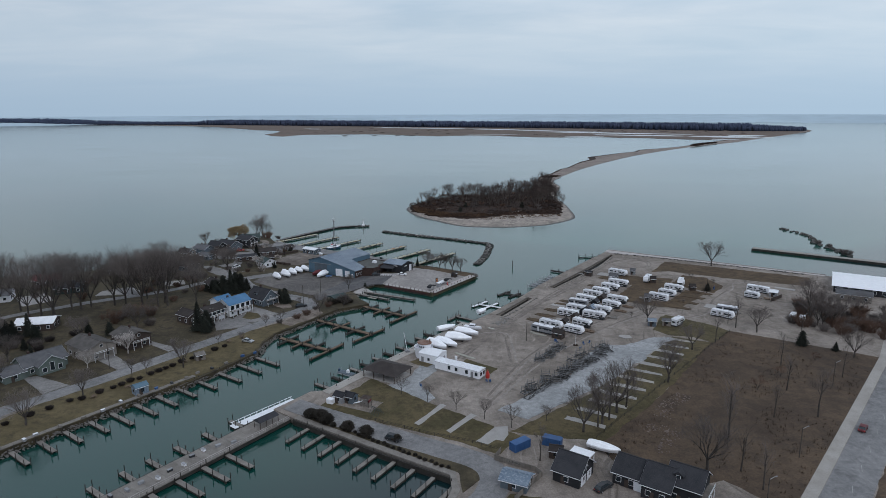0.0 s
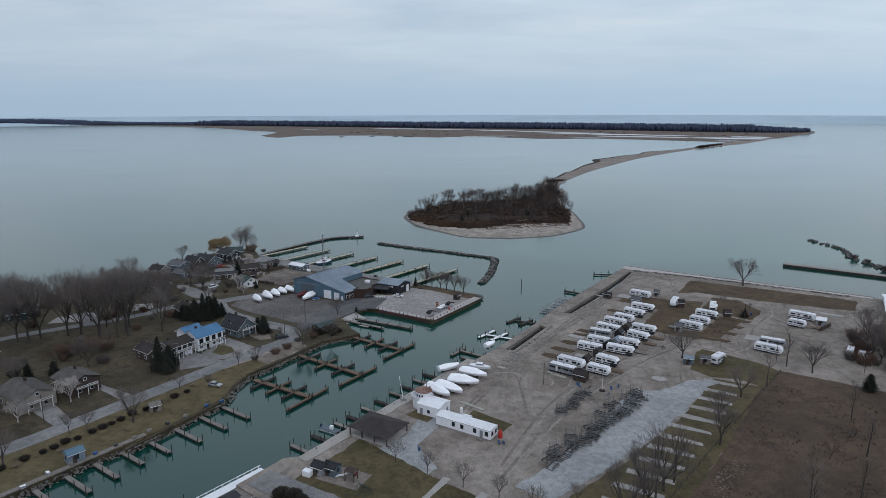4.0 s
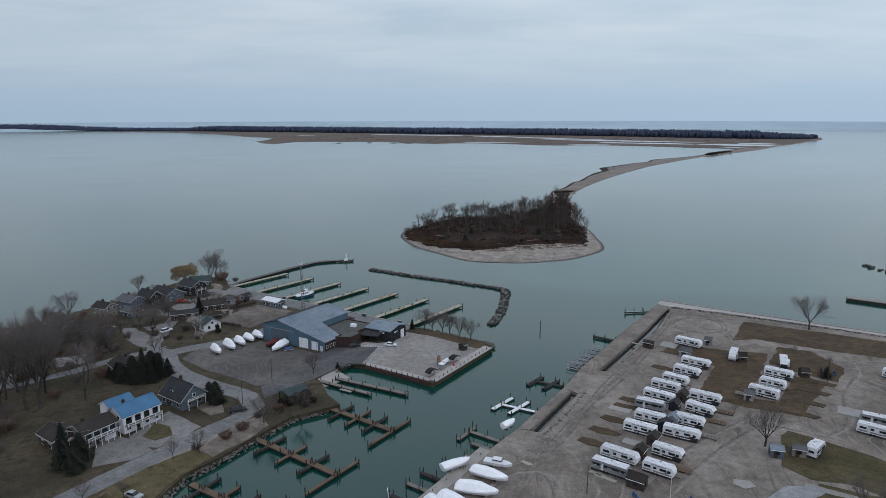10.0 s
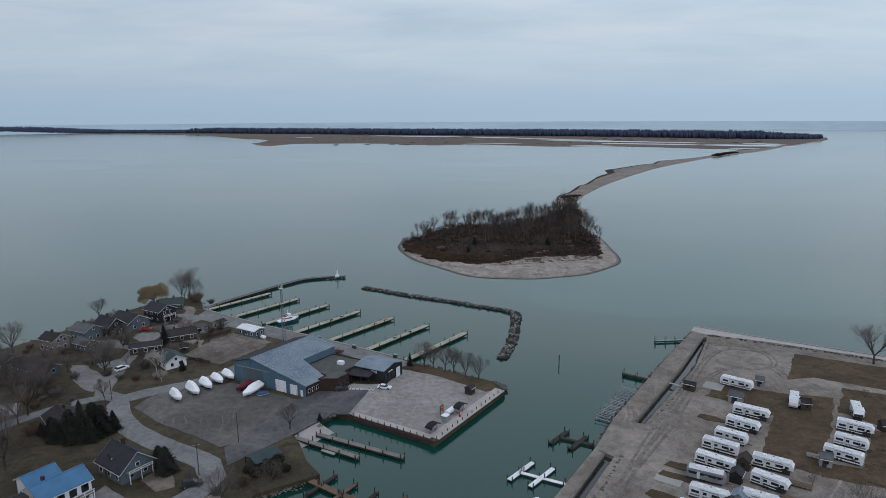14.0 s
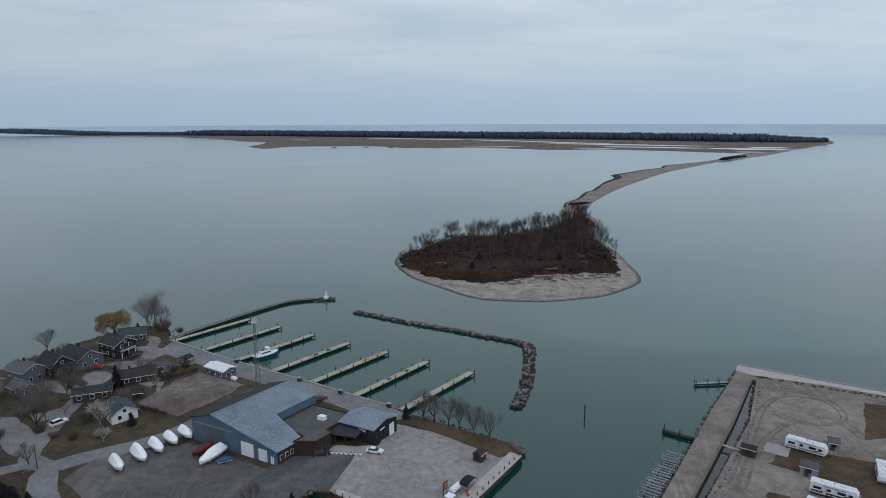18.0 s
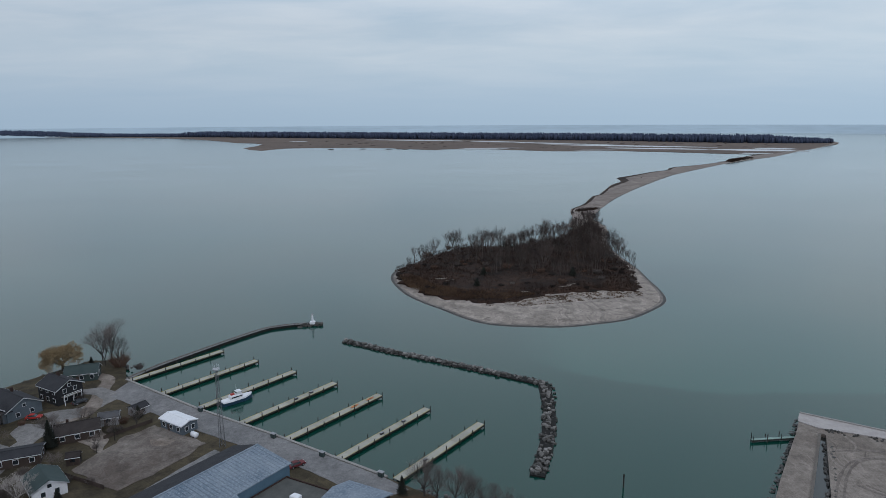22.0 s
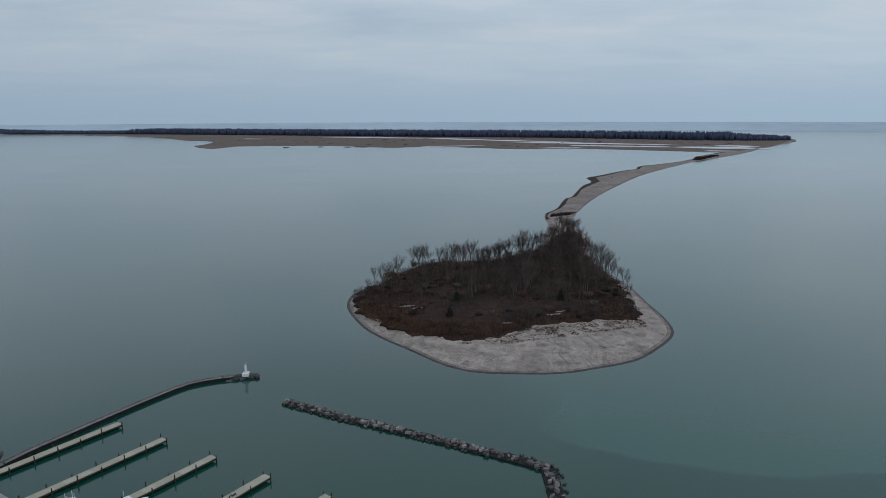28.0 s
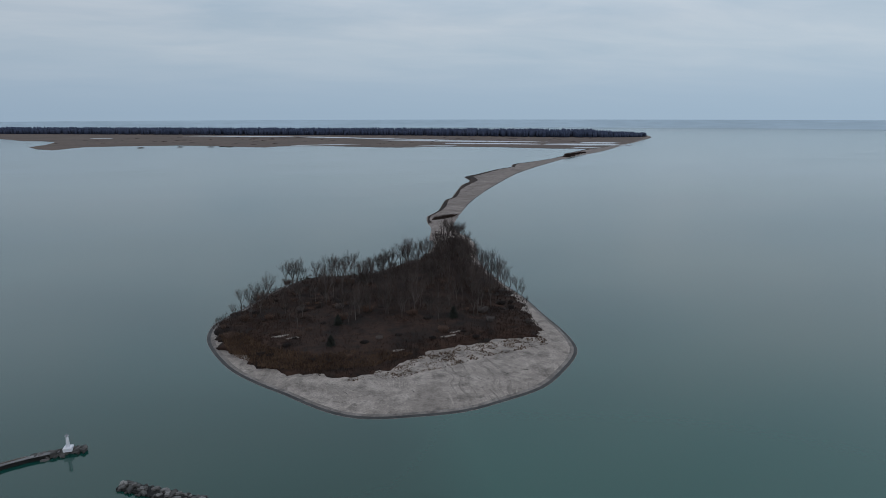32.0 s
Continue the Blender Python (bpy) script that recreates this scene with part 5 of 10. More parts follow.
for x in (-4.5, -1.5, 1.5, 4.5):
    for y in (-1.7, 1.7):
        part("post", Geo().box(x, y, 0, 0.18, 0.18, 2.35), BROWN_WALL, hut)
# quays
sheet("channel_quay", strip([(2.2, -166), (2.6, -190), (2.6, -248)], 3.6), OLD_CONCRETE, "stained concrete quay edge along the channel", amp=0.2)
single("quay_bollard_beam", Geo().prism([G(*p) for p in strip([(4.9, -8), (6.3, -46), (6.5, -95)], 0.7)], 1.7, 2.02), BEAM, "weathered concrete beam along the trench", "beam", kind="structure")
single("quay_bollard_beam_south", Geo().prism([G(*p) for p in strip([(5.7, -118.5), (7.1, -149)], 0.7)], 1.7, 2.02), BEAM, "weathered concrete beam along the trench", "beam", kind="structure")
rubble("trench_rubble", [G(*p) for p in ((7.2, -12), (10.2, -42), (10.2, -70), (9.5, -95))], 2.2, 420, DARK_ROCK, "broken stones along the trench bank", (0.2, 0.6), 0.9, 0.9, 21)
rubble("trench_rubble_south", [G(*p) for p in ((9, -117), (10.5, -135), (10.5, -150))], 2.2, 260, DARK_ROCK, "broken stones along the trench bank", (0.2, 0.7), 0.9, 0.9, 22)
rubble("quay_foot_stones", [G(*p) for p in ((-1.5, 2), (-1.6, -40), (0, -97), (2.4, -117), (3.2, -150), (2.6, -166))], 2.0, 300, ROCK, "grey stones along the foot of the quay", (0.3, 0.7), -0.2, 0.9, 23)
single("plank_bridge", Geo().box(0, 0, 1.86, 5.5, 0.9, 0.14), CONCRETE, "pale plank bridge over the trench", "bridge", kind="structure", m=GM(8.4, -62, 0, -8))
single("sea_wall", Geo().prism([G(*p) for p in ((-1.6, 3.4), (26, 4.2), (60, 6.6), (118, 9.4), (118, 6.2), (60, 3.0), (26, 0.0), (4.5, -4.5), (-1.2, -3))], -2, 2.05), PINK_CONC, "pale concrete sea wall walkway", "sea wall", kind="structure")
single("sea_wall_lip", Geo().prism([G(*p) for p in strip([(-1.4, 3.2), (26, 4.0), (60, 6.4), (118, 9.2)], 0.5)], 2.0, 2.4), CONCRETE, "raised lip of the sea wall", "sea wall", kind="structure")
rubble("sea_wall_stones", [G(*p) for p in ((6, -5), (30, -1.6), (60, 1.5), (110, 5))], 1.6, 220, DARK_ROCK, "dark stones behind the sea wall", (0.2, 0.5), 1.8, 0.3, 24)
# village bank stones
BANK = [G(-42, -345), G(-42, -290), G(-41.5, -262), (-77, 200), (-66.5, 219), (-61, 230), (-61.5, 240), (-59.5, 250), (-53.5, 259), (-47.5, 270.5), (-40.5, 282.5), (-33.5, 287), (-28, 290.8)]
rubble("bank_stones", BANK, 2.4, 1900, BANK_ROCK, "grey-brown riprap stones along the village bank", (0.18, 0.42), 0.1, 1.5, 25)
single("bank_walk", Geo().prism([G(*p) for p in strip([(-43.6, -264), (-43.8, -300), (-43.8, -420)], 1.7)], 1.5, 1.93), DECK, "grey boardwalk along the village bank", "walkway", kind="structure")
rubble("fuel_point_stones", [(18, 349.5), (22, 346), (22.6, 343.5)], 3.4, 90, ROCK, "grey riprap stones at the quay point", (0.4, 0.9), 0.0, 1.2, 26)
rubble("quay_lawn_stones", [(-8, 366.5), (6, 357.5), (17, 350.5)], 3, 110, ROCK, "grey riprap stones along the harbour lawn", (0.3, 0.7), 0.0, 1.2, 27)
rubble("ramp_stones", [(-31, 324.5), (-36, 320), (-33, 316)], 3, 70, ROCK, "pale riprap stones beside the ramp", (0.3, 0.7), 0.6, 1.0, 28)
rubble("village_shore_stones", [(-238, 334), (-202, 344.5), (-184, 358.5), (-172, 377), (-158, 411), (-143, 438), (-136, 449), (-126, 450), (-118, 442)], 3, 300, DARK_ROCK, "dark stones along the village shore", (0.3, 0.9), 0.1, 1.0, 29)
# right-hand breakwater
rb = thing("timber_breakwater", GM(0, 0, 0), "long old breakwater with a pale top and black timber sides", "breakwater")
part("wall", Geo().prism(strip([(72, 64.5), (128, 64.5), (200, 64.5)], 4.6), -2, 1.25), DARK_WOOD, rb)
part("top", Geo().prism(strip([(72.2, 64.7), (128, 64.7), (200, 64.7)], 4.5), 1.2, 1.5), OLD_CONCRETE, rb)
reef = thing("stone_reef", pose(0, 0, 0), "broken line of dark stones standing in the water", "rocks")
stone_row(reef, [G(*p) for p in ((76, 157), (88, 145), (97, 133), (105, 108), (113, 98), (126, 78))], 6, 90, DARK_STONES, (0.8, 2.0), -0.2, 0.9, 31)
# fuel quay edging
FUEL_POST = Geo().tube((0, 0, -2.2), (0, 0, 0.9), 0.15, 0.13, 6).mesh("post", FENDER)
FQ = [(-24.5, 322.6), (-1.0, 308.6), (0.8, 308.2), (21.5, 341.2)]
single("fuel_quay_boards", Geo().prism(strip([(-24.5, 323.8), (-0.4, 309.8)], 2.0), 1.7, 1.98).prism(strip([(0.2, 309.4), (20.8, 342)], 3.6), 1.7, 1.97), PINK_CONC, "pale boarded walkway of the fuel quay", "quay", kind="structure")
single("fuel_quay_fender", Geo().prism(strip(FQ, 0.4), 0.85, 1.55), FENDER, "dark red fender beam of the fuel quay", "quay", kind="structure")
# dark strip below the fender: shade and reflection there put into its colour
single("fuel_quay_wall", Geo().prism(strip(FQ, 0.22), -1, 0.85), DARK_WOOD, "dark wall under the fuel quay, shade put into its colour", "quay", kind="structure")
for i in range(27):
    t = i / 26
    p = Vector(FQ[0]).lerp(Vector(FQ[1]), t * 2.2) if t < 0.4545 else Vector(FQ[2]).lerp(Vector(FQ[3]), (t - 0.4545) / 0.5455)
    ob = new("mooring_pile", FUEL_POST)
    ob.matrix_basis = pose(p.x, p.y, 1.9)
    tagged(ob, "dark timber mooring pile along the fuel quay", "pile", "fuel quay piles")
ob = single("channel_marker", Geo().tube((0, 0, -3), (0, 0, 4.4), 0.2, 0.17, 8).tube((0, 0, 3.7), (0, 0, 4.1), 0.25, 0.25, 8), DARK_WOOD, "dark timber pile marking the channel", "pile", m=pose(44.4, 368.4, -0.6))


# ---- buildings ----
WIN_CACHE = {}
HOUSES = []


def window(parent, x, y, z, w, h, rz, frame_mat=None, framed=True):
    """A framed pane on a wall; rz is the way it faces, in degrees from local -y."""
    key = (w, h, (frame_mat or WHITE).name)
    if key not in WIN_CACHE:
        WIN_CACHE[key] = (Geo().box(0, -0.04, 0, w + 0.2, 0.1, h + 0.2).mesh("window", frame_mat or WHITE), Geo().box(0, -0.08, 0.1, w, 0.06, h).mesh("pane", GLASS))
    a, b = WIN_CACHE[key]
    if not framed:
        return share("window", b, parent, pose(x, y, z - 0.1, 0, 0, rz))
    f = share("window", a, parent, pose(x, y, z - 0.1, 0, 0, rz))
    share("pane", b, f)
    return f


def door(parent, x, y, z, w, h, rz, material, label=""):
    return share("door", Geo().box(0, -0.05, 0, w, 0.12, h).mesh("door", material), parent, pose(x, y, z, 0, 0, rz), label)


def gable_shell(L, W, h, rise, over, thick=0.25):
    """Walls with gable ends and a two-slope roof, ridge along x."""
    a, b = L / 2, W / 2
    walls = Geo().add([(-a, -b, -0.4), (a, -b, -0.4), (a, b, -0.4), (-a, b, -0.4), (-a, -b, h), (a, -b, h), (a, b, h), (-a, b, h), (-a, 0, h + rise), (a, 0, h + rise)],
                      [(0, 1, 5, 4), (2, 3, 7, 6), (1, 2, 6, 9, 5), (3, 0, 4, 8, 7), (3, 2, 1, 0)])
    sides = []
    for s in (-1, 1):
        A, drop = a + over, rise * over / b
        y1, z1, zr = s * (b + over), h - drop, h + rise
        sides.append(Geo().add([(-A, y1, z1), (A, y1, z1), (A, 0, zr), (-A, 0, zr), (-A, y1, z1 + thick), (A, y1, z1 + thick), (A, 0, zr + thick), (-A, 0, zr + thick)],
                               [(0, 1, 2, 3), (4, 7, 6, 5), (0, 4, 5, 1), (1, 5, 6, 2), (2, 6, 7, 3), (3, 7, 4, 0)]))
    return walls, sides


def house(x, y, rz, L, W, h, rise, wall_mat, roof_mat, label, z=1.8, over=0.5, wins=3, storeys=1, name="house", chimney=True, garage=False, group="", category="house", cross=None, deck=False, trim=None, dormer=None, gable_deck=False):
    HOUSES.append((x, y, max(L, W) * 0.6 + 1.5))
    t = thing(name, pose(x, y, z, 0, 0, rz), label, category, group)
    walls, sides = gable_shell(L, W, h, rise, over)
    part("wall", walls, wall_mat, t)
    for s in sides:
        part("roof_slope", s, roof_mat, t)
    part("ridge_cap", Geo().box(0, 0, h + rise + 0.16, L + 2 * over, 0.35, 0.14), roof_mat, t)
    for s in (-1, 1):
        part("gutter", Geo().box(0, s * (W / 2 + over), h - rise * over / (W / 2) - 0.02, L + 2 * over, 0.14, 0.14), trim or WHITE, t)
    if L > 5:
        for sx in (-1, 1):
            xx, dz = sx * (L / 2 + over + 0.02), rise * over / (W / 2)
            part("bargeboard", Geo().add([(xx, -W / 2 - over, h - dz - 0.02), (xx, 0, h + rise - 0.02), (xx, W / 2 + over, h - dz - 0.02), (xx, W / 2 + over, h - dz + 0.27), (xx, 0, h + rise + 0.27), (xx, -W / 2 - over, h - dz + 0.27)], [(0, 1, 4, 5), (1, 2, 3, 4), (5, 4, 1, 0), (4, 3, 2, 1)]), trim or WHITE, t)
    for k in range(storeys):
        zz = 1.0 + 2.7 * k
        if zz + 1.2 > h + 0.2:
            break
        for i in range(wins):
            px = -L / 2 + L * (i + 0.5) / wins
            if not (garage and k == 0 and i == wins - 1):
                window(t, px, -W / 2, zz, 1.1, 1.2, 0, None, L > 5)
            window(t, px, W / 2, zz, 1.1, 1.2, 180, None, L > 5)
        for s, r in ((-1, -90), (1, 90)):
            if L > 5:
                window(t, s * L / 2, -W / 5, zz, 1.0, 1.2, r)
                window(t, s * L / 2, W / 5, zz, 1.0, 1.2, r)
            else:
                window(t, s * L / 2, 0, zz, 0.8, 1.0, r, None, False)
    if h + rise > 4.6:
        window(t, L / 2, 0, h + 0.15, 0.9, 0.9, 90)
    door(t, -L * 0.12, -W / 2, 0, 1.0, 2.05, 0, BROWN_WALL)
    if garage:
        door(t, L / 2 - 2.2, -W / 2, 0, 3.2, 2.3, 0, WHITE, "white garage door")
    if chimney:
        part("chimney", Geo().box(-L * 0.22, W * 0.12, h + rise * 0.4, 0.7, 0.7, rise * 0.6 + 0.9), BRICK, t)
    if cross:
        cx, cw, cd = cross
        w2, s2 = gable_shell(cd, cw, h, rise * cw / W * 1.05, over)
        m = pose(cx, -W / 2 - cd / 2 + 1.2, 0, 0, 0, 90)
        wing = share("wing", w2.mesh("wing", wall_mat), t, m)
        for s in s2:
            share("roof_slope", s.mesh("roof_slope", roof_mat), t, m)
        yy, rr = -W / 2 - cd + 1.2 - over - 0.02, rise * cw / W * 1.05
        dz = rr * over / (cw / 2)
        part("bargeboard", Geo().add([(cx - cw / 2 - over, yy, h - dz - 0.02), (cx, yy, h + rr - 0.02), (cx + cw / 2 + over, yy, h - dz - 0.02), (cx + cw / 2 + over, yy, h - dz + 0.27), (cx, yy, h + rr + 0.27), (cx - cw / 2 - over, yy, h - dz + 0.27)], [(0, 1, 4, 5), (1, 2, 3, 4), (5, 4, 1, 0), (4, 3, 2, 1)]), trim or WHITE, t)
        if cw > 7:
            for q in (-0.3, 0, 0.3):
                window(t, cx + q * cw, -W / 2 - cd + 1.2, 0.9, 1.3, 1.5 if q else 3.0, 0)
        else:
            window(t, cx, -W / 2 - cd + 1.2, 1.0, 1.6, 1.3, 0)
        if h > 4:
            window(t, cx, -W / 2 - cd + 1.2, 3.7, 1.6, 1.2, 0)
    if deck:
        part("deck", Geo().box(0, -W / 2 - 0.9, 2.45, L * 0.96, 1.8, 0.16), DECK, t)
        for i in range(6):
            part("deck_post", Geo().box(-L * 0.46 + L * 0.92 * i / 5, -W / 2 - 1.75, 0, 0.14, 0.14, 3.45), WHITE, t)
        part("rail", Geo().box(0, -W / 2 - 1.75, 3.42, L * 0.96, 0.1, 0.1).box(0, -W / 2 - 1.75, 2.75, L * 0.96, 0.06, 0.1), WHITE, t)
        for i in range(4):
            window(t, -L * 0.36 + L * 0.24 * i, -W / 2, 2.75, 1.7, 1.9, 0, WHITE)
    if dormer:
        part("dormer", Geo().box(dormer, -W * 0.27, h + rise * 0.25, 2.0, 1.6, 1.1), wall_mat, t)
        part("dormer_roof", Geo().add([(dormer - 1.3, -W * 0.27 - 1.1, h + rise * 0.25 + 1.1), (dormer + 1.3, -W * 0.27 - 1.1, h + rise * 0.25 + 1.1), (dormer + 1.3, -W * 0.05, h + rise * 0.25 + 1.1), (dormer - 1.3, -W * 0.05, h + rise * 0.25 + 1.1), (dormer, -W * 0.27 - 1.1, h + rise * 0.25 + 2.0), (dormer, 0, h + rise * 0.25 + 2.0)], [(1, 0, 4), (0, 3, 5, 4), (1, 4, 5, 2), (0, 1, 2, 3), (2, 5, 3)]), roof_mat, t)
        window(t, dormer, -W * 0.27 - 0.8, h + rise * 0.25 + 0.2, 0.9, 0.7, 0)
    if gable_deck:
        part("balcony", Geo().box(L / 2 + 0.8, 0, 2.6, 1.6, W * 0.7, 0.14), DECK, t)
        part("rail", Geo().box(L / 2 + 1.55, 0, 3.45, 0.08, W * 0.7, 0.1).box(L / 2 + 1.55, 0, 2.95, 0.06, W * 0.7, 0.1), WHITE, t)
        for i in (-1, 0, 1):
            part("deck_post", Geo().box(L / 2 + 1.5, i * W * 0.33, 0, 0.14, 0.14, 3.45), WHITE, t)
    return t


# blue warehouse: ridge off-centre, low wing to the east
SKEW = 0.13


def warehouse():
    t = thing("warehouse", pose(-69.8, 348.8, 1.8, 0, 0, -26), "large blue metal warehouse with a weathered pale steel roof", "warehouse")
    rx, mx, wx, D = 8.2, 18.4, 31.0, 27.5
    zr, zw, zm, ze = 9.2, 6.9, 6.4, 3.9
    wd = 8.5
    def prof(x):
        return zw + (zr - zw) * x / rx if x < rx else zr + (ze - zr) * (x - rx) / (wx - rx)
    w = Geo().add([(0, 0, -0.4), (wx, 0, -0.4), (wx, 0, prof(wx)), (rx, 0, zr), (0, 0, zw)], [(0, 1, 2, 3, 4)])
    part("front_wall", w, BLUE_WALL, t)
    part("west_wall", Geo().quad((0, D, -0.4), (0, 0, -0.4), (0, 0, zw), (0, D, zw)), BLUE_WALL, t)
    part("back_wall", Geo().add([(0, D, -0.4), (mx, D, -0.4), (mx, D, prof(mx)), (rx, D, zr), (0, D, zw)], [(4, 3, 2, 1, 0)]), BLUE_WALL, t)
    part("inner_wall", Geo().quad((mx, 11.6, -0.4), (mx, D, -0.4), (mx, D, prof(mx)), (mx, 11.6, prof(mx))).quad((wx, wd, -0.4), (mx, 11.6, -0.4), (mx, 11.6, prof(mx)), (wx, wd, prof(wx))), BLUE_WALL, t)
    part("east_wall", Geo().quad((wx, 0, -0.4), (wx, wd, -0.4), (wx, wd, prof(wx)), (wx, 0, prof(wx))), BRICK, t, "brown brick end wall")
    o = 0.4
    part("west_roof", Geo().add([(-o, -o, zw - 0.15), (rx, -o, zr), (rx, D + o, zr), (-o, D + o, zw - 0.15), (-o, -o, zw + 0.1), (rx, -o, zr + 0.25), (rx, D + o, zr + 0.25), (-o, D + o, zw + 0.1)], [(0, 3, 2, 1), (4, 5, 6, 7), (0, 1, 5, 4), (2, 3, 7, 6), (3, 0, 4, 7)]), BLACK_ROOF, t, "dark west roof slope")
    pts = [(rx, -o), (wx + o, -o), (wx + o, wd), (mx + 0.3, 11.9), (mx + 0.3, D + o), (rx, D + o)]
    n = len(pts)
    part("east_roof", Geo().add([(x, y, prof(x) + 0.0) for x, y in pts] + [(x, y, prof(x) + 0.25) for x, y in pts], [tuple(range(n - 1, -1, -1)), tuple(range(n, 2 * n))] + [(i, (i + 1) % n, n + (i + 1) % n, n + i) for i in range(n)]), FROST_ROOF, t)
    # standing seams
    seam = Geo().box(0, 0, 0, 1, 0.07, 0.07).mesh("seam", FROST_ROOF)
    for i in range(28):
        y = -0.2 + i * 1.0
        x1 = wx if y < wd else (wx - (y - wd) * (wx - mx) / 3.3 if y < 11.8 else mx)
        L = math.hypot(x1 - rx, prof(x1) - zr)
        share("seam", seam, t, Matrix.Translation(((rx + x1) / 2, y, (zr + prof(x1)) / 2 + 0.25)) @ Euler((0, math.atan2(zr - prof(x1), x1 - rx), 0)).to_matrix().to_4x4() @ Matrix.Diagonal((L, 1, 1, 1)))
    part("ridge_cap", Geo().box(rx, D / 2, zr + 0.2, 0.5, D + 0.8, 0.14), FROST_ROOF, t)
    # ribs and sliding door on the front
    rib = Geo().box(0, -0.06, 0, 0.1, 0.1, 1).mesh("rib", BLUE_WALL)
    for i in range(26):
        x = 0.6 + i * 1.2
        share("rib", rib, t, Matrix.Translation((x, 0, 0)) @ Matrix.Diagonal((1, 1, prof(x) - 0.2, 1)))
    d = door(t, 8.4, 0, 0, 8.5, 5.6, 0, SLATE_WALL, "pale blue sliding door")
    part("door_track", Geo().box(8.4, -0.15, 5.7, 14, 0.2, 0.25), GREY, t)
    door(t, 20.6, 0, 0, 4.4, 4.0, 0, WHITE, "white roll-up door")
    door(t, 26.0, 0, 0, 3.0, 3.4, 0, WHITE, "white roll-up door")
    door(t, 29.3, 0, 0, 1.0, 2.1, 0, WHITE)
    for i in range(4):
        window(t, wx, 1.3 + i * 1.8, 1.2, 0.9, 1.2, 90)
    # flat-roofed link
    f = thing("link_building", pose(-69.8, 348.8, 1.8, 0, 0, -26), "low brown brick building with a grey gravel flat roof", "building")
    ol = [(wx + 0.01, 5.5), (36, 8.5), (36, 14), (33.4, 15.5), (33.4, 26), (mx + 0.6, 26), (mx + 0.6, 12.6), (wx + 0.01, wd + 0.6)]
    part("wall", Geo().prism(ol, -0.4, 4.1), BRICK, f)
    part("roof", Geo().prism([(x * 0.985 + 0.4, y * 0.98 + 0.3) for x, y in ol], 4.1, 4.22), FLAT_ROOF, f)
    for a, b in zip(ol, ol[1:] + ol[:1]):
        part("parapet", Geo().prism(strip([a, b], 0.25), 4.1, 4.5), BRICK, f)
    part("roof_unit", Geo().soft(28, 19.5, 4.22, 2.2, 1.6, 1.3, 0.15), WHITE, f)
    part("unit_base", Geo().box(28, 19.5, 4.2, 2.5, 1.9, 0.15), GREY, f)
    for i in range(4):
        window(f, 36, 9.0 + i * 1.4, 0.9, 1.0, 1.5, 90, BROWN_WALL)
    # restaurant
    r = thing("restaurant", pose(-69.8, 348.8, 1.8, 0, 0, -26), "charcoal restaurant with a low blue-grey metal roof and dark porch", "restaurant")
    x0, x1, y0, y1, h = 33.8, 45.0, 20.3, 30.2, 4.4
    part("wall", Geo().box((x0 + x1) / 2, (y0 + y1) / 2, -0.4, x1 - x0, y1 - y0, h + 0.4), BLACK_WALL, r)
    part("roof_near", Geo().add([(x0 - 0.5, y0 - 0.6, h + 0.1), (x1 + 0.5, y0 - 0.6, h + 0.1), (x1 + 0.5, 25.2, h + 1.5), (x0 - 0.5, 25.2, h + 1.5), (x0 - 0.5, y0 - 0.6, h + 0.35), (x1 + 0.5, y0 - 0.6, h + 0.35), (x1 + 0.5, 25.2, h + 1.75), (x0 - 0.5, 25.2, h + 1.75)], [(3, 2, 1, 0), (4, 5, 6, 7), (0, 1, 5, 4), (1, 2, 6, 5), (2, 3, 7, 6), (3, 0, 4, 7)]), FROST_ROOF, r)
    part("roof_far", Geo().add([(x0 - 0.5, 25.2, h + 1.5), (x1 + 0.5, 25.2, h + 1.5), (x1 + 0.5, y1 + 0.6, h + 0.3), (x0 - 0.5, y1 + 0.6, h + 0.3), (x0 - 0.5, 25.2, h + 1.75), (x1 + 0.5, 25.2, h + 1.75), (x1 + 0.5, y1 + 0.6, h + 0.55), (x0 - 0.5, y1 + 0.6, h + 0.55)], [(3, 2, 1, 0), (4, 5, 6, 7), (0, 1, 5, 4), (1, 2, 6, 5), (2, 3, 7, 6), (3, 0, 4, 7)]), FROST_ROOF, r)
    part("gable_fill", Geo().add([(x1 + 0.02, y0, h - 0.1), (x1 + 0.02, y1, h - 0.1), (x1 + 0.02, 25.2, h + 1.5)], [(0, 1, 2)]).add([(x0 - 0.02, y0, h - 0.1), (x0 - 0.02, y1, h - 0.1), (x0 - 0.02, 25.2, h + 1.5)], [(2, 1, 0)]), BLACK_WALL, r)
    part("porch_roof", Geo().add([(32.0, 15.2, 2.7), (41.5, 17.2, 2.7), (41.5, 20.4, 3.6), (33.8, 20.4, 3.9), (32.0, 15.2, 2.9), (41.5, 17.2, 2.9), (41.5, 20.4, 3.8), (33.8, 20.4, 4.1)], [(3, 2, 1, 0), (4, 5, 6, 7), (0, 1, 5, 4), (1, 2, 6, 5), (2, 3, 7, 6), (3, 0, 4, 7)]), BLACK_ROOF, r)
    for px, py in ((32.4, 15.5), (35.4, 16.1), (38.4, 16.8), (41.2, 17.4)):
        part("porch_post", Geo().box(px, py, 0, 0.22, 0.22, 2.75), BLACK_WALL, r)
    for i in range(3):
        window(r, 35.5 + 2.6 * i, y0, 1.0, 1.6, 1.4, 0, BLACK_WALL)
        window(r, x1, 21.4 + 1.9 * i, 1.4, 1.5, 1.3, 90, BLACK_WALL)
    door(r, x1, 28.2, 0, 3.2, 3.6, 90, WHITE, "white roll-up door")
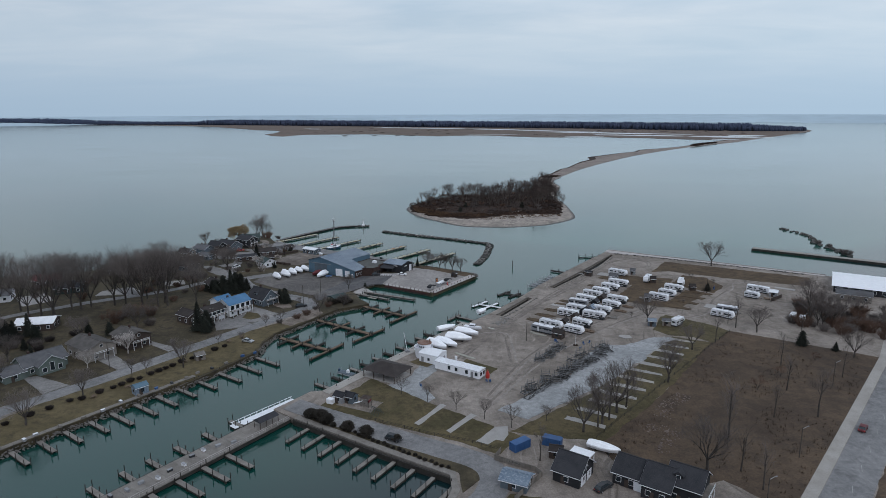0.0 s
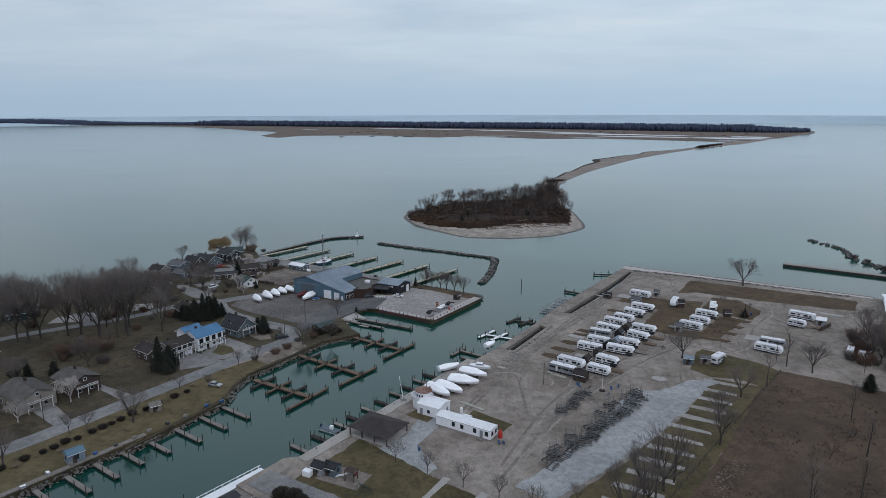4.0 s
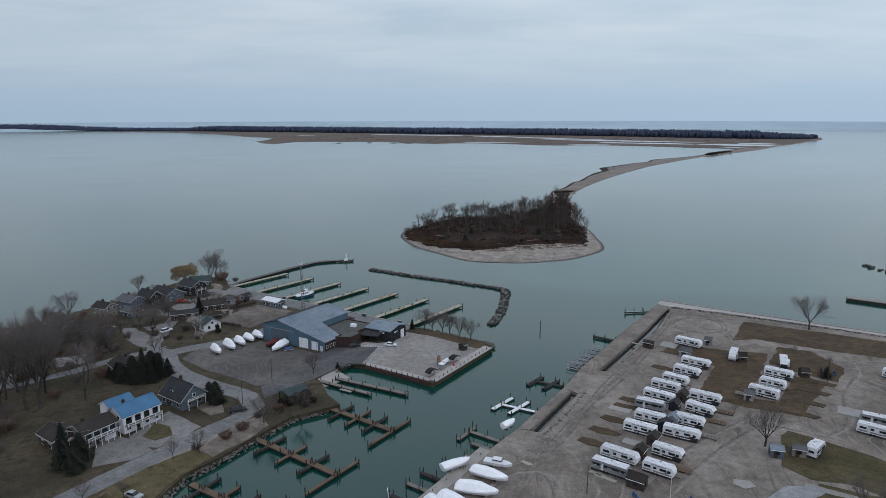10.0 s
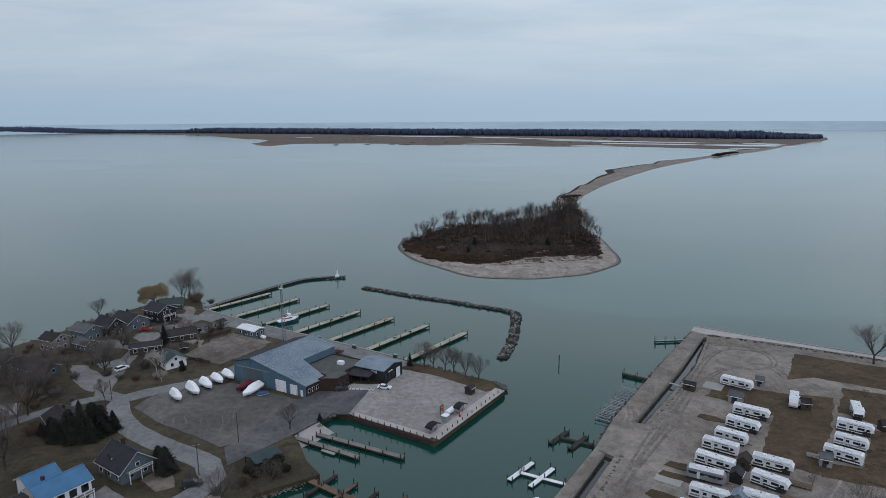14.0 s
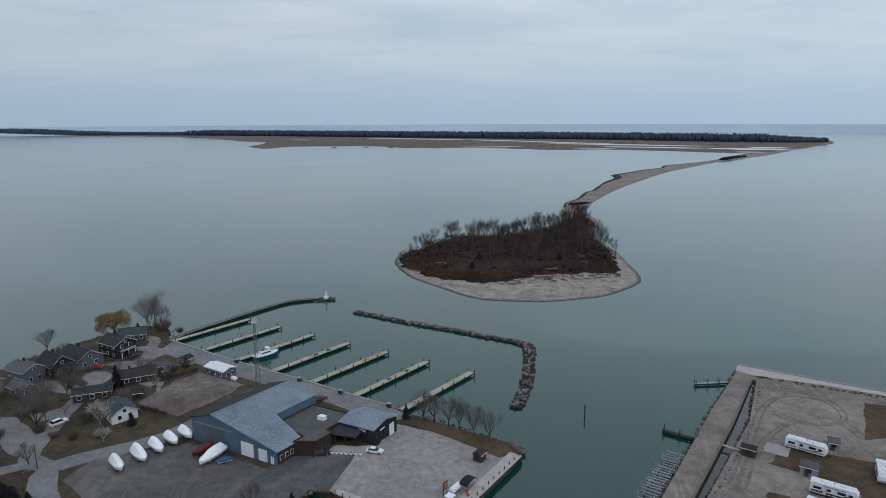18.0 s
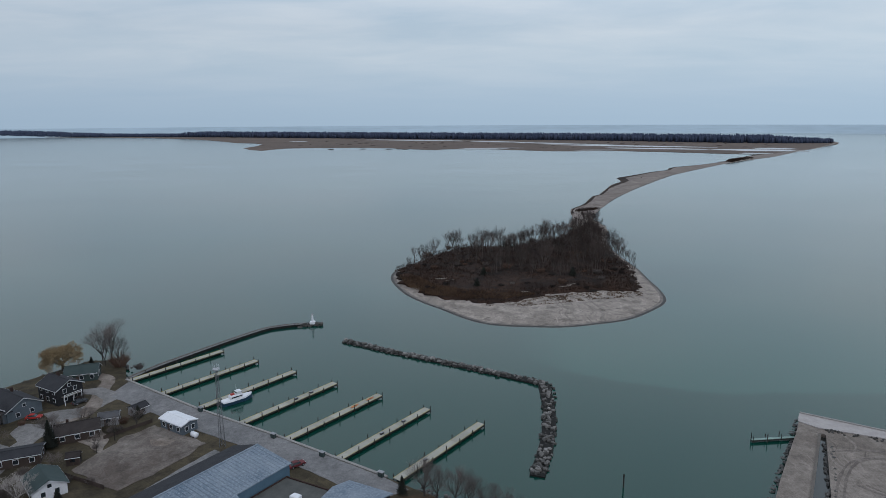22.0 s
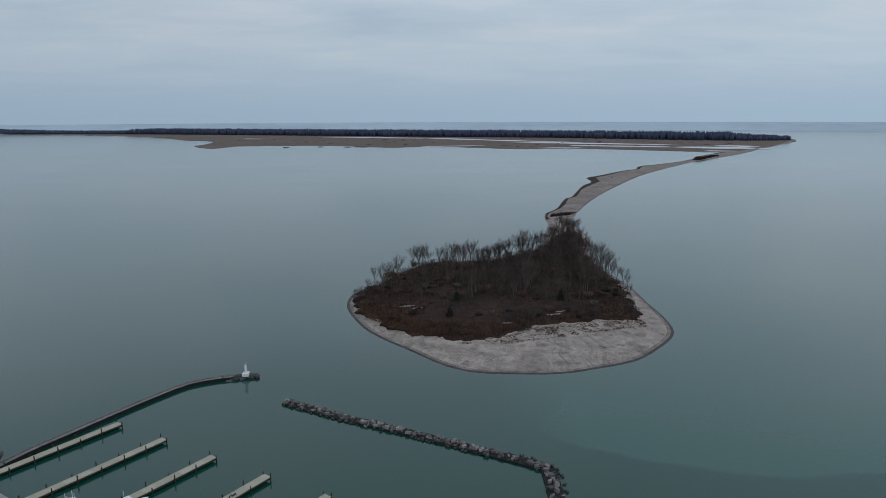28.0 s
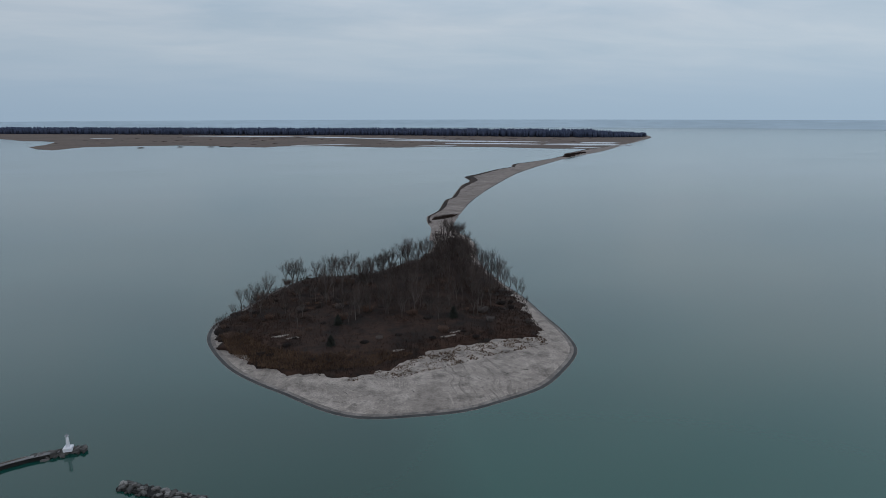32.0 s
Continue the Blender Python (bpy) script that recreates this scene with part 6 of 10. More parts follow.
    # sign bars
    part("sign", Geo().box(41.2, y0 - 0.12, 3.3, 2.2, 0.1, 0.7), WHITE, r)
    part("sign_bar", Geo().box(41.2, y0 - 0.2, 3.55, 1.7, 0.06, 0.2), DARK, r)
    part("sign_bar", Geo().box(0, -0.1, 0, 3.0, 0.06, 0.35), WHITE, r).matrix_basis = pose(x1, 24.0, 3.4, 0, 0, 90)
    # the long walls stand askew to the front
    for top in (t, f, r):
        for ob in top.children:
            k = ob.matrix_basis.translation
            if ob.data.users == 1 and ob.matrix_basis == Matrix.Identity(4):
                for v in ob.data.vertices:
                    v.co.x += SKEW * v.co.y
            else:
                ob.location.x = k.x + SKEW * k.y
    # terrace with pale blocks
    c, s = math.cos(radians(-26)), math.sin(radians(-26))

    def W2(x, y):
        x += SKEW * y
        return (-69.8 + x * c - y * s, 348.8 + x * s + y * c)

    sheet("terrace", [W2(36.4, 10.5), W2(45.5, 14.5), W2(45.0, 20.2), W2(41, 17.2), W2(36.4, 15.6)], CONCRETE, "pale concrete terrace in front of the restaurant", amp=0.1, grid=False)
    for i in range(9):
        px, py = W2(36.2 + i * 1.15, 10.2 + i * 0.5)
        tb = thing("planter", pose(px, py, 1.93, 0, 0, -27), "white planter box edging the terrace", "planter", "terrace planters")
        part("box", Geo().soft(0, 0, 0, 0.8, 0.5, 0.55, 0.06), WHITE, tb)
        part("soil", Geo().box(0, 0, 0.5, 0.64, 0.34, 0.07), BRUSH_GROUND, tb)


warehouse()

# village houses
house(-86.2, 276.6, 57, 11.2, 8.2, 5.2, 2.1, WHITE, BLUE_ROOF, "two-storey pale house with a bright blue metal roof and white balcony", storeys=2, wins=4, deck=True)
house(-93.4, 280.6, 57, 7.0, 6.6, 4.6, 1.7, WHITE, BLUE_ROOF, "pale garage wing with a bright blue metal roof", chimney=False, name="garage", category="garage")
house(-77.9, 291.3, -33, 11, 9.0, 3.2, 3.8, SLATE_WALL, BLACK_ROOF, "slate-grey house with a steep dark roof and gabled front", dormer=-1.0, gable_deck=True, storeys=2)
house(-93.0, 266.8, 60, 9.5, 7.5, 4.6, 1.6, BEIGE, BROWN_ROOF, "pale house with a brown shingle roof and white balcony", storeys=2, deck=True, wins=3, garage=True)
house(-101.0, 263.8, -33, 8.5, 6.5, 3.6, 1.7, BROWN_WALL, BROWN_ROOF, "brown side wing with a white timber balcony", storeys=2, wins=2, name="house_wing", gable_deck=True, chimney=False)
house(-112.2, 236.4, -33, 11.5, 9.5, 4.4, 1.8, BROWN_WALL, TAUPE_ROOF, "dark brown two-storey house with a deck", storeys=2, gable_deck=True, trim=BROWN_WALL)
house(-121.6, 226.0, -33, 14.5, 10.5, 4.4, 2.0, BEIGE, TAUPE_ROOF, "beige house with a taupe shingle roof, balcony and garage", storeys=2, wins=3, gable_deck=True, trim=BEIGE)
house(-132.3, 213.0, 57, 14, 8.5, 3.4, 2.6, SAGE, GREY_ROOF, "sage green house with a grey gabled roof and white windows", cross=(0.5, 8.4, 4.4))
house(-136.6, 203.6, 57, 6.5, 7.5, 2.7, 1.7, SAGE, GREY_ROOF, "open-fronted carport wing with a grey roof", wins=1, chimney=False, name="garage", category="garage")
house(-160.5, 254.0, 15, 14, 9, 3.2, 1.4, BROWN_WALL, WHITE, "low brown house with a white metal roof", wins=4)
house(-165, 205, 25, 12, 9, 3.4, 2.4, GREEN_WALL, BLACK_ROOF, "dark house among bare trees")
house(-180, 232, 20, 12, 9, 3.4, 2.4, BROWN_WALL, BLACK_ROOF, "dark brown house among bare trees")
house(-150.8, 377.8, -21, 8.0, 6.6, 4.8, 1.8, BEIGE, BROWN_ROOF, "beige two-storey shore house with a brown roof", storeys=2)
house(-145.0, 389.6, -25, 9.5, 7.5, 4.6, 1.9, SLATE_WALL, GREY_ROOF, "slate-blue shore house with a grey roof", storeys=2)
house(-139.0, 378.5, -28, 8.0, 5, 2.7, 1.4, SLATE_WALL, GREY_ROOF, "low grey garage beside the shore house", chimney=False, name="garage", category="garage")
house(-139.2, 396.4, -29, 10, 7.6, 4.2, 3.0, BLACK_WALL, BLACK_ROOF, "black house with a steep gable and white windows", storeys=2)
house(-135.0, 405.0, -30, 13, 10, 3.4, 2.8, SLATE_WALL, BLACK_ROOF, "dark shingled house with a broad roof", storeys=1, cross=(3.4, 5.5, 2.2))
house(-126.4, 415.2, -28, 10.5, 8.4, 5.2, 2.2, BLACK_WALL, BLACK_ROOF, "charcoal two-storey house with white gable trim", storeys=2, gable_deck=True)
house(-128.6, 431.6, 19, 10, 6.5, 3.0, 1.9, GREEN_WALL, GREEN_WALL, "low dark green cottage near the shore", chimney=False)
house(-106.0, 390.0, 28, 11, 7.2, 2.8, 1.6, BROWN_WALL, BROWN_ROOF, "low brown bungalow with a shingle roof")
house(-98.6, 375.4, 20, 3.2, 2.6, 2.2, 0.9, BROWN_WALL, BROWN_ROOF, "small brown garden shed", wins=1, chimney=False, name="shed", category="shed", over=0.2)
house(-98.1, 362.7, -45, 9.5, 7.4, 2.8, 1.9, WHITE, GREEN_WALL, "white bungalow with a dark green roof", chimney=False)
house(-113.6, 375.6, 23, 11, 6, 2.9, 0.7, BROWN_WALL, BLACK_ROOF, "low dark building with a shallow roof", chimney=False)
house(-101.5, 398.5, 20, 5.5, 4.5, 2.4, 0.9, GREY, GREY_ROOF, "small grey garden building", wins=1, chimney=False, name="shed", category="shed", over=0.2)
house(-95.5, 404.5, 60, 4.5, 4.0, 2.4, 0.9, GREY, BLACK_ROOF, "small grey shed by the quay", wins=1, chimney=False, name="shed", category="shed", over=0.2)
house(-158, 360, -25, 11, 8, 3.0, 1.9, BROWN_WALL, BROWN_ROOF, "brown lake cottage half hidden by bare trees")
house(-142.5, 354, -25, 14, 8, 3.0, 1.9, SLATE_WALL, BROWN_ROOF, "grey cottage half hidden by bare trees")
house(-108.6, 314.6, -45, 11, 8, 2.9, 2.0, BROWN_WALL, BROWN_ROOF, "brown-roofed cottage behind dark conifers")
house(-180, 308, 25, 12, 9, 3.2, 2.0, GREEN_WALL, BLACK_ROOF, "dark cottage among tall bare trees")
house(-200, 322, 25, 12, 9, 3.2, 2.0, BROWN_WALL, DARK_RED, "cottage with a dull red roof among bare trees")
house(-176, 344, 25, 11, 8, 3.0, 1.9, BEIGE, BROWN_ROOF, "beige shore cottage with a brown roof")
house(-205, 292, 20, 12, 9, 3.2, 2.0, WHITE, GREY_ROOF, "white cottage among tall bare trees")
# quay shop with a pale metal roof
house(-79.0, 395.2, -31, 10.0, 5.2, 2.9, 0.7, SLATE_WALL, WHITE, "small slate-blue quay office with a white metal roof", chimney=False, name="quay_office", category="office", over=0.35)
tk = thing("storage_tank", pose(-72.2, 389.6, 1.8, 0, 0, -31) @ Matrix.Scale(0.75, 4), "white rounded storage tank beside the quay office", "tank")
part("body", Geo().loft([[(x, math.cos(k * 0.6283) * r, 1.3 + math.sin(k * 0.6283) * r) for k in range(10)] for x, r in ((-1.6, 0.5), (-1.3, 1.0), (1.3, 1.0), (1.6, 0.5))]), WHITE, tk, smooth=True)
for s in (-1, 1):
    part("saddle", Geo().box(s * 0.9, 0, 0, 0.3, 1.6, 0.6), GREY, tk)
# lattice mast
ms = thing("lattice_mast", pose(-62.4, 384.6, 1.8), "tall grey lattice radio mast beside the warehouse", "mast")
for k in range(3):
    a = k * 2.0944
    part("leg", Geo().tube((math.cos(a) * 0.9, math.sin(a) * 0.9, 0), (math.cos(a) * 0.35, math.sin(a) * 0.35, 23), 0.1, 0.07, 5), CRADLE_STEEL, ms)
    for i in range(14):
        z0, z1 = i * 1.64, (i + 1) * 1.64
        r0, r1 = 0.9 - 0.55 * z0 / 23, 0.9 - 0.55 * z1 / 23
        b = a + 2.0944
        part("brace", Geo().tube((math.cos(a) * r0, math.sin(a) * r0, z0), (math.cos(b) * r1, math.sin(b) * r1, z1), 0.05, 0.05, 3), CRADLE_STEEL, ms)
part("head", Geo().tube((0, 0, 22.6), (0, 0, 22.9), 1.0, 1.0, 8), STEEL, ms)
for k in range(4):
    part("antenna", Geo().tube((math.cos(k * 1.57) * 0.8, math.sin(k * 1.57) * 0.8, 22.9), (math.cos(k * 1.57) * 0.8, math.sin(k * 1.57) * 0.8, 24.2), 0.06, 0.05, 5), WHITE, ms)

# ---- east side buildings ----
def ghouse(x, y, rz, *args, **kw):
    p = G(x, y)
    return house(p[0], p[1], rz - 33.7, *args, **kw)


garage_east = ghouse(86.9, -246.8, 0, 6.8, 8.6, 3.2, 3.1, BLACK_WALL, BLACK_ROOF, "charcoal garage with a steep black roof and white gable doors", chimney=False, name="garage", category="garage", wins=1)
door(garage_east, 3.4, -1.9, 0, 2.6, 2.4, 90, WHITE, "white garage door")
door(garage_east, 3.4, 1.6, 0, 2.6, 2.4, 90, WHITE, "white garage door")
part("bargeboard", Geo().prism([(0, 0), (0.1, 0), (0.1, 0.01)], 0, 0.01).add([(3.92, -4.8, 2.9), (3.92, 0, 6.25), (3.92, 4.8, 2.9), (3.92, 4.8, 3.15), (3.92, 0, 6.55), (3.92, -4.8, 3.15)], [(0, 1, 4, 5), (1, 2, 3, 4)]), WHITE, garage_east)
cp = thing("carport", GM(86.0, -240.2, 1.8, 0), "white flat-roofed carport on thin posts", "carport")
part("roof", Geo().box(0, 0, 2.9, 5.6, 4.8, 0.2), WHITE, cp)
for a in (-1, 1):
    for b in (-1, 1):
        part("post", Geo().box(a * 2.6, b * 2.2, 0, 0.15, 0.15, 2.9), WHITE, cp)
ghouse(100.2, -239.0, 0, 9.0, 9.4, 3.2, 2.6, BLACK_WALL, BLACK_ROOF, "charcoal house wing with a black roof and garage", wins=3, garage=True, chimney=False, name="house_wing")
ghouse(106.4, -240.2, 0, 6.4, 10.5, 3.6, 3.1, BLACK_WALL, BLACK_ROOF, "charcoal house with a broad black shingle roof", wins=2, chimney=False)
ghouse(111.9, -238.8, 0, 7.6, 8.6, 4.6, 3.0, BLACK_WALL, BLACK_ROOF, "charcoal gabled house wing with a white balcony", chimney=False, gable_deck=True, wins=2, storeys=2, dormer=-1.5, name="house_wing")
ghouse(77.4, -258.0, 10, 6.4, 5.2, 2.4, 1.1, SLATE_WALL, FROST_ROOF, "pale blue shed with a pale metal roof", chimney=False, wins=1, name="shed", category="shed")
ghouse(79.4, -240.6, 20, 3.4, 3.0, 2.2, 0.9, BROWN_WALL, BROWN_ROOF, "small reddish-brown shed in the yard", chimney=False, wins=1, name="shed", category="shed", over=0.2)


def container(x, y, rz, L, material, label):
    t = thing("container", GM(x, y, 1.8, rz), label, "container", "containers")
    part("body", Geo().box(0, 0, 0.12, L, 2.4, 2.3), material, t)
    rib = Geo().box(0, 0, 0.2, 0.12, 2.5, 2.1).mesh("rib", material)
    for i in range(int(L / 0.6)):
        share("rib", rib, t, pose(-L / 2 + 0.3 + i * 0.6, 0, 0))
    part("door", Geo().box(L / 2 + 0.03, 0, 0.2, 0.06, 2.2, 2.1), material, t)
    part("skid", Geo().box(0, 0.9, 0, L, 0.2, 0.14).box(0, -0.9, 0, L, 0.2, 0.14), DARK, t)


container(69.8, -242.5, 72, 5.5, BLUE, "blue steel storage container in the yard")
container(76.0, -236.0, 10, 5.0, BLUE, "blue steel storage container in the yard")
# long white-roofed building beyond the trees
wb = thing("boathouse", GM(137, -8, 1.8, 4), "long low dark building with a bright white roof", "building")
part("wall", Geo().box(0, 0, -0.3, 28, 30, 3.6), BLACK_WALL, wb)
part("roof", Geo().add([(-15, -16, 3.2), (15, -16, 3.2), (15, 16, 3.2), (-15, 16, 3.2), (-15, 0, 5.2), (15, 0, 5.2)], [(0, 1, 5, 4), (2, 3, 4, 5), (1, 2, 5), (3, 0, 4), (3, 2, 1, 0)]), WHITE, wb)
for i in range(6):
    window(wb, -11.5 + 4.6 * i, -15, 1.0, 2.2, 1.4, 0)
ghouse(133, -34, 4, 14, 8, 3.2, 1.2, BEIGE, GREY_ROOF, "low pale building behind dense shrubs", chimney=False)

# pavilion
pv = thing("pavilion", GM(9.8, -226.0, 1.8, 4), "open picnic pavilion with a broad brown hip roof", "pavilion")
part("roof", Geo().add([(-7, -5.5, 2.7), (7, -5.5, 2.7), (7, 5.5, 2.7), (-7, 5.5, 2.7), (-2.4, 0, 4.7), (2.4, 0, 4.7)], [(0, 1, 5, 4), (2, 3, 4, 5), (1, 2, 5), (3, 0, 4), (3, 2, 1, 0)]), BROWN_ROOF, pv)
part("floor", Geo().box(0, 0, -0.2, 13, 10, 0.32), CONCRETE, pv)
for i in range(4):
    for s in (-1, 1):
        part("post", Geo().box(-6.3 + 4.2 * i, s * 4.8, 0.1, 0.25, 0.25, 2.7), BROWN_WALL, pv)
for i in range(3):
    tb = thing("picnic_table", GM(6.5 + 3 * i, -226.0, 1.93, 4), "brown wooden picnic table under the pavilion", "picnic table", "picnic tables")
    part("top", Geo().box(0, 0, 0.72, 0.8, 1.9, 0.06), BROWN_DECK, tb)
    for s in (-1, 1):
        part("bench", Geo().box(s * 0.7, 0, 0.42, 0.28, 1.9, 0.05), BROWN_DECK, tb)
        part("leg", Geo().box(0, s * 0.7, 0, 1.5, 0.08, 0.1).box(0, s * 0.7, 0.1, 0.12, 0.08, 0.62), BROWN_DECK, tb)

# old ship's wheelhouse with a white shed
wh = thing("wheelhouse", GM(9.6, -205.4, 1.8, 4), "old white ship's wheelhouse with a rust-red top", "wheelhouse")
part("hull_deck", Geo().loft([[(math.cos(k * 0.3927) * r, math.sin(k * 0.3927) * r * 0.9, z) for k in range(16)] for z, r in ((0, 3.0), (3.0, 3.2))]), WHITE, wh)
part("bridge", Geo().loft([[(0.5 + math.cos(k * 0.3927) * r, math.sin(k * 0.3927) * r * 0.9, z) for k in range(16)] for z, r in ((3.0, 2.4), (5.3, 2.5))]), WHITE, wh)
part("bulwark", Geo().loft([[(math.cos(k * 0.3927) * r, math.sin(k * 0.3927) * r * 0.9, z) for k in range(16)] for z, r in ((3.0, 3.3), (3.9, 3.5), (3.9, 3.35), (3.1, 3.15))], caps=False), WHITE, wh)
part("roof", Geo().loft([[(0.5 + math.cos(k * 0.3927) * r, math.sin(k * 0.3927) * r * 0.9, z) for k in range(16)] for z, r in ((5.3, 2.75), (5.5, 2.75))]), RUST, wh, "rust-red roof deck")
for k in range(9):
    a = 2.2 + k * 0.36
    window(wh, 0.5 + math.cos(a) * 2.42, math.sin(a) * 2.2, 4.0, 0.5, 0.7, math.degrees(a) + 90)
part("mast", Geo().tube((1.6, 0, 5.4), (1.6, 0, 8.6), 0.12, 0.08, 6), RUST, wh)
part("funnel", Geo().tube((2.2, 0.8, 5.4), (2.2, 0.8, 6.6), 0.35, 0.3, 8), RUST, wh)
sh = thing("white_shed", GM(14.8, -206.6, 1.8, 4), "white flat-fronted shed joined to the wheelhouse", "shed")
part("wall", Geo().box(0, 0, -0.2, 7.6, 6.4, 3.6), WHITE, sh)
part("roof", Geo().add([(-4, -3.4, 3.3), (4, -3.4, 3.3), (4, 3.4, 3.3), (-4, 3.4, 3.3), (-4, 0, 4.2), (4, 0, 4.2)], [(0, 1, 5, 4), (2, 3, 4, 5), (1, 2, 5), (3, 0, 4), (3, 2, 1, 0)]), WHITE, sh)
door(sh, -2.4, -3.2, 0, 1, 2.05, 0, GREY)
window(sh, 0.2, -3.2, 1.0, 0.9, 1.0, 0)
window(sh, 3.8, -1.0, 1.0, 0.8, 1.2, 90)
door(sh, 3.8, 1.4, 0, 1, 2.05, 90, GREY)

# office trailer
of = thing("office_trailer", GM(29.0, -210.5, 1.8, 3), "long white office trailer with a curved white roof", "trailer")
L = 17.6
part("body", Geo().box(0, 0, 0.55, L, 4.2, 2.7), WHITE, of)
part("roof", Geo().loft([[(-L / 2 - 0.15, y, z) for y, z in ((-2.25, 3.2), (-1.3, 3.5), (0, 3.62), (1.3, 3.5), (2.25, 3.2))], [(L / 2 + 0.15, y, z) for y, z in ((-2.25, 3.2), (-1.3, 3.5), (0, 3.62), (1.3, 3.5), (2.25, 3.2))]]), RV_ROOF, of)
part("trim", Geo().box(0, -2.14, 3.08, L + 0.1, 0.06, 0.14).box(L / 2 + 0.04, 0, 3.08, 0.06, 4.2, 0.14), DARK, of, "dark eave trim")
part("skirt", Geo().box(0, 0, -0.05, L - 0.1, 4.0, 0.62), SKIRT, of)
for x in (-3.0, -0.2, 3.9, 7.6):
    window(of, x, -2.1, 1.5, 0.8, 1.1, 0, DARK)
for y in (-1.0, 1.0):
    window(of, L / 2, y, 1.5, 0.8, 1.0, 90, DARK)
door(of, 6.0, -2.1, 0.6, 0.95, 2.05, 0, GREY)
part("step", Geo().box(6.0, -2.7, 0, 1.4, 1.0, 0.5), DECK, of)
by = thing("channel_buoy", GM(39.2, -209.0, 1.8), "red conical channel buoy set up beside the office", "buoy")
part("body", Geo().tube((0, 0, 0.3), (0, 0, 1.7), 0.7, 0.7, 10), RED, by)
part("cone", Geo().tube((0, 0, 1.7), (0, 0, 3.1), 0.62, 0.12, 10), RED, by)
part("base", Geo().tube((0, 0, 0), (0, 0, 0.3), 0.9, 0.9, 10), CONCRETE, by)
for x, y, lab in ((22.6, -203.4, 1), (25.4, -204.4, 0)):
    pt = thing("propane_tank", GM(x, y, 1.8, 5), "white propane tank on the grass", "tank", "propane tanks")
    if lab:
        part("tank", Geo().tube((0, 0, 0.1), (0, 0, 2.2), 0.5, 0.5, 10).tube((0, 0, 2.2), (0, 0, 2.45), 0.5, 0.2, 10), WHITE, pt)
    else:
        part("tank", Geo().tube((-1.4, 0, 0.8), (1.4, 0, 0.8), 0.5, 0.5, 10), WHITE, pt)
        part("foot", Geo().box(-0.9, 0, 0, 0.2, 0.7, 0.4).box(0.9, 0, 0, 0.2, 0.7, 0.4), GREY, pt)


# ---- trailers of the camp ----
WHEEL = Geo().tube((0, -0.12, 0), (0, 0.12, 0), 0.36, 0.36, 12).mesh("wheel", RUBBER)
HUB = Geo().tube((0, -0.14, 0), (0, 0.14, 0), 0.18, 0.18, 8).mesh("rim", STEEL)


def wheel(parent, x, y, z=0.36, s=1.0, rim=True):
    w = share("wheel", WHEEL, parent, Matrix.LocRotScale((x, y, z * s), None, (s, 1.1, s)))
    if rim:
        share("rim", HUB, w)


RV_BASE = {}


